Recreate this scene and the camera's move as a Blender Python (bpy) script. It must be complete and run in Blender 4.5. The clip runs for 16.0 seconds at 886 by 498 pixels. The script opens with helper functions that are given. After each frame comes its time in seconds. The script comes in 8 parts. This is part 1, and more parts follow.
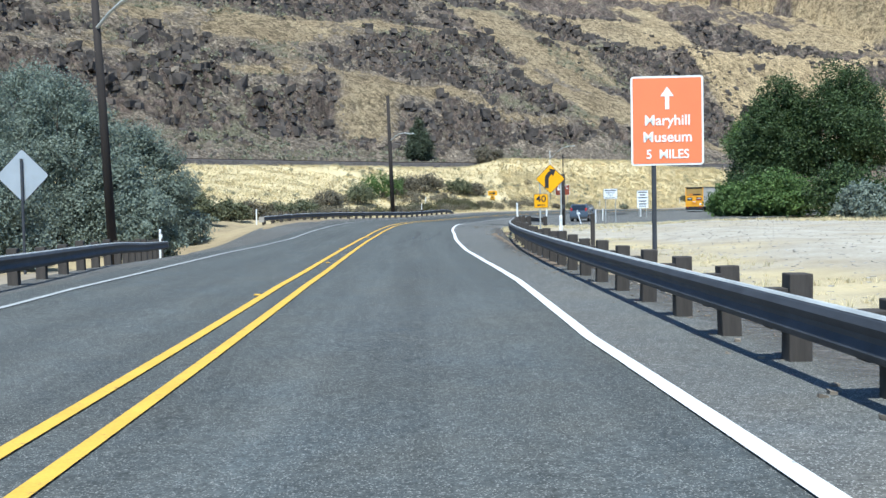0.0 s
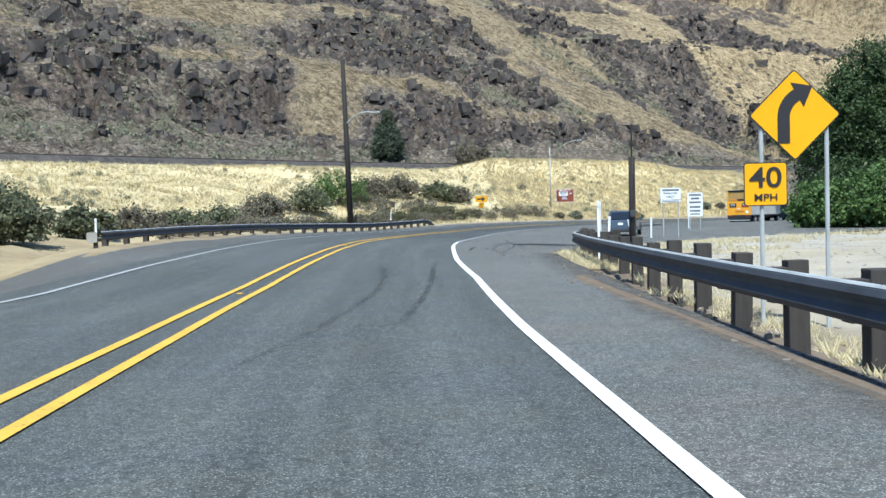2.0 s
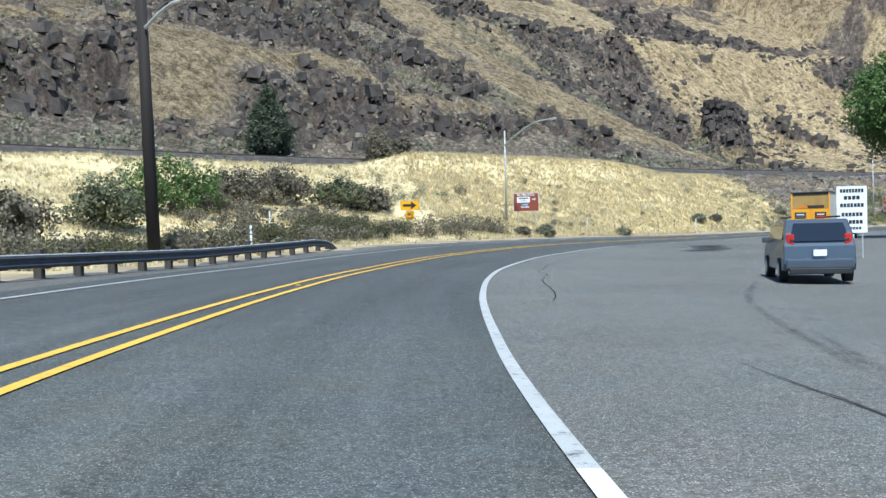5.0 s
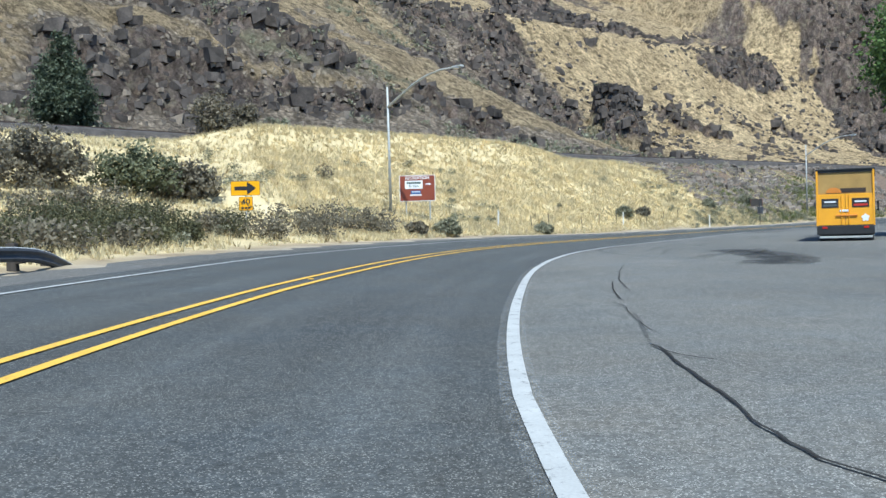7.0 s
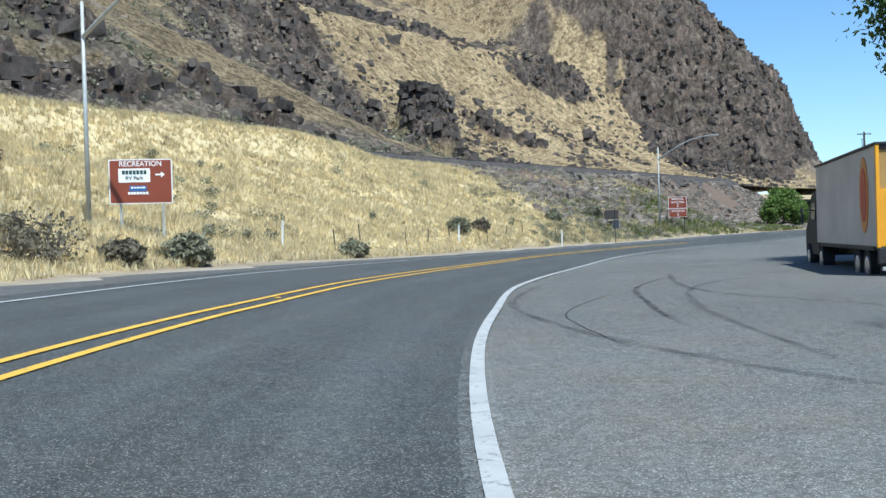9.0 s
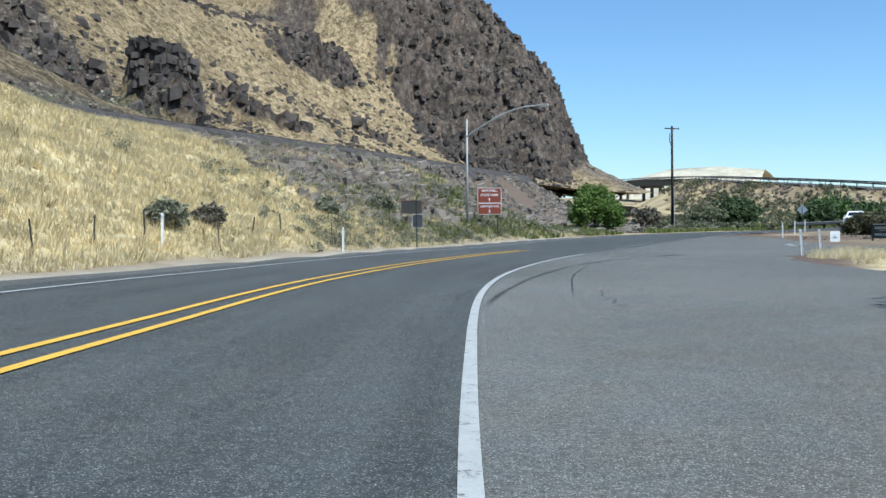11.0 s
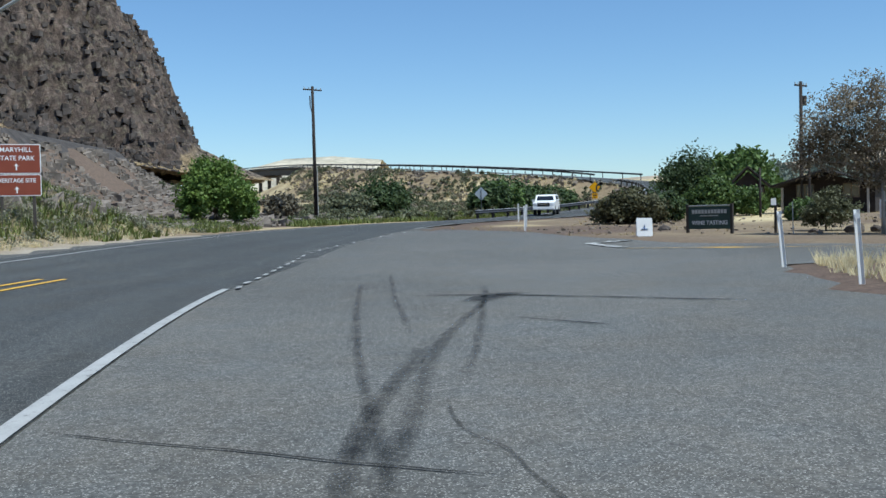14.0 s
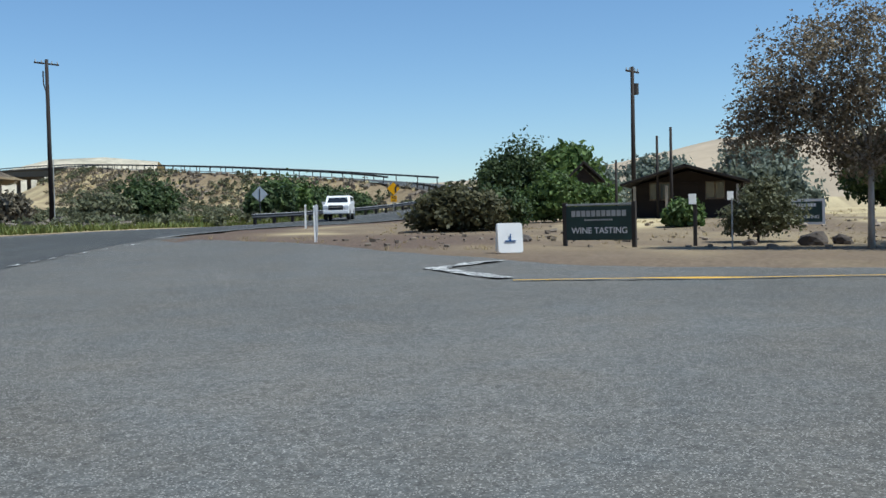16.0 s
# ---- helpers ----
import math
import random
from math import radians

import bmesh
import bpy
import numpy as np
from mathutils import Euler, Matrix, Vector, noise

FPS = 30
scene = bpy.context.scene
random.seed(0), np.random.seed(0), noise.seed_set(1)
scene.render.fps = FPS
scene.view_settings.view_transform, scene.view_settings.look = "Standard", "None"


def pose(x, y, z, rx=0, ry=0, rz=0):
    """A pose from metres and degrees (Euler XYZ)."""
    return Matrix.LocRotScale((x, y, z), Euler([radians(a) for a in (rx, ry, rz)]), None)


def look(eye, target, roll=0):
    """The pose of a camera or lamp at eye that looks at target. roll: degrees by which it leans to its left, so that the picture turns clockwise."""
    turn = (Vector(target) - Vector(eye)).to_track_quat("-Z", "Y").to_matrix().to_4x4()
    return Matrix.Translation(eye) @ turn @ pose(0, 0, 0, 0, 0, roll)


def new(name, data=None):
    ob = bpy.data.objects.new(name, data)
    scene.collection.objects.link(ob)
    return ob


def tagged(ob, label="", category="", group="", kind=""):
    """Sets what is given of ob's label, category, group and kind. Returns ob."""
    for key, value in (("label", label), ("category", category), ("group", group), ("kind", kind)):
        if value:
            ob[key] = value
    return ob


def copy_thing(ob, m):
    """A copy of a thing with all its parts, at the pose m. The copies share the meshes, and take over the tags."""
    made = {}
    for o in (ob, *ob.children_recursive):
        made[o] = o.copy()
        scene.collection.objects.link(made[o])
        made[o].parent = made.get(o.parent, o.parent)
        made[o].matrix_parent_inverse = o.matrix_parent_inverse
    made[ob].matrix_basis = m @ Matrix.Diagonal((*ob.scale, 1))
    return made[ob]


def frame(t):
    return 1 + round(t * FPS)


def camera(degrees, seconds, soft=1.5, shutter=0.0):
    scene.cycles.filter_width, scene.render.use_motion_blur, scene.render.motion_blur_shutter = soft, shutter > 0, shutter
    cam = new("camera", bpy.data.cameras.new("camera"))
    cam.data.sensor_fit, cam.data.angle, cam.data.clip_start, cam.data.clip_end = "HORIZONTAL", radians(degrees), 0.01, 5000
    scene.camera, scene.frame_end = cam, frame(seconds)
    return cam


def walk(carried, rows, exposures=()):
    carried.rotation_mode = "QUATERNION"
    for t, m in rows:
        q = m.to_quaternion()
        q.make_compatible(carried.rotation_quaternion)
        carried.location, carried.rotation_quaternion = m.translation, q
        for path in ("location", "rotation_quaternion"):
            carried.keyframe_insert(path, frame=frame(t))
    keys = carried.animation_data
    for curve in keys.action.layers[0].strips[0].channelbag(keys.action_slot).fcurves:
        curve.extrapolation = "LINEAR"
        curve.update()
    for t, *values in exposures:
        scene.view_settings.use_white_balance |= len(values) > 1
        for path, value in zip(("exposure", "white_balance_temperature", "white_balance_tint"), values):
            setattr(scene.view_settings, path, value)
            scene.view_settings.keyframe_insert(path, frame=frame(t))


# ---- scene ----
cam = camera(46.34, 16.0)


def heading(x, y, z, yaw, pitch, lean):
    """A camera pose from its place, yaw to the left of +y, pitch and lean, in degrees."""
    a, b = radians(yaw), radians(pitch)
    way = Vector((-math.sin(a) * math.cos(b), math.cos(a) * math.cos(b), math.sin(b)))
    return look((x, y, z), Vector((x, y, z)) + way, lean)


PATH = [
    (0.0, 3.124, -6.574, 1.350, -0.394, -2.336, -1.152),
    (0.5, 3.019, 1.847, 1.266, -1.110, -2.282, -1.591),
    (1.0, 2.969, 9.789, 1.267, -1.494, -2.086, -2.199),
    (1.5, 2.840, 17.177, 1.218, -1.833, -1.875, -1.879),
    (2.0, 2.718, 24.678, 1.156, -2.099, -1.731, -1.355),
    (2.5, 2.757, 32.229, 1.219, -2.217, -1.499, -0.850),
    (3.0, 2.864, 39.679, 1.222, -2.387, -1.399, -0.597),
    (3.5, 2.912, 46.348, 1.228, -2.948, -1.455, -0.555),
    (4.0, 3.097, 52.884, 1.270, -4.821, -0.861, -0.816),
    (4.2, 3.188, 55.652, 1.272, -5.486, -0.692, -0.966),
    (6.3, 5.762, 83.274, 1.253, -11.574, -1.610, -1.582),
    (6.5, 6.240, 85.822, 1.225, -12.376, -1.500, -1.573),
    (7.0, 7.515, 91.782, 1.172, -15.25, -1.253, -1.66),
    (7.5, 9.26, 97.634, 1.2, -17.88, -1.152, -1.69),
    (8.0, 11.247, 103.518, 1.254, -20.288, -0.915, -1.715),
    (8.5, 13.522, 109.857, 1.278, -23.295, -0.618, -1.589),
    (9.0, 15.895, 115.654, 1.265, -26.559, -0.679, -1.682),
    (9.2, 17.013, 118.037, 1.257, -27.873, -0.513, -1.381),
    (11.3, 32.801, 142.880, 1.241, -41.768, -0.988, -0.322),
    (11.5, 34.380, 144.774, 1.228, -42.989, -0.954, -0.325),
    (12.0, 38.373, 149.203, 1.236, -46.039, -0.993, -0.392),
    (12.5, 42.542, 153.359, 1.223, -49.021, -1.435, -0.530),
    (13.0, 46.806, 157.066, 1.234, -51.977, -1.188, -1.229),
    (13.5, 51.041, 160.351, 1.243, -56.606, -1.155, -1.069),
    (14.0, 55.497, 163.198, 1.251, -61.079, -1.596, -1.280),
    (14.5, 59.738, 165.517, 1.240, -64.663, -1.392, -0.494),
    (15.0, 63.584, 167.372, 1.241, -67.556, -1.754, 0.205),
    (15.5, 67.027, 168.821, 1.225, -70.225, -1.550, -0.587),
    (16.0, 69.995, 169.883, 1.225, -72.825, -1.506, -1.187),
]
walk(cam, [(t, heading(*p)) for t, *p in PATH], [(0.0, 0.5, 5650, 1), (4.0, 0.5, 5650, 1), (7.0, 0.48, 5650, 1), (9.0, 0.38, 5650, 1), (11.5, 0.2, 5650, 1), (13.0, 0.02, 5700, 1), (14.0, 0.0, 5750, 2), (16.0, -0.02, 5950, 3)])

# ---- world, sun, exposure ----
SUN_AZ = Vector((-0.08, -1.0, 0)).normalized()
SUN_EL = radians(61)
world = bpy.data.worlds.new("sky")
scene.world = world
world.use_nodes = True
_nt = world.node_tree
_sky = _nt.nodes.new("ShaderNodeTexSky")
_sky.sky_type = "NISHITA"
_sky.sun_disc = False
_sky.sun_elevation = SUN_EL
_sky.sun_rotation = math.atan2(SUN_AZ.x, SUN_AZ.y)
_sky.air_density, _sky.dust_density, _sky.ozone_density = 1.0, 0.1, 6.0
_nt.links.new(_sky.outputs["Color"], _nt.nodes["Background"].inputs["Color"])
_nt.nodes["Background"].inputs["Strength"].default_value = 0.122
sun_data = bpy.data.lights.new("sun", "SUN")
sun_data.energy, sun_data.angle, sun_data.color = 5.0, radians(0.55), (1.0, 0.945, 0.85)
sun = new("sun", sun_data)
sun.matrix_world = look((0, 0, 200), Vector((0, 0, 200)) - (SUN_AZ * math.cos(SUN_EL) + Vector((0, 0, math.sin(SUN_EL)))))

# ---- materials ----


def nodes_of(name):
    m = bpy.data.materials.new(name)
    m.use_nodes = True
    return m, m.node_tree, m.node_tree.nodes["Principled BSDF"]


def tex(nt, kind, scale, detail=4.0, rough=0.55, coord="Object", stretch=None):
    c = nt.nodes.new("ShaderNodeTexCoord")
    out = c.outputs[coord]
    if stretch:
        mp = nt.nodes.new("ShaderNodeMapping")
        mp.inputs["Scale"].default_value = stretch
        nt.links.new(out, mp.inputs["Vector"])
        out = mp.outputs["Vector"]
    n = nt.nodes.new("ShaderNodeTexNoise" if kind == "noise" else "ShaderNodeTexVoronoi")
    n.inputs["Scale"].default_value = scale
    if kind == "noise":
        n.inputs["Detail"].default_value = detail
        n.inputs["Roughness"].default_value = rough
        res = n.outputs["Fac"]
    else:
        res = n.outputs["Distance" if kind == "voronoi" else "Color"]
    nt.links.new(out, n.inputs["Vector"])
    return res


def ramp(nt, fac, stops):
    r = nt.nodes.new("ShaderNodeValToRGB")
    while len(r.color_ramp.elements) < len(stops):
        r.color_ramp.elements.new(0.5)
    for e, (p, c) in zip(r.color_ramp.elements, stops):
        e.position, e.color = p, (*c, 1) if len(c) == 3 else c
    nt.links.new(fac, r.inputs["Fac"])
    return r.outputs["Color"]


def blend(nt, fac, a, b, mode="MIX"):
    m = nt.nodes.new("ShaderNodeMix")
    m.data_type, m.blend_type = "RGBA", mode
    for sock, v in ((m.inputs[0], fac), (m.inputs[6], a), (m.inputs[7], b)):
        if isinstance(v, (int, float)):
            sock.default_value = v
        elif isinstance(v, tuple):
            sock.default_value = (*v, 1)
        else:
            nt.links.new(v, sock)
    return m.outputs[2]


def grey(v):
    return (v, v, v)


def relief(nt, bsdf, height, strength=0.4, distance=0.01):
    b = nt.nodes.new("ShaderNodeBump")
    b.inputs["Strength"].default_value, b.inputs["Distance"].default_value = strength, distance
    nt.links.new(height, b.inputs["Height"])
    nt.links.new(b.outputs["Normal"], bsdf.inputs["Normal"])


def plain(name, color, rough=0.6, metal=0.0, var=0.25, scale=6.0, bump=0.0, fine=60.0, coord="Object", stretch=None, spec=0.5):
    """A painted, metal or wooden surface with two scales of variation."""
    m, nt, b = nodes_of(name)
    lo, hi = tuple(c * (1 - var) for c in color), tuple(min(1, c * (1 + var)) for c in color)
    big = ramp(nt, tex(nt, "noise", scale, coord=coord, stretch=stretch), [(0.3, lo), (0.7, hi)])
    small = ramp(nt, tex(nt, "noise", fine, 3, coord=coord, stretch=stretch), [(0.3, grey(1 - var * 0.6)), (0.7, grey(1.0))])
    nt.links.new(blend(nt, 1.0, big, small, "MULTIPLY"), b.inputs["Base Color"])
    b.inputs["Roughness"].default_value, b.inputs["Metallic"].default_value = rough, metal
    b.inputs["Specular IOR Level"].default_value = spec
    if bump:
        relief(nt, b, tex(nt, "noise", fine, 3, coord=coord, stretch=stretch), 0.5, bump)
    return m


def asphalt(name, base, tint, speck, patch, lanes=False):
    """Worn asphalt with pale chips of stone, broad stains and grit at two sizes; with lanes, wear along the wheel paths and a change of surfacing."""
    m, nt, b = nodes_of(name)
    broad = ramp(nt, tex(nt, "noise", 0.12, 5), [(0.3, tuple(base * t * (1 - patch) for t in tint)), (0.7, tuple(base * t * (1 + patch) for t in tint))])
    mid = ramp(nt, tex(nt, "noise", 1.7, 6, 0.7), [(0.3, grey(0.84)), (0.7, grey(1.08))])
    grit = ramp(nt, tex(nt, "noise", 38, 3, 0.75), [(0.33, grey(0.6)), (0.5, grey(1.0)), (0.68, grey(1.35))])
    hue = ramp(nt, tex(nt, "noise", 0.6, 5, 0.7), [(0.35, (1.05, 1.0, 0.93)), (0.65, (0.96, 1.0, 1.03))])
    mid = blend(nt, 1.0, mid, hue, "MULTIPLY")
    coarse = ramp(nt, tex(nt, "noise", 15, 4, 0.8), [(0.36, grey(0.74)), (0.5, grey(1.0)), (0.64, grey(1.32))])
    col = blend(nt, 1.0, blend(nt, 1.0, broad, mid, "MULTIPLY"), grit, "MULTIPLY")
    col = blend(nt, 1.0, col, coarse, "MULTIPLY")
    if lanes:
        a = nt.nodes.new("ShaderNodeVertexColor")
        a.layer_name = "wear"
        sep = nt.nodes.new("ShaderNodeSeparateColor")
        nt.links.new(a.outputs["Color"], sep.inputs["Color"])
        streak = ramp(nt, tex(nt, "noise", 1.0, 5, 0.65, "UV", (2.6, 0.09, 1)), [(0.34, grey(0.86)), (0.66, grey(1.16))])
        col = blend(nt, 1.0, col, streak, "MULTIPLY")
        col = blend(nt, 1.0, col, ramp(nt, sep.outputs["Green"], [(0.0, grey(0.93)), (1.0, grey(1.12))]), "MULTIPLY")
        col = blend(nt, 1.0, col, ramp(nt, sep.outputs["Red"], [(0.0, (1.16, 1.17, 1.16)), (1.0, (0.86, 0.87, 0.90))]), "MULTIPLY")
    for size, lo, hi, thin in ((58, 0.20, 0.36, 0.40), (30, 0.14, 0.25, 0.47), (17, 0.09, 0.17, 0.53)):
        chips = ramp(nt, tex(nt, "voronoi", size), [(lo, grey(1.0)), (hi, grey(0.0))])
        pick = ramp(nt, tex(nt, "noise", size * 0.33, 2), [(thin, grey(0.0)), (thin + 0.1, grey(speck))])
        col = blend(nt, blend(nt, 1.0, chips, pick, "MULTIPLY"), col, (0.46, 0.45, 0.42))
    nt.links.new(col, b.inputs["Base Color"])
    b.inputs["Roughness"].default_value = 0.86
    b.inputs["Specular IOR Level"].default_value = 0.25
    relief(nt, b, tex(nt, "noise", 30, 4, 0.75), 0.6, 0.008)
    return m


def ground_material(name):
    """Dry grass, gravel and cinder soil, told apart by the painted attribute 'cover' (r: grass, g: gravel, b: dark cinders)."""
    m, nt, b = nodes_of(name)
    a = nt.nodes.new("ShaderNodeVertexColor")
    a.layer_name = "cover"
    sep = nt.nodes.new("ShaderNodeSeparateColor")
    nt.links.new(a.outputs["Color"], sep.inputs["Color"])
    soil = ramp(nt, tex(nt, "noise", 0.8, 6, 0.7), [(0.3, (0.16, 0.115, 0.075)), (0.7, (0.30, 0.235, 0.15))])
    straw = ramp(nt, tex(nt, "noise", 0.35, 7, 0.72), [(0.25, (0.43, 0.345, 0.195)), (0.5, (0.57, 0.47, 0.28)), (0.75, (0.66, 0.56, 0.35))])
    streak = ramp(nt, tex(nt, "noise", 9, 4, 0.7, stretch=(1, 1, 0.25)), [(0.3, grey(0.8)), (0.65, grey(1.08))])
    straw = blend(nt, 1.0, straw, streak, "MULTIPLY")
    stones = ramp(nt, tex(nt, "voronoi", 7), [(0.1, (0.52, 0.47, 0.40)), (0.55, (0.31, 0.275, 0.225))])
    stones = blend(nt, 0.6, stones, ramp(nt, tex(nt, "noise", 0.5, 5), [(0.3, (0.31, 0.27, 0.21)), (0.7, (0.52, 0.475, 0.40))]))
    cinder = ramp(nt, tex(nt, "noise", 6, 6, 0.75), [(0.3, (0.07, 0.052, 0.044)), (0.7, (0.19, 0.138, 0.112))])
    col = blend(nt, sep.outputs["Red"], soil, straw)
    col = blend(nt, sep.outputs["Green"], col, stones)
    col = blend(nt, sep.outputs["Blue"], col, cinder)
    nt.links.new(col, b.inputs["Base Color"])
    b.inputs["Roughness"].default_value = 0.95
    b.inputs["Specular IOR Level"].default_value = 0.1
    relief(nt, b, tex(nt, "noise", 5, 6, 0.75), 0.55, 0.10)
    return m


def hill_material(name):
    """Basalt crags and dry grass; 'cover' r is bare rock, g grey-green scrub, b reddish talus."""
    m, nt, b = nodes_of(name)
    a = nt.nodes.new("ShaderNodeVertexColor")
    a.layer_name = "cover"
    sep = nt.nodes.new("ShaderNodeSeparateColor")
    nt.links.new(a.outputs["Color"], sep.inputs["Color"])
    straw = ramp(nt, tex(nt, "noise", 0.09, 8, 0.72), [(0.3, (0.235, 0.178, 0.108)), (0.5, (0.33, 0.252, 0.155)), (0.72, (0.425, 0.336, 0.21))])
    straw = blend(nt, a.outputs["Alpha"], straw, blend(nt, 1.0, straw, (1.36, 1.34, 1.27), "MULTIPLY"))
    tufts = ramp(nt, tex(nt, "noise", 1.6, 5, 0.75), [(0.32, grey(0.55)), (0.55, grey(1.05))])
    spots = ramp(nt, tex(nt, "noise", 0.45, 6, 0.8), [(0.41, grey(0.5)), (0.53, grey(1.0))])
    straw = blend(nt, 1.0, blend(nt, 1.0, straw, tufts, "MULTIPLY"), spots, "MULTIPLY")
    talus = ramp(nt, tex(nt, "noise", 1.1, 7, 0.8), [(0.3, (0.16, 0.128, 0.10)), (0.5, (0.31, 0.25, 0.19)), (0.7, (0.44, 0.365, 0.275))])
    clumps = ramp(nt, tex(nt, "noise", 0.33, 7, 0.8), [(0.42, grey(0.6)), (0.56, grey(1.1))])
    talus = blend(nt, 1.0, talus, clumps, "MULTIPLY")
    # gaps between talus stones darkened: their shade put into the colour
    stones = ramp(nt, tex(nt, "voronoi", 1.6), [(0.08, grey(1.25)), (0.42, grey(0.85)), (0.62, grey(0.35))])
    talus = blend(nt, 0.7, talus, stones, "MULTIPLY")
    # crevices between rock cells darkened too, as shade in the colour
    cells = ramp(nt, tex(nt, "voronoi", 0.9, stretch=(1, 1, 0.35)), [(0.05, grey(1.2)), (0.38, grey(1.0)), (0.62, grey(0.5))])
    rock = ramp(nt, tex(nt, "noise", 0.5, 8, 0.78, stretch=(1.6, 1.6, 0.5)), [(0.3, (0.046, 0.038, 0.035)), (0.5, (0.125, 0.102, 0.089)), (0.72, (0.27, 0.222, 0.186))])
    rock = blend(nt, 0.5, rock, cells, "MULTIPLY")
    rock = blend(nt, 0.6, rock, ramp(nt, tex(nt, "noise", 0.28, 6, 0.7), [(0.35, (0.72, 0.72, 0.76)), (0.65, (1.25, 1.08, 0.94))]), "MULTIPLY")
    tone = ramp(nt, tex(nt, "noise", 0.12, 5, 0.65), [(0.35, grey(0.6)), (0.62, grey(1.35))])
    rock = blend(nt, 1.0, rock, tone, "MULTIPLY")
    lichen = ramp(nt, tex(nt, "noise", 0.7, 6, 0.7), [(0.52, grey(0)), (0.66, grey(0.55))])
    rock = blend(nt, lichen, rock, (0.24, 0.215, 0.15))
    scrub = ramp(nt, tex(nt, "noise", 1.3, 6, 0.75), [(0.3, (0.10, 0.10, 0.065)), (0.7, (0.25, 0.225, 0.15))])
    edge = tex(nt, "noise", 0.8, 6, 0.8)

    def ragged(s):
        add = nt.nodes.new("ShaderNodeMath")
        add.operation = "MULTIPLY_ADD"
        nt.links.new(edge, add.inputs[0])
        add.inputs[1].default_value = 0.9
        nt.links.new(s, add.inputs[2])
        return ramp(nt, add.outputs[0], [(0.72, grey(0)), (0.98, grey(1))])

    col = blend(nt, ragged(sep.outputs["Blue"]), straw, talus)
    col = blend(nt, ragged(sep.outputs["Green"]), col, scrub)
    col = blend(nt, ragged(sep.outputs["Red"]), col, rock)
    for size, lo, hi in ((0.9, 0.76, 1.4), (3.2, 0.74, 1.42)):
        col = blend(nt, 1.0, col, ramp(nt, tex(nt, "noise", size, 5, 0.8), [(0.36, grey(lo)), (0.62, grey(hi))]), "MULTIPLY")
    nt.links.new(col, b.inputs["Base Color"])
    b.inputs["Roughness"].default_value = 0.95
    b.inputs["Specular IOR Level"].default_value = 0.12
    relief(nt, b, tex(nt, "noise", 1.2, 10, 0.85), 1.0, 1.1)
    return m


def leaf_material(name, a, c, trans=0.3, rough=0.55):
    m, nt, b = nodes_of(name)
    g = nt.nodes.new("ShaderNodeNewGeometry")
    col = ramp(nt, g.outputs["Random Per Island"], [(0.0, a), (0.55, tuple((p + q) / 2 for p, q in zip(a, c))), (1.0, c)])
    col = blend(nt, 1.0, col, ramp(nt, tex(nt, "noise", 0.7, 3), [(0.3, grey(0.7)), (0.7, grey(1.15))]), "MULTIPLY")
    nt.links.new(col, b.inputs["Base Color"])
    b.inputs["Roughness"].default_value = rough
    b.inputs["Specular IOR Level"].default_value = 0.25
    through_leaf = nt.nodes.new("ShaderNodeBsdfTranslucent")
    nt.links.new(col, through_leaf.inputs["Color"])
    both = nt.nodes.new("ShaderNodeMixShader")
    both.inputs[0].default_value = trans
    nt.links.new(b.outputs[0], both.inputs[1])
    nt.links.new(through_leaf.outputs[0], both.inputs[2])
    nt.links.new(both.outputs[0], nt.nodes["Material Output"].inputs["Surface"])
    return m


def painted_line(name, color, wear):
    """Road paint, thinned by tyres so that the asphalt shows through in places."""
    m, nt, b = nodes_of(name)
    gone = ramp(nt, tex(nt, "noise", 7, 6, 0.8), [(0.5 - wear, grey(1)), (0.62 - wear, grey(0))])
    tone = ramp(nt, tex(nt, "noise", 2.2, 5), [(0.3, tuple(c * 0.82 for c in color)), (0.7, color)])
    grit = ramp(nt, tex(nt, "noise", 50, 2), [(0.3, grey(0.85)), (0.7, grey(1.0))])
    nt.links.new(blend(nt, gone, blend(nt, 1.0, tone, grit, "MULTIPLY"), (0.09, 0.09, 0.088)), b.inputs["Base Color"])
    b.inputs["Roughness"].default_value = 0.75
    b.inputs["Specular IOR Level"].default_value = 0.25
    return m


def soft_mark(name, color, low, high, scale=1.2):
    """A dark patch or tyre mark: colour over the asphalt with holes like worn-off spots."""
    m, nt, b = nodes_of(name)
    nt.links.new(ramp(nt, tex(nt, "noise", 30, 3), [(0.3, tuple(c * 0.7 for c in color)), (0.7, tuple(c * 1.4 for c in color))]), b.inputs["Base Color"])
    b.inputs["Roughness"].default_value = 0.8
    b.inputs["Specular IOR Level"].default_value = 0.2
    a = nt.nodes.new("ShaderNodeVertexColor")
    a.layer_name = "fade"
    worn = ramp(nt, tex(nt, "noise", scale, 6, 0.8), [(low, grey(0)), (high, grey(1))])
    nt.links.new(blend(nt, 1.0, worn, a.outputs["Color"], "MULTIPLY"), b.inputs["Alpha"])
    return m


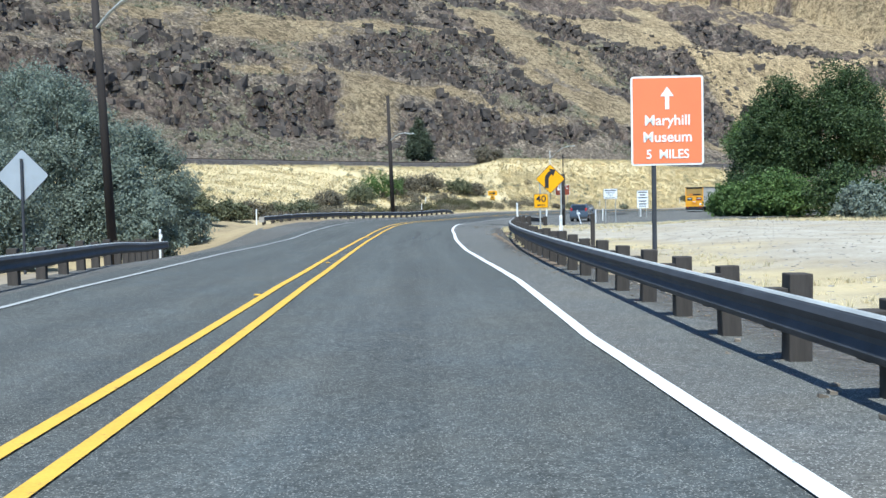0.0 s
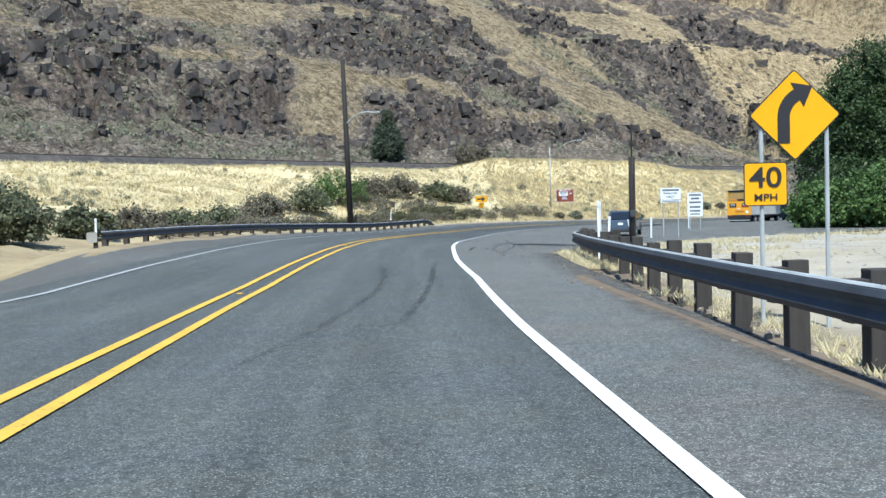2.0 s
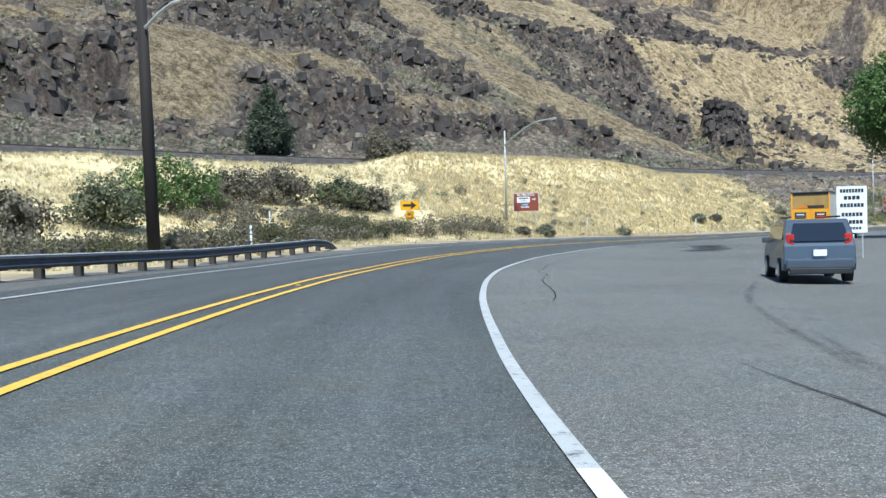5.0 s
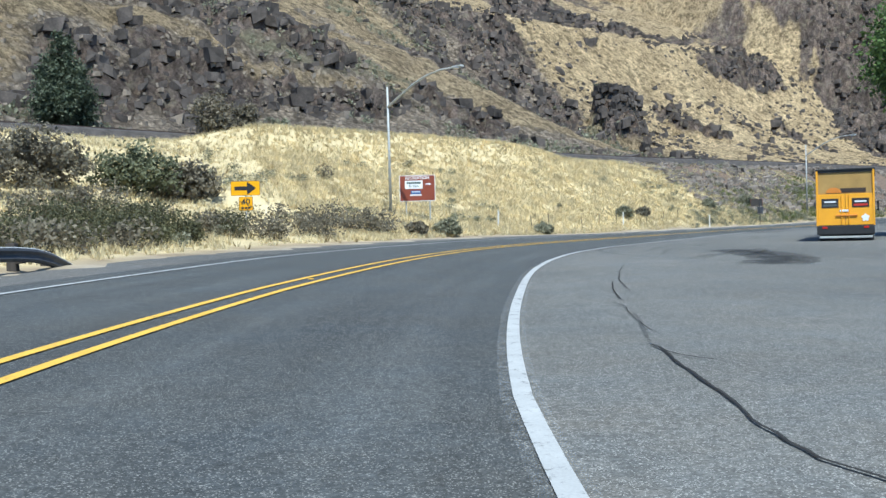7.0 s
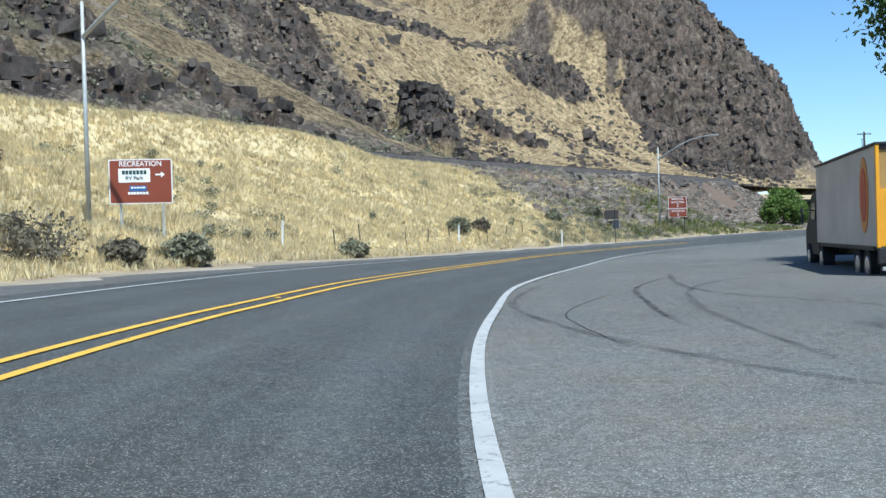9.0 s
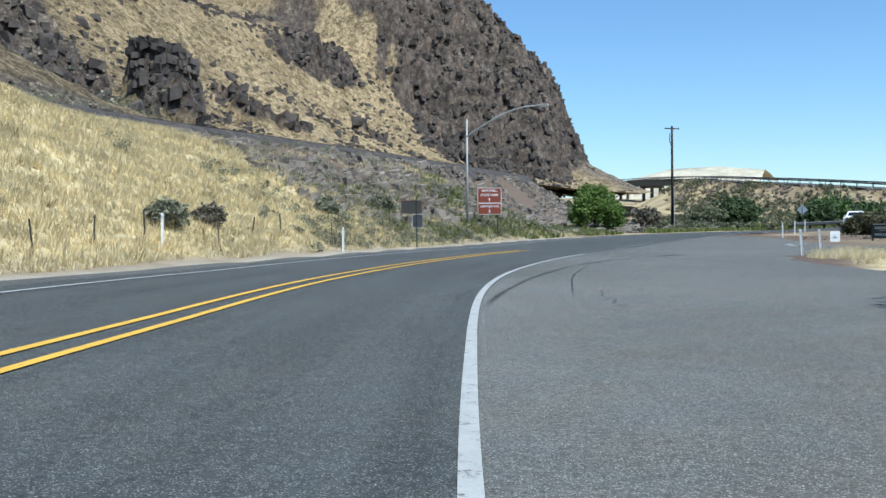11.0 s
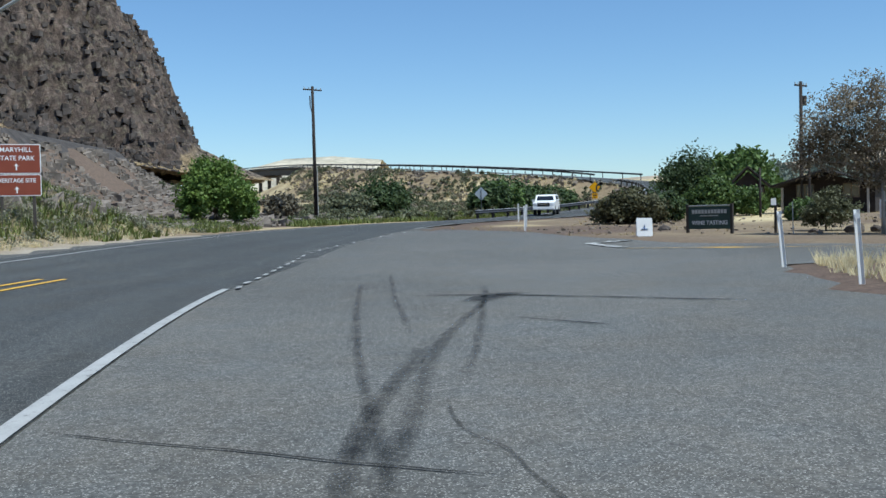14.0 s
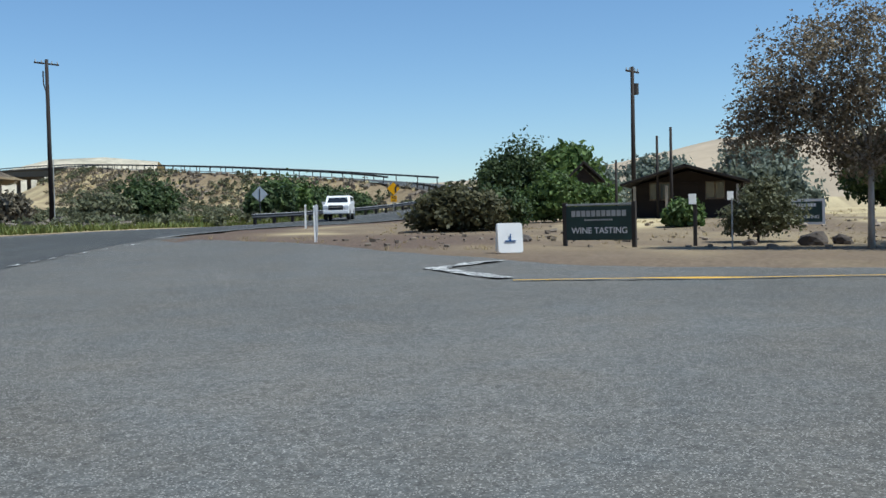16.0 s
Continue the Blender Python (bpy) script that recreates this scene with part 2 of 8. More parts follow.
M = {
    "road": asphalt("road_asphalt", 0.066, (0.95, 1.0, 0.99), 0.5, 0.12, True),
    "apron": asphalt("apron_asphalt", 0.106, (1.01, 1.0, 0.95), 0.7, 0.2),
    "shoulder": asphalt("shoulder_asphalt", 0.09, (1.04, 1.0, 0.95), 0.5, 0.2),
    "ground": ground_material("dry_ground"),
    "hill": hill_material("basalt_hillside"),
    "white_line": painted_line("white_road_paint", (0.45, 0.455, 0.45), 0.17),
    "fresh_line": painted_line("fresh_white_road_paint", (0.80, 0.80, 0.79), 0.24),
    "worn_line": painted_line("worn_white_paint", (0.66, 0.66, 0.64), 0.06),
    "yellow_line": painted_line("yellow_road_paint", (0.74, 0.45, 0.07), 0.2),
    "tyre": soft_mark("tyre_rubber", (0.022, 0.022, 0.023), 0.32, 0.62),
    "crack": soft_mark("crack_tar", (0.018, 0.017, 0.016), 0.2, 0.42, 6.0),
    "red_gravel": soft_mark("brownish_gravel", (0.125, 0.112, 0.100), 0.36, 0.62, 3.0),
    "tar": plain("broken_asphalt_edge", (0.022, 0.02, 0.02), 0.95, 0, 0.4, 6, 0.02, 25),
    "blot": soft_mark("solid_dark_blot", (0.03, 0.03, 0.031), 0.02, 0.3, 0.9),
    "dark_mark": soft_mark("oil_stain", (0.03, 0.03, 0.031), 0.3, 0.6),
    "patchline": soft_mark("pale_scuff", (0.4, 0.4, 0.39), 0.4, 0.7, 8.0),
    "galv": plain("weathered_galvanised_steel", (0.052, 0.055, 0.064), 0.62, 0.2, 0.25, 3.0, 0.002),
    "galv_pale": plain("pale_galvanised_steel", (0.44, 0.45, 0.44), 0.5, 0.1, 0.2, 2.0),
    "wood_post": plain("weathered_timber", (0.055, 0.046, 0.040), 0.9, 0, 0.35, 5.0, 0.006, 40, stretch=(1, 1, 0.12)),
    "pole_wood": plain("creosoted_pole", (0.022, 0.016, 0.014), 0.85, 0, 0.35, 4.0, 0.008, 30, stretch=(1, 1, 0.06)),
    "white_plastic": plain("white_plastic", (0.80, 0.80, 0.79), 0.5, 0, 0.06, 3.0),
    "sign_orange": plain("faded_orange_sign", (0.78, 0.205, 0.08), 0.45, 0, 0.05, 1.5),
    "sign_yellow": plain("yellow_sign", (0.80, 0.38, 0.002), 0.5, 0, 0.05, 1.5, spec=0.2),
    "sign_white": plain("white_sign", (0.80, 0.81, 0.82), 0.42, 0, 0.04, 1.5),
    "sign_black": plain("black_sign_ink", (0.02, 0.017, 0.018), 0.5, 0, 0.1, 3),
    "sign_brown": plain("brown_sign", (0.215, 0.048, 0.022), 0.45, 0, 0.07, 1.5),
    "sign_green": plain("dark_green_board", (0.022, 0.055, 0.05), 0.6, 0, 0.25, 2.0),
    "sign_back": plain("bare_aluminium_back", (0.50, 0.53, 0.56), 0.45, 0.6, 0.1, 1.5),
    "red_ink": plain("red_paint", (0.5, 0.035, 0.02), 0.45, 0, 0.1, 2),
    "rail_steel": plain("rusty_rail", (0.07, 0.05, 0.04), 0.6, 0.5, 0.2, 2.0),
    "ballast": plain("railway_ballast", (0.072, 0.062, 0.056), 0.95, 0, 0.5, 1.5, 0.05, 9),
    "boulder": plain("dark_basalt", (0.10, 0.083, 0.073), 0.95, 0, 0.55, 0.45, 0.03, 5),
    "brown_rock": plain("brown_basalt", (0.25, 0.205, 0.16), 0.95, 0, 0.5, 0.4, 0.03, 5),
    "bark": plain("grey_bark", (0.16, 0.13, 0.10), 0.95, 0, 0.4, 5.0, 0.01, 25, stretch=(1, 1, 0.3)),
    "pale_bark": plain("pale_bark", (0.42, 0.38, 0.33), 0.9, 0, 0.3, 5.0, 0.01, 25, stretch=(1, 1, 0.3)),
    "leaf_olive": leaf_material("silver_green_leaves", (0.17, 0.205, 0.165), (0.275, 0.315, 0.26), 0.35),
    "leaf_green": leaf_material("green_leaves", (0.055, 0.1, 0.03), (0.17, 0.25, 0.075)),
    "leaf_dark": leaf_material("dark_green_leaves", (0.034, 0.058, 0.024), (0.105, 0.15, 0.056)),
    "leaf_dull": leaf_material("dull_olive_leaves", (0.1, 0.11, 0.06), (0.225, 0.235, 0.14)),
    "leaf_bright": leaf_material("bright_green_leaves", (0.07, 0.125, 0.025), (0.19, 0.27, 0.06)),
    "leaf_brown": leaf_material("bronze_leaves", (0.135, 0.118, 0.078), (0.37, 0.295, 0.205)),
    "needle": leaf_material("juniper_needles", (0.05, 0.068, 0.042), (0.13, 0.15, 0.095)),
    "sage": leaf_material("sagebrush_leaves", (0.16, 0.165, 0.105), (0.36, 0.345, 0.24)),
    "brush_dark": leaf_material("dark_brush_twigs", (0.125, 0.112, 0.08), (0.27, 0.235, 0.168)),
    "brush_olive": leaf_material("olive_brush_leaves", (0.055, 0.06, 0.03), (0.165, 0.155, 0.08)),
    "rubble": plain("grey_basalt_rubble", (0.235, 0.198, 0.165), 0.95, 0, 0.5, 0.6, 0.03, 5),
    "straw": leaf_material("dry_grass_blades", (0.64, 0.535, 0.31), (0.88, 0.78, 0.51), 0.55),
    "straw_dull": leaf_material("dull_grass_blades", (0.26, 0.20, 0.10), (0.50, 0.40, 0.22)),
    "weed": leaf_material("green_weed_blades", (0.10, 0.14, 0.03), (0.26, 0.28, 0.09)),
    "rubber": plain("tyre_rubber_black", (0.02, 0.02, 0.02), 0.85, 0, 0.2, 8),
    "chrome": plain("bright_wheel_metal", (0.6, 0.6, 0.62), 0.25, 0.9, 0.05, 3),
    "silver_paint": plain("blue_silver_car_paint", (0.115, 0.135, 0.165), 0.25, 0.55, 0.05, 2),
    "white_paint": plain("white_car_paint", (0.82, 0.82, 0.82), 0.25, 0, 0.03, 2),
    "dark_glass": plain("dark_car_glass", (0.015, 0.018, 0.022), 0.06, 0, 0.05, 2, spec=0.9),
    "tail_red": plain("red_lamp_lens", (0.42, 0.02, 0.015), 0.2, 0, 0.05, 3),
    "lamp_clear": plain("clear_lamp_lens", (0.75, 0.76, 0.78), 0.1, 0, 0.05, 3),
    "black_trim": plain("black_trim", (0.022, 0.022, 0.023), 0.6, 0, 0.2, 4),
    "van_white": plain("dusty_white_trailer", (0.56, 0.53, 0.49), 0.5, 0, 0.16, 0.5),
    "truck_yellow": plain("golden_yellow_paint", (0.82, 0.38, 0.02), 0.4, 0, 0.06, 1.2),
    "truck_tan": plain("darker_tan_paint", (0.40, 0.25, 0.075), 0.6, 0, 0.15, 1.5),
    "truck_amber": plain("amber_orange_paint", (0.62, 0.22, 0.03), 0.4, 0, 0.08, 1.2),
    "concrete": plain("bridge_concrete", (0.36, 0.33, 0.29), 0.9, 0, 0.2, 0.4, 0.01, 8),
    # a darker concrete for the piers and caps
    "dark_concrete": plain("dark_bridge_concrete", (0.13, 0.11, 0.095), 0.9, 0, 0.25, 0.3, 0.01, 6),
    "dark_steel": plain("dark_girder_steel", (0.05, 0.045, 0.042), 0.7, 0.2, 0.25, 0.5),
    # dark wood, darkened further for the shade on the cabin front
    "cabin_wood": plain("dark_shaded_logs", (0.026, 0.017, 0.014), 0.8, 0, 0.35, 2.0, 0.01, 20, stretch=(0.2, 0.2, 1)),
    "roofing": plain("dark_shingle_roof", (0.028, 0.022, 0.02), 0.9, 0, 0.3, 1.5, 0.02, 14),
    "window": plain("shaded_window_glass", (0.10, 0.115, 0.12), 0.08, 0, 0.2, 0.8, spec=0.8),
    "blue_plastic": plain("blue_plastic", (0.03, 0.12, 0.32), 0.5, 0, 0.1, 3),
    "orange_plastic": plain("orange_plastic", (0.75, 0.16, 0.02), 0.5, 0, 0.1, 3),
    "mesa_soil": plain("pale_mesa_soil", (0.52, 0.47, 0.36), 1.0, 0, 0.4, 0.05, 0, 0.4, stretch=(1, 1, 3)),
    "far_hill": plain("hazy_far_hills", (0.43, 0.345, 0.245), 1.0, 0, 0.18, 0.006, 0, 0.05),
}

# ---- geometry helpers ----
rng = np.random.default_rng(7)


def mesh_of(name, verts, faces, mat=None, smooth=False):
    me = bpy.data.meshes.new(name)
    me.from_pydata([tuple(v) for v in verts] if not isinstance(verts, np.ndarray) else verts.tolist(), [], faces if isinstance(faces, list) else faces.tolist())
    if mat:
        me.materials.append(M[mat])
    if smooth:
        me.polygons.foreach_set("use_smooth", [True] * len(me.polygons))
    return me


def thing(name, m, label, category, group="", kind=""):
    ob = new(name)
    ob.empty_display_size = 0.2
    ob.matrix_world = m
    return tagged(ob, label, category, group, kind)


def solid(name, me, label="", category="", group="", kind="", m=None):
    ob = new(name, me)
    if m is not None:
        ob.matrix_world = m
    return tagged(ob, label, category, group, kind)


def part(name, bm, mat, parent, label="", smooth=False):
    """Links a bmesh, or a mesh, as one object under a thing or under a part; its coordinates are the parent's."""
    if isinstance(bm, bpy.types.Mesh):
        me = bm
    else:
        me = bpy.data.meshes.new(name)
        bm.to_mesh(me)
        bm.free()
    if mat and not me.materials:
        me.materials.append(M[mat])
    if smooth:
        me.polygons.foreach_set("use_smooth", [True] * len(me.polygons))
    ob = new(name, me)
    ob.parent = parent
    return tagged(ob, label) if label else ob


def box(size, at=(0, 0, 0), rot=(0, 0, 0), bevel=0.0, bm=None):
    bm = bm or bmesh.new()
    m = pose(*at, *rot) @ Matrix.Diagonal((*size, 1))
    r = bmesh.ops.create_cube(bm, size=1, matrix=m)
    if bevel:
        es = {e for v in r["verts"] for e in v.link_edges}
        bmesh.ops.bevel(bm, geom=list(es), offset=bevel, segments=2, affect="EDGES", profile=0.6)
    return bm


def rod(p, q, r1, r2=None, seg=10, bm=None):
    bm = bm or bmesh.new()
    p, q = Vector(p), Vector(q)
    d = q - p
    m = Matrix.Translation((p + q) / 2) @ d.to_track_quat("Z", "Y").to_matrix().to_4x4()
    bmesh.ops.create_cone(bm, cap_ends=True, segments=seg, radius1=r1, radius2=r1 if r2 is None else r2, depth=d.length, matrix=m)
    return bm


def tube(points, radii, seg=8):
    bm = bmesh.new()
    for (p, q), (a, c) in zip(zip(points, points[1:]), zip(radii, radii[1:])):
        rod(p, q, a, c, seg, bm)
    return bm


def slab(outline, thick, axis="y", bm=None):
    """A flat plate of any outline (u, w), standing in the x-z plane and facing -y, or lying (axis z)."""
    bm = bm or bmesh.new()
    if axis == "y":
        a = [bm.verts.new((u, -thick / 2, w)) for u, w in outline]
        c = [bm.verts.new((u, thick / 2, w)) for u, w in outline]
    else:
        a = [bm.verts.new((u, w, thick / 2)) for u, w in outline]
        c = [bm.verts.new((u, w, -thick / 2)) for u, w in outline]
    bm.faces.new(a)
    bm.faces.new(c[::-1])
    n = len(a)
    for i in range(n):
        bm.faces.new((a[i], c[i], c[(i + 1) % n], a[(i + 1) % n]))
    bmesh.ops.recalc_face_normals(bm, faces=bm.faces)
    return bm


def rounded(w, h, r, n=4, cx=0.0, cz=0.0):
    pts = []
    for sx, sz, a0 in ((1, 1, 0), (-1, 1, 90), (-1, -1, 180), (1, -1, 270)):
        for i in range(n + 1):
            a = radians(a0 + 90 * i / n)
            pts.append((cx + sx * (w / 2 - r) + r * math.cos(a), cz + sz * (h / 2 - r) + r * math.sin(a)))
    return pts


def words(name, text, size, mat, parent, at, label="", depth=0.004, wide=1.0):
    """Raised lettering in the built-in font, centred at a place on a plate that faces -y."""
    cu = bpy.data.curves.new(name, "FONT")
    cu.body, cu.size, cu.align_x, cu.align_y, cu.extrude, cu.offset = text, size, "CENTER", "CENTER", depth, size * 0.012
    tmp = bpy.data.objects.new(name, cu)
    scene.collection.objects.link(tmp)
    me = bpy.data.meshes.new_from_object(tmp.evaluated_get(bpy.context.evaluated_depsgraph_get()))
    bpy.data.objects.remove(tmp)
    me.transform(pose(*at, 90, 0, 0) @ Matrix.Diagonal((wide, 1, 1, 1)))
    me.materials.clear()
    me.materials.append(M[mat])
    return part(name, me, None, parent, label)


def spline(nodes, step=1.0):
    """A smooth curve through the nodes, resampled at even steps: places, tangents and left normals."""
    p = np.array([(*n, 0.0) if len(n) == 2 else n for n in nodes], float)
    ext = np.vstack([2 * p[0] - p[1], p, 2 * p[-1] - p[-2]])
    out = []
    for i in range(1, len(ext) - 2):
        p0, p1, p2, p3 = ext[i - 1:i + 3]
        n = max(2, int(np.linalg.norm(p2 - p1) / 0.25))
        t = np.linspace(0, 1, n, endpoint=False)[:, None]
        d1, d0, d2 = (np.linalg.norm(b - a) ** 0.5 for a, b in ((p1, p2), (p0, p1), (p2, p3)))
        m1 = (p2 - p1) + d1 * ((p1 - p0) / d0 - (p2 - p0) / (d0 + d1))
        m2 = (p2 - p1) + d1 * ((p3 - p2) / d2 - (p3 - p1) / (d1 + d2))
        out.append((2 * t**3 - 3 * t**2 + 1) * p1 + (t**3 - 2 * t**2 + t) * m1 + (-2 * t**3 + 3 * t**2) * p2 + (t**3 - t**2) * m2)
    q = np.vstack(out + [p[-1:]])
    s = np.concatenate([[0], np.cumsum(np.linalg.norm(np.diff(q, axis=0), axis=1))])
    k = np.arange(0, s[-1], step)
    q = np.stack([np.interp(k, s, q[:, j]) for j in range(3)], 1)
    t = np.gradient(q, axis=0)
    t[:, 2] = 0
    t /= np.linalg.norm(t, axis=1)[:, None]
    return q, t, np.stack([-t[:, 1], t[:, 0], 0 * t[:, 0]], 1)


def smooth01(x):
    x = np.clip(x, 0, 1)
    return x * x * (3 - 2 * x)


def hash2(i, j, seed):
    h = (i.astype(np.int64) * 374761393 + j.astype(np.int64) * 668265263 + seed * 974634777) & 0x7FFFFFFF
    h = ((h ^ (h >> 13)) * 1274126177) & 0x7FFFFFFF
    return ((h ^ (h >> 16)) & 0xFFFFFF) / float(0xFFFFFF)


def vnoise(x, y, seed=0):
    i, j = np.floor(x), np.floor(y)
    u, v = x - i, y - j
    u, v = u * u * (3 - 2 * u), v * v * (3 - 2 * v)
    a, b = hash2(i, j, seed), hash2(i + 1, j, seed)
    c, d = hash2(i, j + 1, seed), hash2(i + 1, j + 1, seed)
    return (a * (1 - u) + b * u) * (1 - v) + (c * (1 - u) + d * u) * v


def fbm(x, y, seed=0, octaves=5, gain=0.5):
    r, a, tot = 0, 1.0, 0
    for o in range(octaves):
        r = r + a * vnoise(x * 2**o + 17 * o, y * 2**o - 9 * o, seed + o)
        tot += a
        a *= gain
    return r / tot


def cells(x, y, seed=0):
    """Blocky cell noise: for each place a random height of the nearest cell and the distance to its middle."""
    i0, j0 = np.floor(x), np.floor(y)
    best, val = np.full(x.shape, 9.0), np.zeros(x.shape)
    for di in (-1, 0, 1):
        for dj in (-1, 0, 1):
            i, j = i0 + di, j0 + dj
            cx, cy = i + hash2(i, j, seed), j + hash2(i, j, seed + 5)
            d = np.hypot(x - cx, y - cy)
            m = d < best
            best, val = np.where(m, d, best), np.where(m, hash2(i, j, seed + 11), val)
    return val, best


def nearest(P, Q):
    """For places P (n, 2) the index of the nearest point of the curve Q and the distance."""
    idx, dist = np.empty(len(P), int), np.empty(len(P))
    for a in range(0, len(P), 20000):
        d = ((P[a:a + 20000, None, :2] - Q[None, :, :2]) ** 2).sum(2)
        idx[a:a + 20000] = d.argmin(1)
        dist[a:a + 20000] = np.sqrt(d.min(1))
    return idx, dist


# ---- the plan: road, railway, ground ----
ROAD = [(0.85, -80), (0.82, -30), (0.82, 0), (0.74, 8), (0.58, 17), (0.16, 31), (0.0, 38), (-0.02, 46), (0.14, 55), (0.45, 63.9), (0.85, 70), (1.75, 78.3), (3.9, 91.1), (6.32, 100.5), (9.75, 110.4),
        (13.95, 120.5), (17.3, 127), (20.4, 132.1), (26.0, 140.6), (35.4, 151.6), (43.5, 160.2), (52.6, 168.2), (66.7, 178.5), (76.1, 183.8, 0.15), (91.7, 191.6, 0.5), (106, 197, 0.85), (120, 199.8, 1.1), (136, 199.8, 1.3),
        (155, 199, 1.9), (175, 200, 2.8), (198, 204, 4.2), (220, 213, 6.0), (236, 228, 8.0), (246, 248, 10), (260, 275, 12.3), (290, 315, 15.5), (330, 360, 19), (388, 426, 23), (440, 490, 26)]
RC, RT, RN = spline(ROAD, 1.0)
ROAD_S = np.arange(len(RC)) * 1.0


def station(y=None, x=None):
    """The index along the road where it passes a y (first half) or an x (second half)."""
    return int(np.abs(RC[:330, 1] - y).argmin()) if y is not None else 200 + int(np.abs(RC[200:, 0] - x).argmin())


# along the road, at these stations: height of the centre line, crossfall, a small sideways shift, and the offsets of the edge lines
MILES = [60, 74, 84, 92, 100, 108, 116, 124, 132, 140, 150, 160, 170, 180, 190, 202, 214, 228, 242, 256, 270, 290]
METRE = np.arange(len(RC))
ONWARD = smooth01((METRE - 284) / 20.0)
CROSSFALL = np.interp(RC[:, 1], [168, 184, 199], [0.026, 0.03, 0.0]) * (METRE < station(x=128))
BANK = np.interp(METRE, MILES, [-0.020, -0.030, -0.005, 0.003, 0.007, 0.011, -0.003, -0.010, 0.010, 0.022, 0.035, 0.045, 0.044, 0.031, 0.031, 0.046, 0.044, 0.051, 0.043, 0.021, 0.021, 0.027]) * (1 - ONWARD) + CROSSFALL * ONWARD
LEVEL = np.interp(METRE, MILES, [-0.005, -0.023, -0.034, 0.004, -0.031, -0.064, -0.067, -0.021, 0.081, 0.166, 0.201, 0.169, 0.132, 0.141, 0.218, 0.237, 0.253, 0.189, 0.138, 0.140, 0.170, 0.225]) * (1 - ONWARD) + (RC[:, 2] + 6.5 * CROSSFALL) * ONWARD
RC[:, :2] += RN[:, :2] * np.interp(METRE, MILES, [-0.171, -0.043, 0.088, 0.124, 0.153, 0.122, 0.058, 0.001, 0.019, 0.010, -0.001, -0.005, 0.020, 0.047, -0.020, -0.064, -0.063, -0.046, -0.035, -0.049, -0.062, -0.076])[:, None]
RC[:, 2] = LEVEL - 4.2 * BANK


def banked(i, side):
    """How far the tilted carriageway lies above its inner edge."""
    return BANK[i] * (np.clip(side, -4.2, 8.0) + 4.2)


TRACK = [(-210, -14, 8.6), (-134, 50, 8.6), (-82, 95, 8.6), (-38, 134, 8.6), (-14, 156, 8.6), (2, 168.6, 8.6), (16, 179, 8.7), (36.5, 191.7, 8.8), (58, 206, 8.8), (76, 215, 8.8), (97, 225.5, 8.8), (135, 246, 8.8),
         (178, 271, 9.3), (222, 292, 10.2), (266, 328, 12), (300, 358, 13), (322, 385, 14), (331, 416, 15), (327, 462, 16), (311, 520, 17), (288, 590, 18)]
KC, KT, KN = spline(TRACK, 1.0)


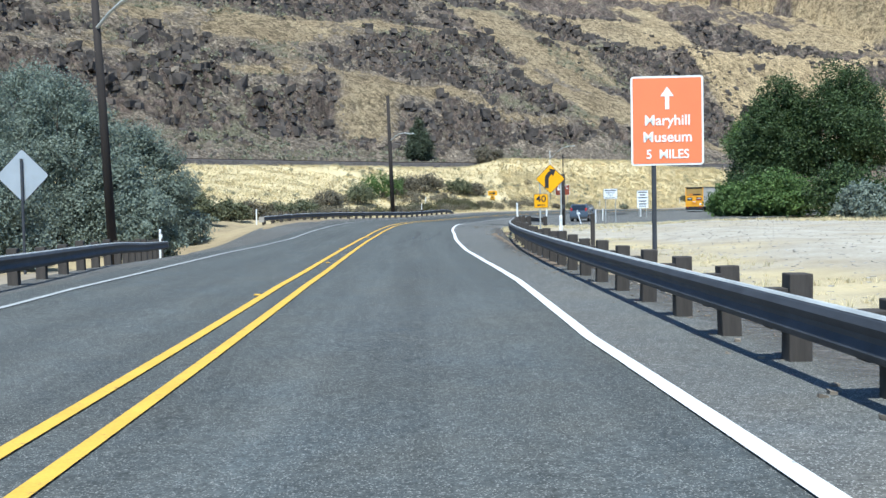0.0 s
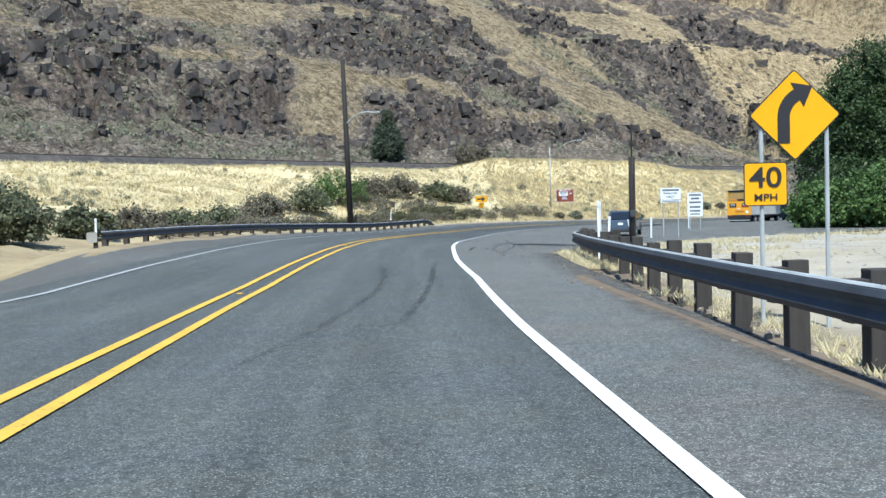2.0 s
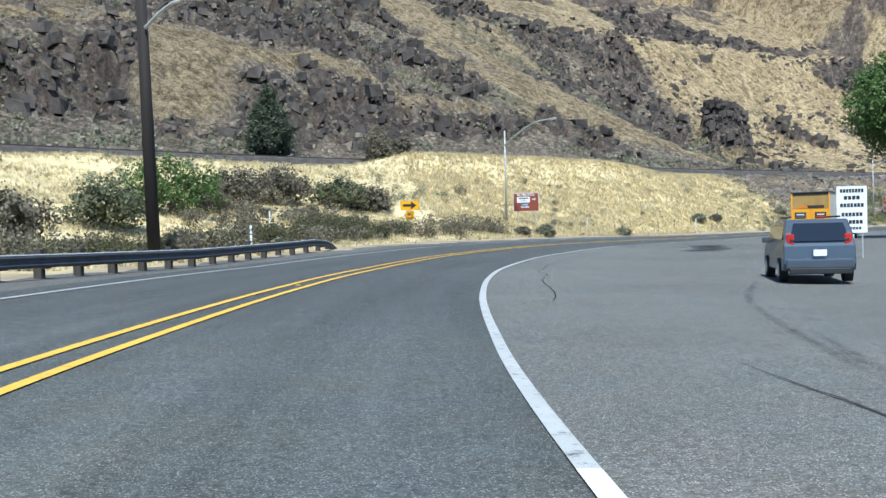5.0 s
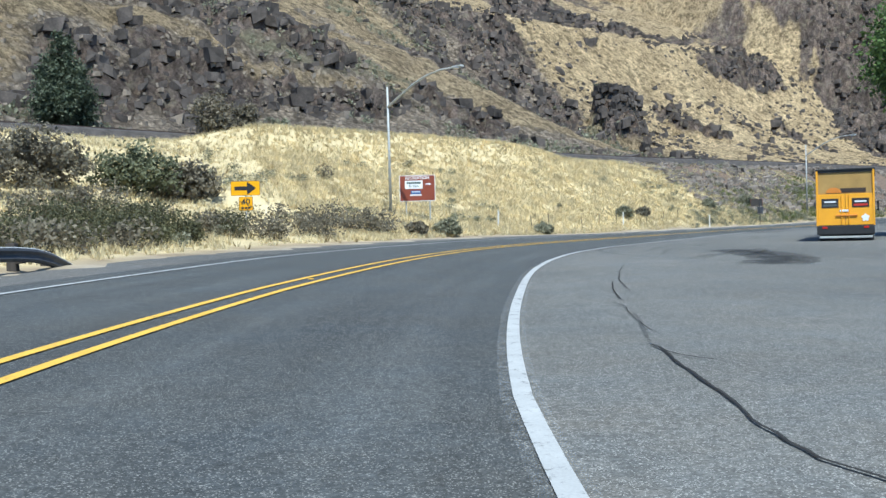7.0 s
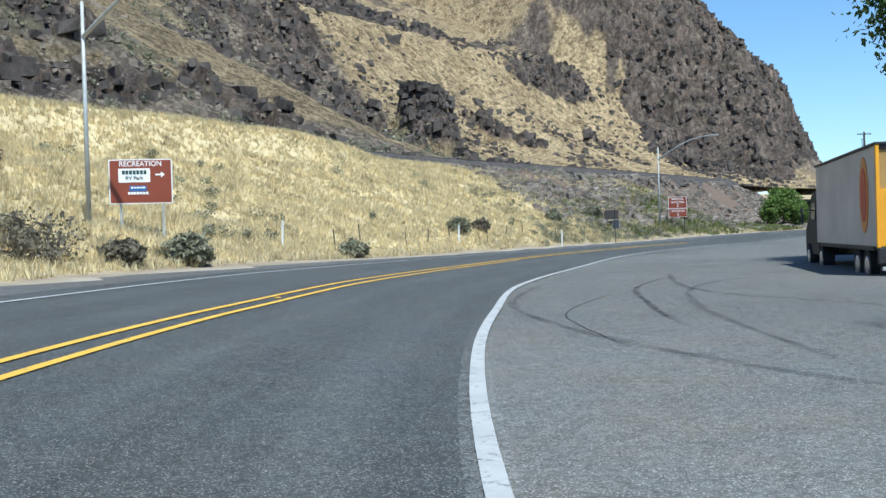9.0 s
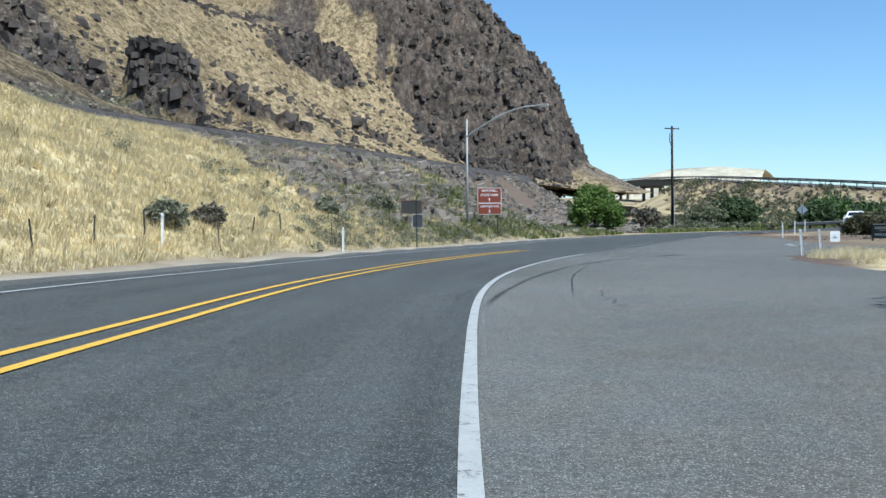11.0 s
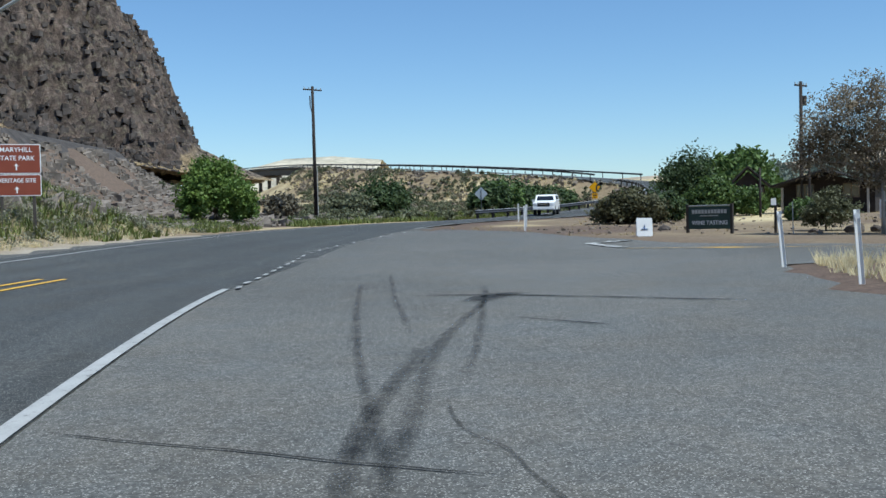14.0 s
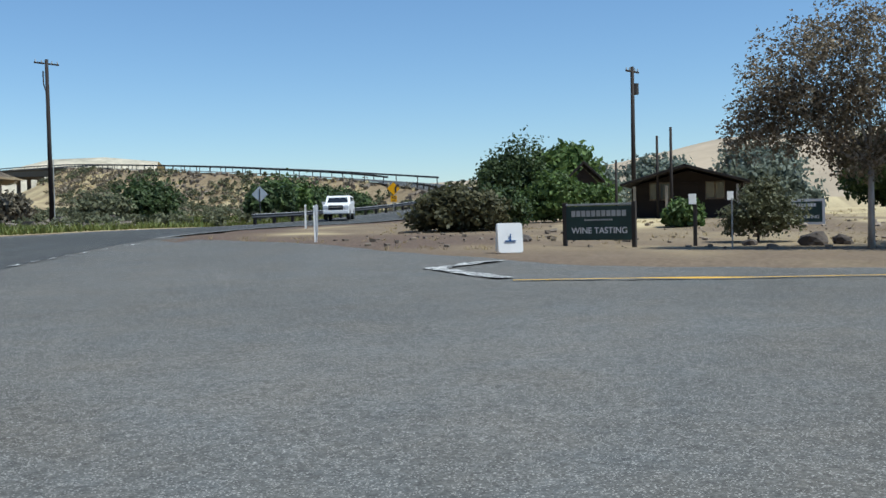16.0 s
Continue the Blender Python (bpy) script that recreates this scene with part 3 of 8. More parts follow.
def ground_height(P):
    """Height of the ground at places (n, 2), and what covers it (grass, gravel, cinders)."""
    i, d = nearest(P, RC)
    side = ((P - RC[i, :2]) * RN[i, :2]).sum(1)
    zr = RC[i, 2] + banked(i, side)
    k, dk = nearest(P, KC)
    beyond = ((P - KC[k, :2]) * KN[k, :2]).sum(1)
    x, y = P[:, 0], P[:, 1]
    n1 = fbm(x / 9, y / 9, 3) - 0.5
    n2 = fbm(x / 2.2, y / 2.2, 5) - 0.5
    # right of the road: level lot, a little lower than the lanes, then fields
    cross = -0.3 * smooth01((-side - 5) / 9) * (1 - smooth01((y - 104) / 22))
    right = cross - 0.25 * smooth01((-side - 22) / 20) * (1 - smooth01((y - 120) / 20)) + 0.25 * n1 * smooth01((-side - 14) / 10)
    edge = np.interp(y, [-80, 30, 38, 46, 58], [6.0, 6.1, 6.7, 7.4, 8.3])
    right = right - 0.38 * smooth01((-side - edge - 0.1 - 0.3 * n2) / 0.45) * (1 - smooth01((y - 50) / 9)) * (1 - smooth01((-side - edge - 3) / 9))
    right = right + zr
    # left: verge, dip beside the turnout, bank up to the railway
    dip = -0.85 * smooth01((side - 4.2) / 4) * smooth01((y - 12) / 26) * (1 - smooth01((y - 50) / 12))
    dip = dip - 0.8 * smooth01((side - 8.5) / 3) * (1 - smooth01((side - 16) / 8)) * (1 - smooth01((y - 118) / 14))
    toe = 7.2 + 1.2 * (fbm(x / 14, y / 14, 31) - 0.5)
    span = np.maximum(side + dk - toe - 3.0, 6)
    f = np.clip((side - toe) / span, 0, 1)
    shape = np.where(y < 145, f ** 1.15, 1 - (1 - f) ** 1.25)
    east = smooth01((x - 88) / 14)
    shape = shape * (1 - east) + f ** 4.5 * east
    bank = (KC[k, 2] - 0.75 - zr) * shape
    knoll = 1.7 * np.exp(-((dk - 5.2) / 2.3) ** 2) * smooth01((x - 7) / 8) * (1 - smooth01((x - 38) / 16)) * (beyond < 0)
    left = zr + dip + bank + knoll + (1.3 * n1 + 0.5 * n2) * smooth01((side - 8) / 5) * smooth01((dk - 3) / 5)
    z = np.where(side > 0, left, right)
    # past the bend the bank of the climbing road
    far = smooth01((x - 120) / 60)
    base = 1.0 + 0.043 * np.maximum(np.hypot(x - 140, y - 225) - 20, 0) * smooth01((y - 205) / 60) + 1.5 * n1
    emb = zr - 0.3 - 0.52 * np.maximum(d - 6.5, 0)
    gap = smooth01((i - station(x=325)) / 12.0)
    climb = np.maximum(np.where(i > station(x=150), emb - 9 * gap, -99), base)
    z = z * (1 - far) + np.where((side > 0) | (i > station(x=150)), climb, np.minimum(right, zr)) * far
    grass = np.clip(smooth01((np.abs(side) - 6.5) / 2.5) * (0.55 + 1.4 * (fbm(x / 5, y / 5, 9) - 0.35)), 0, 1)
    gravel = smooth01((-side - 5.5) / 2) * (1 - smooth01((y - 84) / 10)) * (1 - smooth01((-side - 34) / 14)) * (x < 60)
    gravel = gravel * np.clip(2.4 * (fbm(x / 6, y / 6, 14) - 0.30) + 0.6 * smooth01((-side - 12) / 8), 0, 1)
    gravel = np.maximum(gravel, 0.8 * smooth01((7.5 - np.abs(side)) / 2.0) * (y < 200))
    cinder = ((y > 158) & (x > 62) & (side < 0)) * np.maximum(smooth01((18 - np.abs(x - 86)) / 10) * (fbm(x / 3, y / 3, 12) > 0.36) * 0.85, np.maximum(0.95 * smooth01((9 - np.hypot(x - 101, y - 183)) / 4), 0.6 * smooth01((13 - np.hypot(x - 100, y - 174)) / 4)))
    cinder = np.maximum(cinder, 0.78 * ((x > 88) & (x < 132) & (y > 150) & (y < 192) & (side < -5)) * smooth01((fbm(x / 4, y / 4, 19) - 0.34) / 0.2))
    cinder = np.maximum(cinder, smooth01((x + 0.25 * (side - 7) - 65 + 9 * n1 + 5 * n2) / 5) * (side > 8) * 0.95 * (x < 175))
    foot = ((y > -40) & (y < 66) & (side < -5.2)) * smooth01((edge + 1.5 + 1.2 * n2 + side) / 0.8)
    cinder, gravel = np.maximum(cinder, 0.62 * foot), gravel * (1 - 0.85 * foot)
    corner = smooth01((x - 95) / 4) * (1 - smooth01((x - 140) / 20)) * (side < -3.9) * (y < 206)
    cinder, gravel = np.maximum(cinder, 0.9 * corner * smooth01((9.5 + side + 3 * n2) / 2)), gravel * (1 - corner)
    rim = smooth01((2.4 - np.abs(0.884 * (y - 159) - 0.468 * (x - 63) - 0.4)) / 0.9) * (x > 58) * (x < 84) * (side < -10)
    cinder, grass = np.maximum(cinder, 0.95 * rim), grass * (1 - 0.9 * rim)
    grass = grass * np.where((side > 0) & (y < 78), 0.45, 1.0)
    grass = np.where((side > 7.5) & (y > 90) & (x < 68), np.maximum(grass, 0.94), grass)
    lush = (x > 104) & (x < 175) & (side > 6)
    grass = np.where(lush, np.maximum(grass, 0.6), grass)
    grass = grass * (1 - 0.8 * smooth01((x - 160) / 25) * (side > 6) * smooth01((0.60 - fbm(x / 5, y / 5, 17)) / 0.12))
    return z, np.stack([grass * (1 - 0.7 * gravel), gravel, np.clip(cinder, 0, 1), np.ones_like(x)], 1), side, i, d, dk, beyond


def sheet(name, xs, ys, mat, keep=None, label="", category=""):
    X, Y = np.meshgrid(xs, ys)
    P = np.stack([X.ravel(), Y.ravel()], 1)
    z, cover, side, i, d, dk, beyond = ground_height(P)
    V = np.column_stack([P, z])
    nx, ny = len(xs), len(ys)
    a = (np.arange(ny - 1)[:, None] * nx + np.arange(nx - 1)[None]).ravel()
    F = np.stack([a, a + 1, a + nx + 1, a + nx], 1)
    return V, F, cover, side, i, d, dk, beyond


def paint(me, layer, colors):
    at = me.color_attributes.new(layer, "FLOAT_COLOR", "POINT")
    at.data.foreach_set("color", np.asarray(colors, np.float32).ravel())


def line_steps(edges):
    """Grid lines whose spacing changes from stretch to stretch: (start, step), ..., (end, None)."""
    out = []
    for (a, st), (b, _) in zip(edges, edges[1:]):
        out += list(np.arange(a, b - 1e-6, st))
    return np.array(out + [edges[-1][0]])


gx = line_steps([(-2400, 200), (-400, 40), (-160, 8), (-60, 1.5), (110, 2.5), (200, 5), (420, 40), (700, 200), (3100, None)])
gy = line_steps([(-2400, 200), (-400, 40), (-100, 5), (-10, 1.5), (215, 3), (330, 6), (520, 40), (800, 200), (3000, None)])
V, F, cover, side, ri, rd, dk, beyond = sheet("ground", gx, gy, "ground")
far_off = np.hypot(V[:, 0] - 100, V[:, 1] - 150)
V[:, 2] = np.where(far_off > 620, 14, V[:, 2])
# sink the sheet under the paved carriageway and under the hillside
LOT = [(-80, 6.0), (30, 6.05), (38, 6.3), (46, 6.6), (56, 7.1), (61, 8.6), (66, 10.6), (76, 14.0), (84, 17.2), (92, 23.5), (100, 29), (108, 33.5), (118, 36), (128, 35.5), (138, 33), (148, 28), (157, 20.5), (164, 15.8), (170, 13.9), (175, 13.7), (178.6, 14.6), (182, 15.9), (184, 16.5), (186, 15), (188, 9.5), (192, 7), (195, 5.6), (197, 4.8)]
lot_edge = np.interp(RC[:, 1], [p[0] for p in LOT], [p[1] for p in LOT])
left_edge = np.interp(RC[:, 1], [-80, 8, 20, 34, 47, 60, 70, 100, 140, 175, 190], [5.6, 5.6, 6.3, 8.6, 9.6, 8.2, 7.4, 6.9, 6.3, 5.9, 5.9])
YARD_EDGE = [(104, 190.0), (100, 183.4), (95.1, 178.9), (92.2, 175.5), (90.5, 173.7), (90, 167.8), (90.8, 158), (92.5, 145), (94.5, 128), (97, 92)]
GRASS_EDGE = [(82, 184), (77, 180), (75, 173), (75.6, 168.6), (79.4, 168.0), (81.8, 165), (83.6, 157), (86, 142), (87.5, 125), (89, 92)]
SIDE_ROAD = YARD_EDGE + GRASS_EDGE[::-1]


def inside(P, poly):
    c = np.zeros(len(P), bool)
    for (x1, y1), (x2, y2) in zip(poly, poly[1:] + poly[:1]):
        m = (y1 > P[:, 1]) != (y2 > P[:, 1])
        c ^= m & (P[:, 0] < (x2 - x1) * (P[:, 1] - y1) / (y2 - y1 + 1e-9) + x1)
    return c


on_lot = (side < 0) & (-side < lot_edge[ri] - 0.5) & (ri < station(x=106))
V[:, 2] -= 0.16 * ((np.abs(side) < 4.6) | ((side > 0) & (side < left_edge[ri] - 0.6) & (ri < station(x=235))) | on_lot | inside(V[:, :2], SIDE_ROAD))
V[:, 2] = np.where((beyond > 2.5) & (ri < station(x=240)) & (dk > 3) & (dk < 260), np.minimum(V[:, 2], 5.5), V[:, 2])
ground_mesh = mesh_of("ground", V, F, "ground", True)
paint(ground_mesh, "cover", cover)
ground = solid("ground", ground_mesh, "dry grass, gravel lot and bare soil beside the highway", "ground", kind="structure")


def height_at(x, y):
    return float(ground_height(np.array([[x, y]], float))[0][0])


# ---- carriageway, lot and markings ----
def strip(name, a, b, lo, hi, lift, mat, label, category="road", kind="structure", step=1, cols=2, drop=None, fade=None):
    """A ribbon along the road between the offsets lo and hi (numbers or arrays along it, left positive)."""
    idx = np.arange(a, b + 1, step)
    lo = np.broadcast_to(lo, RC[:, 0].shape)[idx]
    hi = np.broadcast_to(hi, RC[:, 0].shape)[idx]
    rows = []
    for c in range(cols):
        o = lo + (hi - lo) * c / (cols - 1)
        p = RC[idx] + RN[idx] * o[:, None]
        p[:, 2] += lift - 0.034 + banked(idx, o)
        if drop is not None:
            p[:, 2] += drop(p, o)
        rows.append(p)
    Vv = np.stack(rows, 1).reshape(-1, 3)
    q = (np.arange(len(idx) - 1)[:, None] * cols + np.arange(cols - 1)[None]).ravel()
    me = mesh_of(name, Vv, np.stack([q, q + 1, q + cols + 1, q + cols], 1)[:, ::-1], mat, True)
    if fade is not None:
        al = np.repeat(fade(np.linspace(0, 1, len(idx))), cols)
        paint(me, "fade", np.stack([al, al, al, np.ones_like(al)], 1))
    return solid(name, me, label, category, kind=kind)


S = station
END = len(RC) - 1
RIGHT = np.interp(METRE, MILES, [3.968, 3.967, 3.919, 3.986, 3.960, 3.946, 3.954, 4.012, 3.966, 4.019, 4.067, 4.099, 4.073, 3.961, 4.045, 4.035, 4.009, 3.982, 3.951, 3.981, 3.994, 3.996])
RIGHT = np.where(METRE > S(x=110), 4.0, RIGHT)
LEFT = np.interp(METRE, MILES, [3.892, 3.894, 3.899, 3.898, 3.885, 3.881, 3.867, 3.853, 3.846, 3.838, 3.827, 3.821, 3.820, 3.818, 3.824, 3.830, 3.823, 3.821, 3.819, 3.814, 3.815, 3.817])
carriageway = strip("road", 0, END, -RIGHT - 0.14, 4.8, 0.02, "road", "grey two-lane asphalt highway carriageway", cols=26)
across = (np.linspace(0, 1, 26)[None, :] * (RIGHT + 4.94)[:, None] - (RIGHT + 0.14)[:, None])
paths = sum(np.exp(-((across - o) / 0.42) ** 2) for o in (-3.05, -1.25, 1.25, 3.05))
newer = np.repeat(smooth01((METRE - 152) / 14.0)[:, None], 26, 1)
paint(carriageway.data, "wear", np.stack([newer, paths, 0 * paths, 0 * paths + 1], 2).reshape(-1, 4))
lay = carriageway.data.uv_layers.new(name="along")
corner = np.empty(len(carriageway.data.loops), np.int32)
carriageway.data.loops.foreach_get("vertex_index", corner)
plan = np.stack([across.ravel(), np.repeat(METRE, 26).astype(float)], 1)
lay.data.foreach_set("uv", plan[corner].astype(np.float32).ravel())
strip("shoulder", 0, S(x=235), 4.8, left_edge, 0.012, "shoulder", "worn brown-grey asphalt shoulder", cols=4,
      drop=lambda p, o: -0.75 * smooth01((o - 4.7) / 4) * smooth01((p[:, 1] - 12) / 26) * (1 - smooth01((p[:, 1] - 50) / 12)))


def lot_drop(p, o):
    return -0.3 * smooth01((-o - 5) / 9) * (1 - smooth01((p[:, 1] - 104) / 22))


strip("parking_lot", 0, S(x=106), -lot_edge, -RIGHT - 0.14, 0.014, "apron", "pale worn asphalt pull-out beside the highway", "parking lot", cols=14, drop=lot_drop)


def shoulder_gravel(name, a, b, label):
    """Loose reddish gravel over the outer half metre of asphalt, thinning towards the lane, with a crumbled outer edge."""
    idx = np.arange(a, b)
    edge = lot_edge[idx]
    ragged = 0.22 * (fbm(idx / 1.3, idx * 0.0, 15) - 0.5)
    rows, film = [], []
    for q, al in ((0.0, 1.0), (0.25, 1.0), (0.5, 0.7), (0.75, 0.3), (1.0, 0.0)):
        o = -(edge + ragged + 0.02) + q * (0.8 + 0.5 * (fbm(idx / 3.0, idx * 0.0 + q, 16) - 0.5))
        p = RC[idx] + RN[idx] * o[:, None]
        p[:, 2] = surf_z(p[:, :2]) - 0.034 + 0.024
        rows.append(p)
        film.append(np.full(len(idx), al))
    Vv = np.stack(rows, 1).reshape(-1, 3)
    q = (np.arange(len(idx) - 1)[:, None] * 5 + np.arange(4)[None]).ravel()
    me = mesh_of(name, Vv, np.stack([q, q + 1, q + 6, q + 5], 1)[:, ::-1], "red_gravel", True)
    al = np.stack(film, 1).ravel()
    paint(me, "fade", np.stack([al, al, al, np.ones_like(al)], 1))
    solid(name, me, label, "gravel", kind="structure")
    # the broken black edge of the asphalt itself
    lip = []
    for o, w in ((0.05, 0.0), (-0.02, -0.01), (-0.06, -0.10), (-0.03, -0.5)):
        p = RC[idx] + RN[idx] * (-(edge + ragged) + o + 0.03 * (fbm(idx / 0.7, idx * 0.0 + o * 9, 18) - 0.5))[:, None]
        p[:, 2] = surf_z(p[:, :2]) - 0.034 + 0.022 + w
        lip.append(p)
    Vv = np.stack(lip, 1).reshape(-1, 3)
    q = (np.arange(len(idx) - 1)[:, None] * 4 + np.arange(3)[None]).ravel()
    solid("asphalt_edge", mesh_of("asphalt_edge", Vv, np.stack([q, q + 1, q + 5, q + 4], 1), "tar"), "crumbled dark edge of the asphalt under the guardrail", "asphalt edge", kind="structure")


def surf_z(P):
    """Height of the paved surface at places (n, 2)."""
    i, d = nearest(P, RC)
    sd = ((P[:, :2] - RC[i, :2]) * RN[i, :2]).sum(1)
    return RC[i, 2] + banked(i, sd) - 0.3 * smooth01((-sd - 5) / 9) * (1 - smooth01((P[:, 1] - 104) / 22))


shoulder_gravel("gravel_shoulder", S(y=-20), S(y=57), "loose reddish-brown gravel along the asphalt edge")


# side road that leaves to the right
def ribbon(name, pts, left, right, lift, mat, label, cols=10, step=1.0, span=None):
    c, t, n = spline(pts, step)
    if span:
        c, n = c[int(span[0] / step):int(span[1] / step) + 1], n[int(span[0] / step):int(span[1] / step) + 1]
    k = len(c)
    V2 = np.stack([c + n * (left - (left + right) * q / (cols - 1)) for q in range(cols)], 1).reshape(-1, 3)
    V2[:, 2] = surf_z(V2) + lift - 0.034
    q = (np.arange(k - 1)[:, None] * cols + np.arange(cols - 1)[None]).ravel()
    return solid(name, mesh_of(name, V2, np.stack([q, q + 1, q + cols + 1, q + cols], 1), mat, True), label, "road marking", kind="structure")


def between(name, left, right, lift, mat, label, rows=140, cols=24):
    """A paved sheet between two edge lines."""
    ends = []
    for pts in (left, right):
        c = spline(pts, 0.5)[0]
        ends.append(c[np.linspace(0, len(c) - 1, rows).astype(int)])
    V2 = np.stack([ends[0] + (ends[1] - ends[0]) * q / (cols - 1) for q in range(cols)], 1).reshape(-1, 3)
    V2[:, 2] = surf_z(V2) + lift - 0.034
    V2[cols - 1:cols * rows // 3:cols, 2] -= 0.02
    q = (np.arange(rows - 1)[:, None] * cols + np.arange(cols - 1)[None]).ravel()
    return solid(name, mesh_of(name, V2, np.stack([q, q + cols, q + cols + 1, q + 1], 1), mat, True), label, "road", kind="structure")


between("side_road", YARD_EDGE, GRASS_EDGE, 0.018, "apron", "asphalt side road joining the highway")
ribbon("line_yellow_side", [(86.5, 173.8), (86.8, 172.5), (87.1, 171.2), (87.5, 169.9), (88.0, 168.0), (88.6, 160), (90.2, 148), (92, 130), (94, 100)], 0.07, 0.07, 0.045, "yellow_line", "yellow painted edge line of the side road", 2)
ribbon("line_white_gore", [(91.3, 175.2), (90.0, 175.6), (88.6, 175.9)], 0.17, 0.17, 0.050, "worn_line", "white painted gore at the side road mouth", 2, 0.3)
ribbon("line_white_gore", [(89.0, 176.0), (88.0, 175.1), (86.6, 173.8)], 0.19, 0.19, 0.046, "worn_line", "white painted gore at the side road mouth", 2, 0.3)
yend = S(y=180.6)
strip("line_yellow_left", 0, yend, 0.175, 0.305, 0.034, "yellow_line", "yellow painted centre line", "road marking")
strip("line_yellow_right", 0, yend, -0.305, -0.175, 0.034, "yellow_line", "yellow painted centre line", "road marking")
strip("line_white_right", 0, S(y=72), -RIGHT - 0.135, -RIGHT, 0.034, "fresh_line", "broad bright white painted edge line", "road marking", cols=3)
strip("line_white_right_worn", S(y=72), S(y=179), -RIGHT - 0.135, -RIGHT, 0.034, "white_line", "broad worn white painted edge line", "road marking", cols=3)
ends = lambda q: 0.3 * smooth01(q / 0.2) * smooth01((1 - q) / 0.2)
for lo, hi in ((0.0, 0.09), (-0.20, -0.135)):
    strip("line_white_scuff", S(y=92), S(y=133), -RIGHT + lo, -RIGHT + hi, 0.030, "patchline", "thin grey film of scuffed paint beside the edge line", "road marking", fade=ends)
strip("line_white_scuff", S(y=148), S(y=166), -RIGHT - 0.24, -RIGHT - 0.19, 0.030, "patchline", "thin grey film of scuffed paint beside the edge line", "road marking", fade=ends)
DASHES = [(69.06, 174.7), (70.5, 175.8), (73.1, 177.4), (76, 179.2), (79.2, 181.1), (81.4, 182.4), (85.4, 184.3), (89.4, 185.9), (93.6, 187.6), (97.0, 188.8), (100.0, 189.8), (103.4, 190.8)]
for k in range(20):
    ribbon("line_white_dash", DASHES, 0.05, 0.05, 0.052, "worn_line", "short white painted dash", 2, 0.1, (1.1 + 1.45 * k, 1.75 + 1.45 * k))
for k in range(2):
    ribbon("line_white_dash", DASHES, 0.05, 0.05, 0.052, "worn_line", "white painted dash", 2, 0.1, (30.3 + 2.8 * k, 32.0 + 2.8 * k))
strip("line_white_right_far", S(x=103.4), S(x=400), -RIGHT - 0.16, -RIGHT, 0.034, "white_line", "white painted edge line", "road marking")
strip("line_white_left", 0, S(x=400), LEFT, LEFT + 0.13, 0.034, "white_line", "white painted edge line", "road marking")

# ---- the basalt hillside above the railway ----
# crags: metres along the railway, metres up from it, half length, half depth
CRAGS = [(300, 22, 9, 6), (316, 24.5, 13, 7), (331, 24, 9, 6), (253, 37, 14, 8), (250, 27.5, 12, 4), (264, 27, 7, 4.5), (277, 30, 8, 7), (265, 50, 11, 8), (309, 49, 18, 11), (326, 38, 10, 6),
         (384, 68, 13, 11), (404, 70, 9, 12), (400, 57, 9, 9), (347, 22, 8, 4.5), (335, 32, 6, 4), (338, 62, 7, 8), (366, 50, 7, 6), (384, 42, 6, 7)]
HIGH_CRAGS = [(452, 98, 22, 12), (374, 92, 15, 12), (497, 69, 10, 5), (428, 68, 11, 3.5), (470, 88, 34, 5), (520, 92, 16, 9), (439, 48, 4, 5), (230, 30, 14, 8), (222, 55, 16, 9), (320, 85, 17, 10), (285, 78, 18, 8),
              (335, 112, 26, 9), (395, 118, 24, 9), (250, 95, 24, 10), (430, 135, 30, 9), (360, 150, 40, 9)]
# grassy spurs and gullies between them: from, to (along, up), half width
SPURS = [(351, 96, 349, 56, 3.2), (349, 56, 358, 37, 3.0), (358, 37, 375, 20, 3.5), (342, 52, 344, 30, 2.2), (416, 76, 404, 28, 5.0), (436, 124, 418, 74, 4.0), (306, 34, 319, 28, 1.6), (319, 28, 334, 26, 1.3),
         (282, 22, 292, 36, 4.5), (272, 56, 296, 60, 4.5), (424, 70, 450, 58, 4.0), (240, 44, 270, 40, 2.0), (296, 66, 340, 72, 3.0), (395, 96, 425, 84, 4.0)]


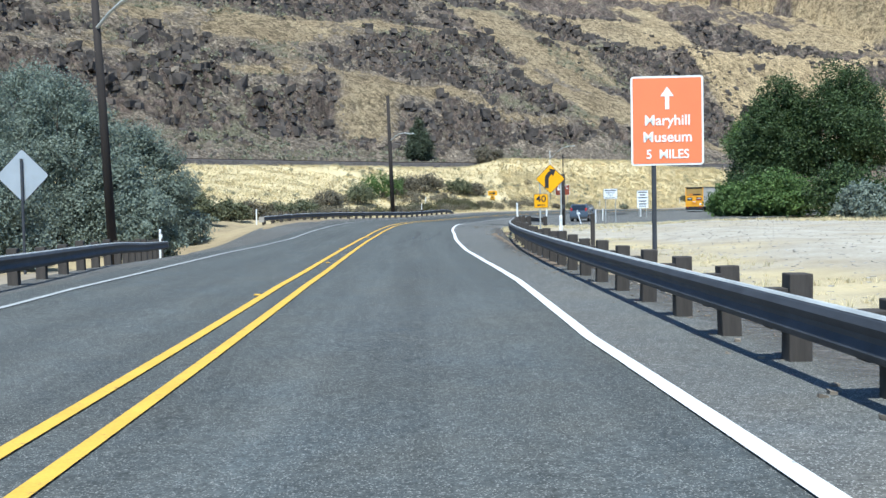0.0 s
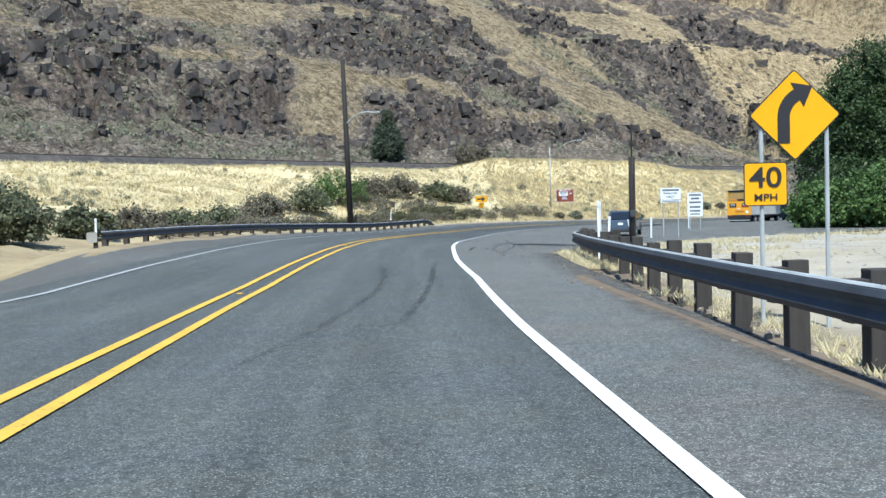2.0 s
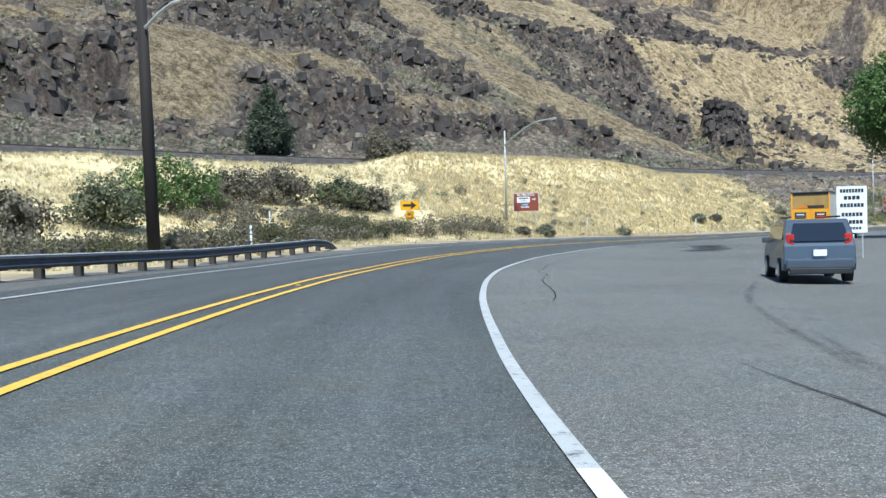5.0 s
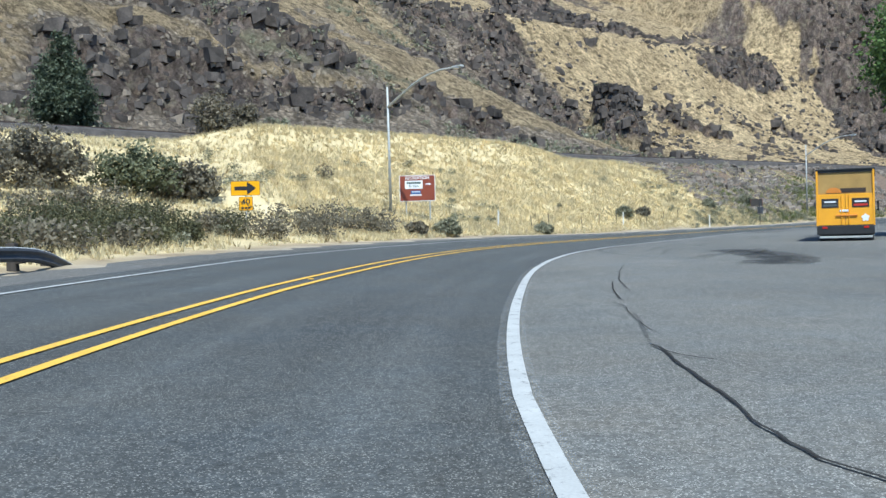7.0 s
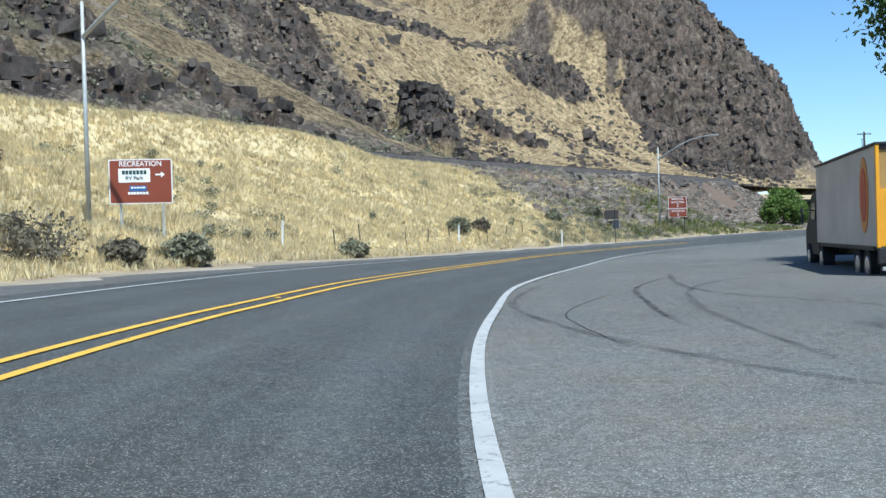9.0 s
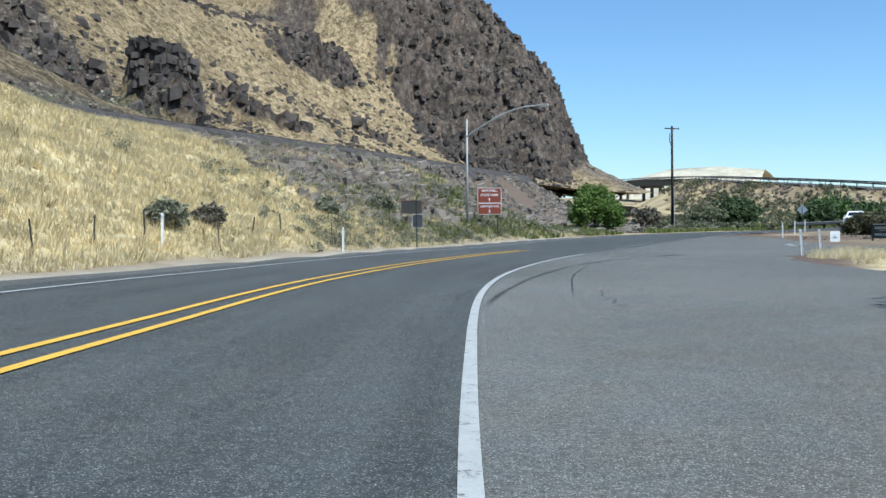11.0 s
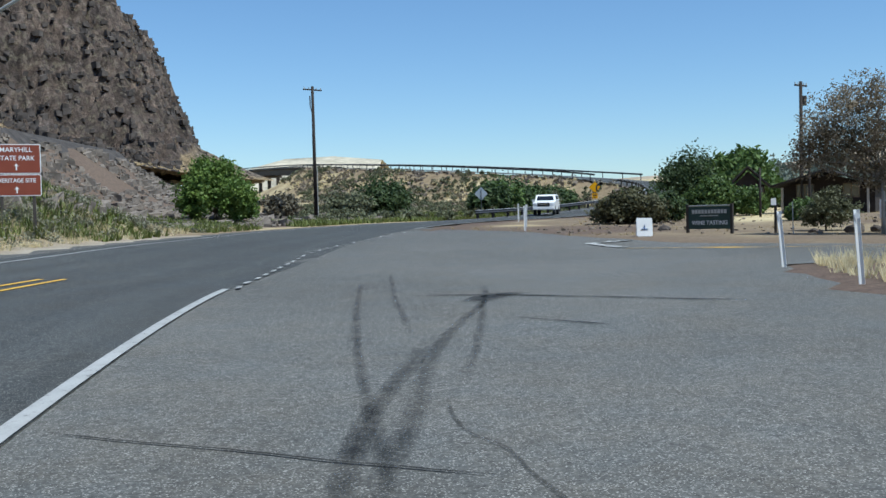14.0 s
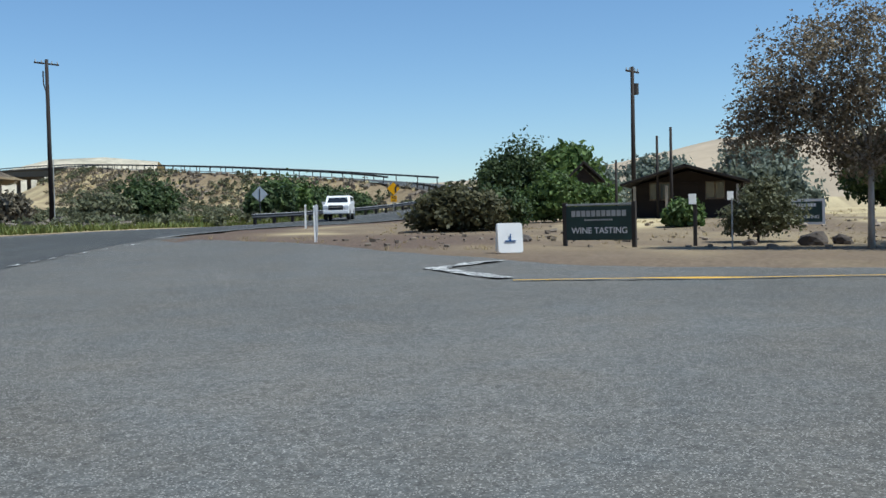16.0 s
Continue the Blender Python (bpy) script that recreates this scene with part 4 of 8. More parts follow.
def hill_height(P):
    k, v = nearest(P, KC)
    x, y = P[:, 0], P[:, 1]
    u = k.astype(float)
    zk = KC[k, 2]
    w = smooth01((KC[k, 0] - 218) / 38)
    wob = 7 * (fbm(u / 22, v / 40, 41) - 0.5)
    vv = np.maximum(v + wob * smooth01((v - 12) / 10), 0)
    gentle = np.interp(vv, [0, 4, 21, 33, 47, 58, 82, 92, 130, 190, 260, 400], [0, 0.2, 6.5, 17.5, 24, 31.5, 42, 49, 66, 93, 104, 108])
    steep = np.interp(vv, [0, 10, 20, 33, 42, 60, 72, 110, 200, 400], [0, 4, 9.5, 38, 46, 68, 78, 90, 98, 102])
    shelf = np.interp(vv, [0, 10, 28, 40, 52, 60, 72, 84, 100, 130, 190, 260, 400], [0, 0.7, 4.5, 8.5, 15, 22, 36, 40, 48, 63, 80, 84, 86])
    away = smooth01((KC[k, 0] - 45) / 50)
    z = zk - 0.4 + (gentle * (1 - away) + shelf * away) * (1 - w) + steep * w
    s = u + 0.9 * v
    strips = fbm(s / 16, v / 90, 23, 4)
    big = fbm(u / 30, v / 24, 29, 5)
    fine = fbm(x / 5, y / 5, 33, 5, 0.6)
    band = 0.5 * np.exp(-((vv - 27) / 7.5) ** 2) + 0.6 * np.exp(-((vv - 88) / 9) ** 2) + 0.75 * np.exp(-((vv - 125) / 12) ** 2) + 0.6 * np.exp(-((vv - 170) / 14) ** 2)
    meadow = smooth01((u - 400) / 14) * (1 - w) * (1 - 0.6 * smooth01((v - 76) / 25))
    frayed = 0.9 * (fine - 0.5) + 0.7 * (big - 0.5)
    crag = np.zeros_like(x)
    for cu, cv, ru, rv in CRAGS + HIGH_CRAGS:
        crag = np.maximum(crag, 1.45 - np.hypot((u - cu) / ru, (v - cv) / rv) + 1.3 * frayed)
    lane = np.zeros_like(x)
    for u1, v1, u2, v2, half in SPURS:
        du, dv = u2 - u1, v2 - v1
        q = np.clip(((u - u1) * du + (v - v1) * dv) / (du * du + dv * dv), 0, 1)
        lane = np.maximum(lane, 1.5 - np.hypot(u - u1 - q * du, v - v1 - q * dv) / half + 0.9 * frayed)
    lane = np.clip(1.4 * lane, 0, 1)
    rock = 0.5 * band + 1.5 * (big - 0.5) + 2.3 * (fine - 0.5) + (0.06 + 0.26 * smooth01((v - 52) / 16)) * (1 - meadow) - 4.0 * np.maximum(strips - 0.54, 0) - 0.5 * meadow * smooth01((v - 12) / 10)
    patch = fbm(x / 3.4, y / 3.4, 36, 4, 0.6)
    crag = np.clip(crag, 0, 1)
    rock = np.maximum(0.7 * rock, crag * np.clip(3.2 * patch - 0.72, 0.0, 1.0)) * (1 - lane)
    lane = np.maximum(0.75 * lane, meadow * 0.9) * (1 - w)
    rock = np.maximum(rock * (1 - w), smooth01((u - np.interp(v, [20, 34, 44, 54, 62, 74, 110], [520, 512, 509, 519, 540, 551, 560]) + 10 + 22 * frayed) / 12) * (0.85 * smooth01((vv - 17) / 6) + 0.7 * (fine - 0.45)))
    rock = np.clip(rock * 1.35, 0, 1) * smooth01((v - 5) / 5)
    c1, e1 = cells(u / 3.4 + 0.5 * fine, v / 3.0 + (0.6 + 0.3 * big) * 3, 51)
    c2, e2 = cells(u / 1.5, v / 2.2, 57)
    c3, e3 = cells(u / 2.3, v / 8.0, 59)
    z = z + rock * (2.4 * (c1 - 0.45) + 1.3 * (c2 - 0.5) + 2.6 * (c3 - 0.5) - 1.5 * smooth01((e3 - 0.36) / 0.22) - 0.9 * smooth01((e1 - 0.4) / 0.22) + 0.6) + (fbm(x / 12, y / 12, 61) - 0.5) * 3.0 * smooth01((v - 4) / 10) + (fbm(x / 2.5, y / 2.5, 63) - 0.5) * 0.9 * smooth01((v - 4) / 6)
    # the bluff and the smaller stacks that stand out of the grass above the line
    for bx, by, r, h in ((89, 266, 4.3, 7.5), (86.5, 259, 3.2, 4.0), (150, 308.5, 1.5, 3.2), (153, 306, 1.8, 2.0), (113, 286, 3.0, 3.0), (120, 284, 2.2, 1.6)):
        g = np.clip(1.15 - np.hypot((x - bx) / r, (y - by) / (r * 1.2)) - 0.5 * (fine - 0.5), 0, 1)
        g = smooth01(g * 3.0) * smooth01((v - 2.2) / 2.5)
        z, rock = z + h * g * (0.8 + 0.4 * c1), np.maximum(rock, g)
    scrub = (1 - 0.8 * lane) * np.clip(1.5 * (fbm(u / 14, v / 10, 71) - 0.42) + 0.25 * (1 - meadow) * (fbm(x / 4, y / 4, 72) - 0.2), 0, 1) * 0.8
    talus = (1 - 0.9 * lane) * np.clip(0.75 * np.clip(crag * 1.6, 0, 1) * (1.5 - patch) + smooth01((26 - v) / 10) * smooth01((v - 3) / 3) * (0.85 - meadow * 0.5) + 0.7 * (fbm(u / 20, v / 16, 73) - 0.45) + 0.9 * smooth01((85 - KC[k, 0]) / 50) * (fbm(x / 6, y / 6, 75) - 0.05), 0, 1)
    return z, np.stack([rock, scrub * (1 - 0.5 * w), talus, np.maximum(meadow, 0.6 * w)], 1), k, v


def hill_sheet(name, x0, x1, y0, y1, step, vmin, vmax, label, low=(-99, -999)):
    xs, ys = np.arange(x0, x1, step), np.arange(y0, y1, step)
    X, Y = np.meshgrid(xs, ys)
    P = np.stack([X.ravel(), Y.ravel()], 1)
    k, v = nearest(P, KC)
    b = ((P - KC[k, :2]) * KN[k, :2]).sum(1)
    ok = (b > 0) & (v > vmin) & (v < vmax) & (k > 2) & (k < len(KC) - 3)
    nx = len(xs)
    a = (np.arange(len(ys) - 1)[:, None] * nx + np.arange(nx - 1)[None]).ravel()
    F = np.stack([a, a + 1, a + nx + 1, a + nx], 1)
    F = F[ok[F].all(1)]
    used = np.unique(F)
    remap = np.full(len(P), -1)
    remap[used] = np.arange(len(used))
    P, F = P[used], remap[F]
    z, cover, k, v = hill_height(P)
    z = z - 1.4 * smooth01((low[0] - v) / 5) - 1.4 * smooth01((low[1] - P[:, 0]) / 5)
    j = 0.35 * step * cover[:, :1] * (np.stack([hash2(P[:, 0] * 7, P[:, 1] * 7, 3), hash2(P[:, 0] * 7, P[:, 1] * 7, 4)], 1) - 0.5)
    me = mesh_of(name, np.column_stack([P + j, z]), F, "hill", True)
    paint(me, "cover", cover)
    return solid(name, me, label, "hillside", kind="structure")


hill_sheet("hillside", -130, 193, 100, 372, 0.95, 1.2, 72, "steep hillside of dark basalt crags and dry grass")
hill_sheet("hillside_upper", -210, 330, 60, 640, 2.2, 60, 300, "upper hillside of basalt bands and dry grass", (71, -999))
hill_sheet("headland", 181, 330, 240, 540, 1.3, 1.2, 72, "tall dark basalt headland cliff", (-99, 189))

# ---- railway line on its ballast shelf ----
bm = bmesh.new()
sect = [(-3.4, -1.6), (-1.9, -0.15), (-1.4, 0.0), (1.4, 0.0), (1.9, -0.15), (3.2, -0.7)]
ix = np.arange(10, 430, 2)
ring = [[bm.verts.new(KC[i] + KN[i] * o + np.array((0, 0, 0.1 + w + 0.05 * rng.random()))) for o, w in sect] for i in ix]
for a, b in zip(ring, ring[1:]):
    for q in range(len(sect) - 1):
        bm.faces.new((a[q], b[q], b[q + 1], a[q + 1]))
me = bpy.data.meshes.new("railway_bed")
bm.to_mesh(me)
bm.free()
me.materials.append(M["ballast"])
railway = solid("railway_bed", me, "dark ballast bed of a railway line on the bank", "railway", kind="structure")
for off in (-0.72, 0.72):
    bm = bmesh.new()
    ring = []
    for i in ix:
        c = KC[i] + KN[i] * off + np.array((0, 0, 0.12))
        ring.append([bm.verts.new(c + KN[i] * o + np.array((0, 0, w))) for o, w in ((-0.07, 0), (-0.035, 0.17), (0.035, 0.17), (0.07, 0))])
    for a, b in zip(ring, ring[1:]):
        for q in range(3):
            bm.faces.new((a[q], b[q], b[q + 1], a[q + 1]))
    part("rail", bm, "rail_steel", railway, "rusty steel rail")

# ---- far hills ----
def far_ridge(name, pts, depth, label, mat="far_hill"):
    """A long low ridge far off: a crest line with flanks, kept bumpy."""
    c, t, n = spline(pts, 25.0)
    rows = []
    for w, h in ((-1.0, 0.0), (-0.55, 0.45), (-0.2, 0.85), (0.0, 1.0), (0.5, 0.97), (1.0, 0.9)):
        p = c.copy()
        p[:, 2] = 8 + (c[:, 2] - 8) * h * (1 + 0.08 * (fbm(np.arange(len(c)) / 5.0, np.full(len(c), w * 7.0), 5) - 0.5) * 2)
        rows.append(p - n * (w * depth) * -1.0)
    Vv = np.stack(rows, 1).reshape(-1, 3)
    q = (np.arange(len(c) - 1)[:, None] * 6 + np.arange(5)[None]).ravel()
    return solid(name, mesh_of(name, Vv, np.stack([q, q + 1, q + 7, q + 6], 1), mat, True), label, "hills", kind="structure")


far_ridge("distant_hills", [(900, 1500, 26), (1150, 1420, 28), (1350, 1250, 30), (1500, 1050, 44), (1650, 850, 58), (1750, 650, 68), (1780, 450, 84), (1775, 330, 102), (1760, 250, 116), (1700, 50, 124), (1600, -200, 160), (1450, -500, 165), (1200, -800, 170)], 500, "pale hazy desert hills in the distance")
MESA = [(472, 512, 28.7), (477, 502, 33.1), (484, 487, 34.4), (491, 471, 34.8), (499, 456, 33.0), (505, 443, 31.7), (510, 431, 28.5)]
far_ridge("mesa", MESA, 60, "pale flat-topped mesa beyond the overpass", "mesa_soil")

# ---- rocks, brush and grass that nobody could count ----
CUBE = np.array([(x, y, z) for x in (-1, 1) for y in (-1, 1) for z in (-1, 1)], float)
CUBE_F = np.array([(0, 1, 3, 2), (4, 6, 7, 5), (0, 4, 5, 1), (2, 3, 7, 6), (0, 2, 6, 4), (1, 5, 7, 3)])


def rot_z(a):
    c, s, o, l = np.cos(a), np.sin(a), np.zeros_like(a), np.ones_like(a)
    return np.stack([np.stack([c, -s, o], 1), np.stack([s, c, o], 1), np.stack([o, o, l], 1)], 1)


def rock_field(name, P, size, mat, label):
    """Angular blocks, each with its own knocked-off corners."""
    n = len(P)
    j = CUBE[None] * (0.6 + 0.6 * rng.random((n, 8, 3))) * np.array((1, 0.8, 0.75))[None, None]
    Vv = np.einsum("nij,nkj->nki", rot_z(rng.random(n) * 6.28), j) * size[:, None, None] * 0.5
    a = rng.normal(0, 0.4, n)
    Vv[:, :, 2] += Vv[:, :, 0] * a[:, None] * 0.6
    Vv = (Vv + P[:, None]).reshape(-1, 3)
    F = (CUBE_F[None] + 8 * np.arange(n)[:, None, None]).reshape(-1, 4)
    return solid(name, mesh_of(name, Vv, F, mat), label, "rocks", kind="stuff")


def scatter_hill(n, x0, x1, y0, y1, channel, low, vmax=75, vmin=5):
    P = np.column_stack([rng.uniform(x0, x1, n), rng.uniform(y0, y1, n)])
    k, v = nearest(P, KC)
    b = ((P - KC[k, :2]) * KN[k, :2]).sum(1)
    P = P[(b > 0) & (v > vmin) & (v < vmax)]
    z, cover, k, v = hill_height(P)
    m = cover[:, channel] > low
    return np.column_stack([P, z])[m], cover[m]


P, c = scatter_hill(46000, -120, 190, 105, 350, 0, 0.30, 110)
rock_field("crag_rocks", P, rng.uniform(0.5, 1.25, len(P)) * (0.8 + 1.5 * rng.random(len(P)) ** 3), "boulder", "dark broken basalt blocks on the crags")
P, c = scatter_hill(46000, -120, 190, 105, 330, 2, 0.3)
rock_field("talus_rocks", P, rng.uniform(0.2, 0.5, len(P)) * (1 + 1.6 * rng.random(len(P)) ** 4), "brown_rock", "brown talus stones below the crags")
P, c = scatter_hill(30000, 30, 240, 150, 400, 3, 0.4, 100, 6)
m = (c[:, 0] < 0.4) & (fbm(P[:, 0] / 9, P[:, 1] / 9, 47) + 0.35 * (fbm(P[:, 0] / 2.5, P[:, 1] / 2.5, 48) - 0.5) > 0.53)
P = P[m][:1500]
rock_field("meadow_rocks", P, rng.uniform(0.3, 0.7, len(P)) * (1 + 1.8 * rng.random(len(P)) ** 4), "boulder", "dark stones scattered over the grassy slope")
n = 520
a, r = rng.random(n) * 6.283, rng.random(n) ** 0.6
P = np.column_stack([89.0 + 4.6 * r * np.cos(a), 265.0 + 4.6 * r * np.sin(a)])
z = hill_height(P)[0] + rng.random(n) * 2.0 * np.clip(1.25 - r, 0, 1) - 0.5
rock_field("bluff_blocks", np.column_stack([P, z]), rng.uniform(0.6, 1.6, n), "boulder", "dark fractured basalt bluff beside the railway")
P, c = scatter_hill(16000, 180, 325, 240, 520, 0, 0.5, 72)
rock_field("headland_rocks", P, rng.uniform(0.6, 1.8, len(P)), "boulder", "dark basalt blocks standing out of the headland cliff")

# stone bank under the railway past the grass
P = np.column_stack([rng.uniform(45, 175, 60000), rng.uniform(160, 270, 60000)])
z, cover, side, ri, d, dk, beyond = ground_height(P)
m = (side > 9.5) & (beyond < -1.5) & (P[:, 0] + 0.25 * (side - 7) + 10 * (fbm(P[:, 0] / 4, P[:, 1] / 4, 81) - 0.5) > 65) & (dk < 16 + 14 * smooth01((P[:, 0] - 60) / 30)) & (fbm(P[:, 0] / 6, P[:, 1] / 6, 83) > 0.40)
P = np.column_stack([P, z])[m][:10000]
rock_field("stone_bank", P, rng.uniform(0.18, 0.5, len(P)) * (1 + 1.4 * rng.random(len(P)) ** 4), "rubble", "dark rubble stones on the railway bank")


def cards(centers, spread, leaf, per, flat=1.0):
    """Many small leaf-like quads in round clumps; centers (n, 3), spread (n, 3) half sizes. Returns vertices and faces."""
    n = len(centers)
    d = rng.normal(size=(n, per, 3))
    d /= np.linalg.norm(d, axis=2)[..., None]
    r = rng.random((n, per, 1)) ** 0.45
    c = centers[:, None] + d * r * spread[:, None]
    u = rng.normal(size=(n, per, 3))
    u /= np.linalg.norm(u, axis=2)[..., None]
    w = np.cross(u, rng.normal(size=(n, per, 3)))
    w /= np.linalg.norm(w, axis=2)[..., None]
    s = leaf * (0.6 + 0.8 * rng.random((n, per, 1)))
    q = np.stack([c - u * s, c + w * s * 0.55, c + u * s, c - w * s * 0.55], 2).reshape(-1, 3)
    return q, np.arange(len(q)).reshape(-1, 4)


def tufts(P, height, width, per, lean=0.35):
    """Grass tufts of pointed blades."""
    n = len(P)
    a = rng.random((n, per)) * 6.283
    base = P[:, None] + np.stack([np.cos(a), np.sin(a), 0 * a], 2) * (0.10 * rng.random((n, per, 1)))
    h = (height[:, None] * (0.6 + 0.6 * rng.random((n, per))))[..., None]
    tip = base + np.stack([np.cos(a) * lean, np.sin(a) * lean, np.ones_like(a)], 2) * h * (1 + 0.3 * rng.normal(size=(n, per, 1)) * 0.3)
    side = np.stack([-np.sin(a), np.cos(a), 0 * a], 2) * width
    q = np.stack([base - side, base + side, tip], 2).reshape(-1, 3)
    return q, np.arange(len(q)).reshape(-1, 3)


def pick_ground(n, x0, x1, y0, y1, test):
    P = np.column_stack([rng.uniform(x0, x1, n), rng.uniform(y0, y1, n)])
    z, cover, side, ri, d, dk, beyond = ground_height(P)
    m = test(P[:, 0], P[:, 1], side, ri, dk, beyond)
    return np.column_stack([P, z - 0.03])[m]


clump = lambda x, y: fbm(x / 3.5, y / 3.5, 91)
P = pick_ground(90000, -60, 70, 95, 205, lambda x, y, s, i, dk, b: (s > 7.3) & (b < -2.5) & (clump(x, y) > 0.22) & (x + 0.25 * (s - 7) + 6 * (clump(x, y) - 0.5) < 65))
P = P[:30000]
P = np.vstack([P, pick_ground(70000, 14, 74, 140, 204, lambda x, y, s, i, dk, b: (s > 6.9) & (b < -2.5) & (clump(x, y) > 0.2) & (x + 0.25 * (s - 7) + 9 * (clump(x, y) - 0.5) < 68.5))[:25000]])
q, f = tufts(P, rng.uniform(0.16, 0.40, len(P)), 0.022, 9, 0.62)
solid("bank_grass", mesh_of("bank_grass", q, f, "straw"), "tall dry straw-coloured grass on the bank", "grass", kind="stuff")
P = pick_ground(40000, -60, 110, 90, 215, lambda x, y, s, i, dk, b: (s > 7.0) & (b < -2.5) & (fbm(x / 4, y / 4, 92) > 0.53) & (x < 105))[:3500]
q, f = tufts(P, rng.uniform(0.18, 0.4, len(P)), 0.03, 7, 0.7)
solid("dull_grass", mesh_of("dull_grass", q, f, "straw_dull"), "dull brown grass among the brush", "grass", kind="stuff")
P = pick_ground(60000, 84, 190, 196, 240, lambda x, y, s, i, dk, b: (s > 6.5) & (s < 19) & (b < -4) & (fbm(x / 6, y / 6, 93) > 0.43 - 0.06 * (x > 118)))[:8500]
q, f = tufts(P, rng.uniform(0.2, 0.5, len(P)), 0.06, 6, 0.5)
solid("green_weeds", mesh_of("green_weeds", q, f, "weed"), "yellow-green weeds beside the road", "grass", kind="stuff")
# dry grass behind the right-hand guardrail and on the corner by the side road
P = pick_ground(9000, 5.6, 11, 30, 66, lambda x, y, s, i, dk, b: (s < -(lot_edge[i] + 0.05)) & (s > -(lot_edge[i] + 2.2)) & (fbm(x / 1.6, y / 1.6, 94) > 0.46 - 0.12 * smooth01((y - 44) / 8)))[:1500]
q, f = tufts(P, rng.uniform(0.05, 0.17, len(P)), 0.012, 10, 1.0)
solid("rail_foot_grass", mesh_of("rail_foot_grass", q, f, "straw"), "tufts of dry grass at the foot of the guardrail", "grass", kind="stuff")
P = pick_ground(30000, 5, 30, 0, 92, lambda x, y, s, i, dk, b: (s < -(lot_edge[i] + 0.35)) & (fbm(x / 2.5, y / 2.5, 94) > 0.55 - 0.12 * (y > 55)) & (-s < lot_edge[i] + 7))[:2000]
q, f = tufts(P, rng.uniform(0.06, 0.2, len(P)), 0.012, 9, 0.7)
solid("verge_grass", mesh_of("verge_grass", q, f, "straw"), "sparse dry grass behind the guardrail", "grass", kind="stuff")
P = pick_ground(30000, 60, 86, 135, 168.5, lambda x, y, s, i, dk, b: (s < -(lot_edge[i] + 0.6)) & ~inside(np.column_stack([x, y]), SIDE_ROAD) & (fbm(x / 2.5, y / 2.5, 95) > 0.40))[:5200]
q, f = tufts(P, rng.uniform(0.15, 0.42, len(P)), 0.014, 12, 0.6)
solid("corner_grass", mesh_of("corner_grass", q, f, "straw"), "pale dry grass on the corner island", "grass", kind="stuff")

P = np.column_stack([rng.uniform(150, 340, 16000), rng.uniform(204, 400, 16000)])
z, cover, side, ri, d, dk, beyond = ground_height(P)
m = (side > 6) & (beyond < -6) & (ri > S(x=170)) & (d < 34) & (fbm(P[:, 0] / 9, P[:, 1] / 9, 88) > 0.42)
P = np.column_stack([P, z])[m][:3600]
rock_field("embankment_rocks", P, rng.uniform(0.4, 1.1, len(P)), "brown_rock", "brown stones on the overpass embankment")
P = pick_ground(9000, 56, 104, 176, 212, lambda x, y, s, i, dk, b: (s > 6.9) & (s < 17) & (b < -3) & (fbm(x / 3, y / 3, 89) > 0.46))[:330]
sz = rng.uniform(0.18, 0.5, len(P))
q, f = cards(P + np.array((0, 0, 0.18)), np.column_stack([sz, sz, sz * 0.7]), 0.07, 60)
solid("roadside_scrub", mesh_of("roadside_scrub", q, f, "sage"), "low grey-green scrub along the outer verge", "shrubs", kind="stuff")
P = pick_ground(20000, 64, 104, 182, 212, lambda x, y, s, i, dk, b: (s > 6.7) & (s < 21) & (b < -3) & (fbm(x / 4, y / 4, 87) > 0.46))[:6500]
q, f = tufts(P, rng.uniform(0.12, 0.34, len(P)), 0.02, 8, 0.8)
solid("verge_straw", mesh_of("verge_straw", q, f, "straw"), "patchy dry grass along the outer verge", "grass", kind="stuff")
P = pick_ground(9000, 27, 62, 78, 106, lambda x, y, s, i, dk, b: (s < -(lot_edge[i] + 3)) & (fbm(x / 4, y / 4, 86) + 0.012 * (x - 36) > 0.47))[:3200]
q, f = tufts(P, rng.uniform(0.12, 0.4, len(P)), 0.02, 8, 0.7)
solid("lot_edge_grass", mesh_of("lot_edge_grass", q, f, "straw"), "dry grass below the trees behind the gravel lot", "grass", kind="stuff")
# sagebrush and dark brush
P = pick_ground(9000, -70, 110, 80, 212, lambda x, y, s, i, dk, b: (s > 8) & (b < -3) & (fbm(x / 7, y / 7, 96) > 0.60 - 0.06 * (x > 66) + 0.03 * (x > 14) * (x < 66)))[:230]
sz = rng.uniform(0.25, 0.6, len(P))
q, f = cards(P + np.array((0, 0, 0.35)), np.column_stack([sz, sz, sz * 0.7]), 0.055, 150)
solid("sagebrush", mesh_of("sagebrush", q, f, "sage"), "grey-green sagebrush on the bank", "shrubs", kind="stuff")
P = pick_ground(9000, -75, 30, 80, 160, lambda x, y, s, i, dk, b: (s > 8.0) & (dk > 6) & (s < 20) & (fbm(x / 8, y / 8, 97) > 0.49 + 0.10 * (y > 135)))[:190]
sz = rng.uniform(0.4, 1.1, len(P))
q, f = cards(P + np.array((0, 0, 0.5)), np.column_stack([sz, sz, sz * 0.75]), 0.07, 330)
solid("dark_brush", mesh_of("dark_brush", q, f, "brush_dark"), "dark leafless-looking brush at the foot of the bank", "shrubs", kind="stuff")
P, c = scatter_hill(16000, -120, 190, 105, 330, 1, 0.22)
sz = rng.uniform(0.35, 0.9, len(P))
q, f = cards(P + np.array((0, 0, 0.3)), np.column_stack([sz, sz, sz * 0.8]), 0.22, 16)
solid("hill_brush", mesh_of("hill_brush", q, f, "sage"), "grey-green scrub dotted over the hillside", "shrubs", kind="stuff")
P = np.column_stack([rng.uniform(130, 330, 12000), rng.uniform(206, 380, 12000)])
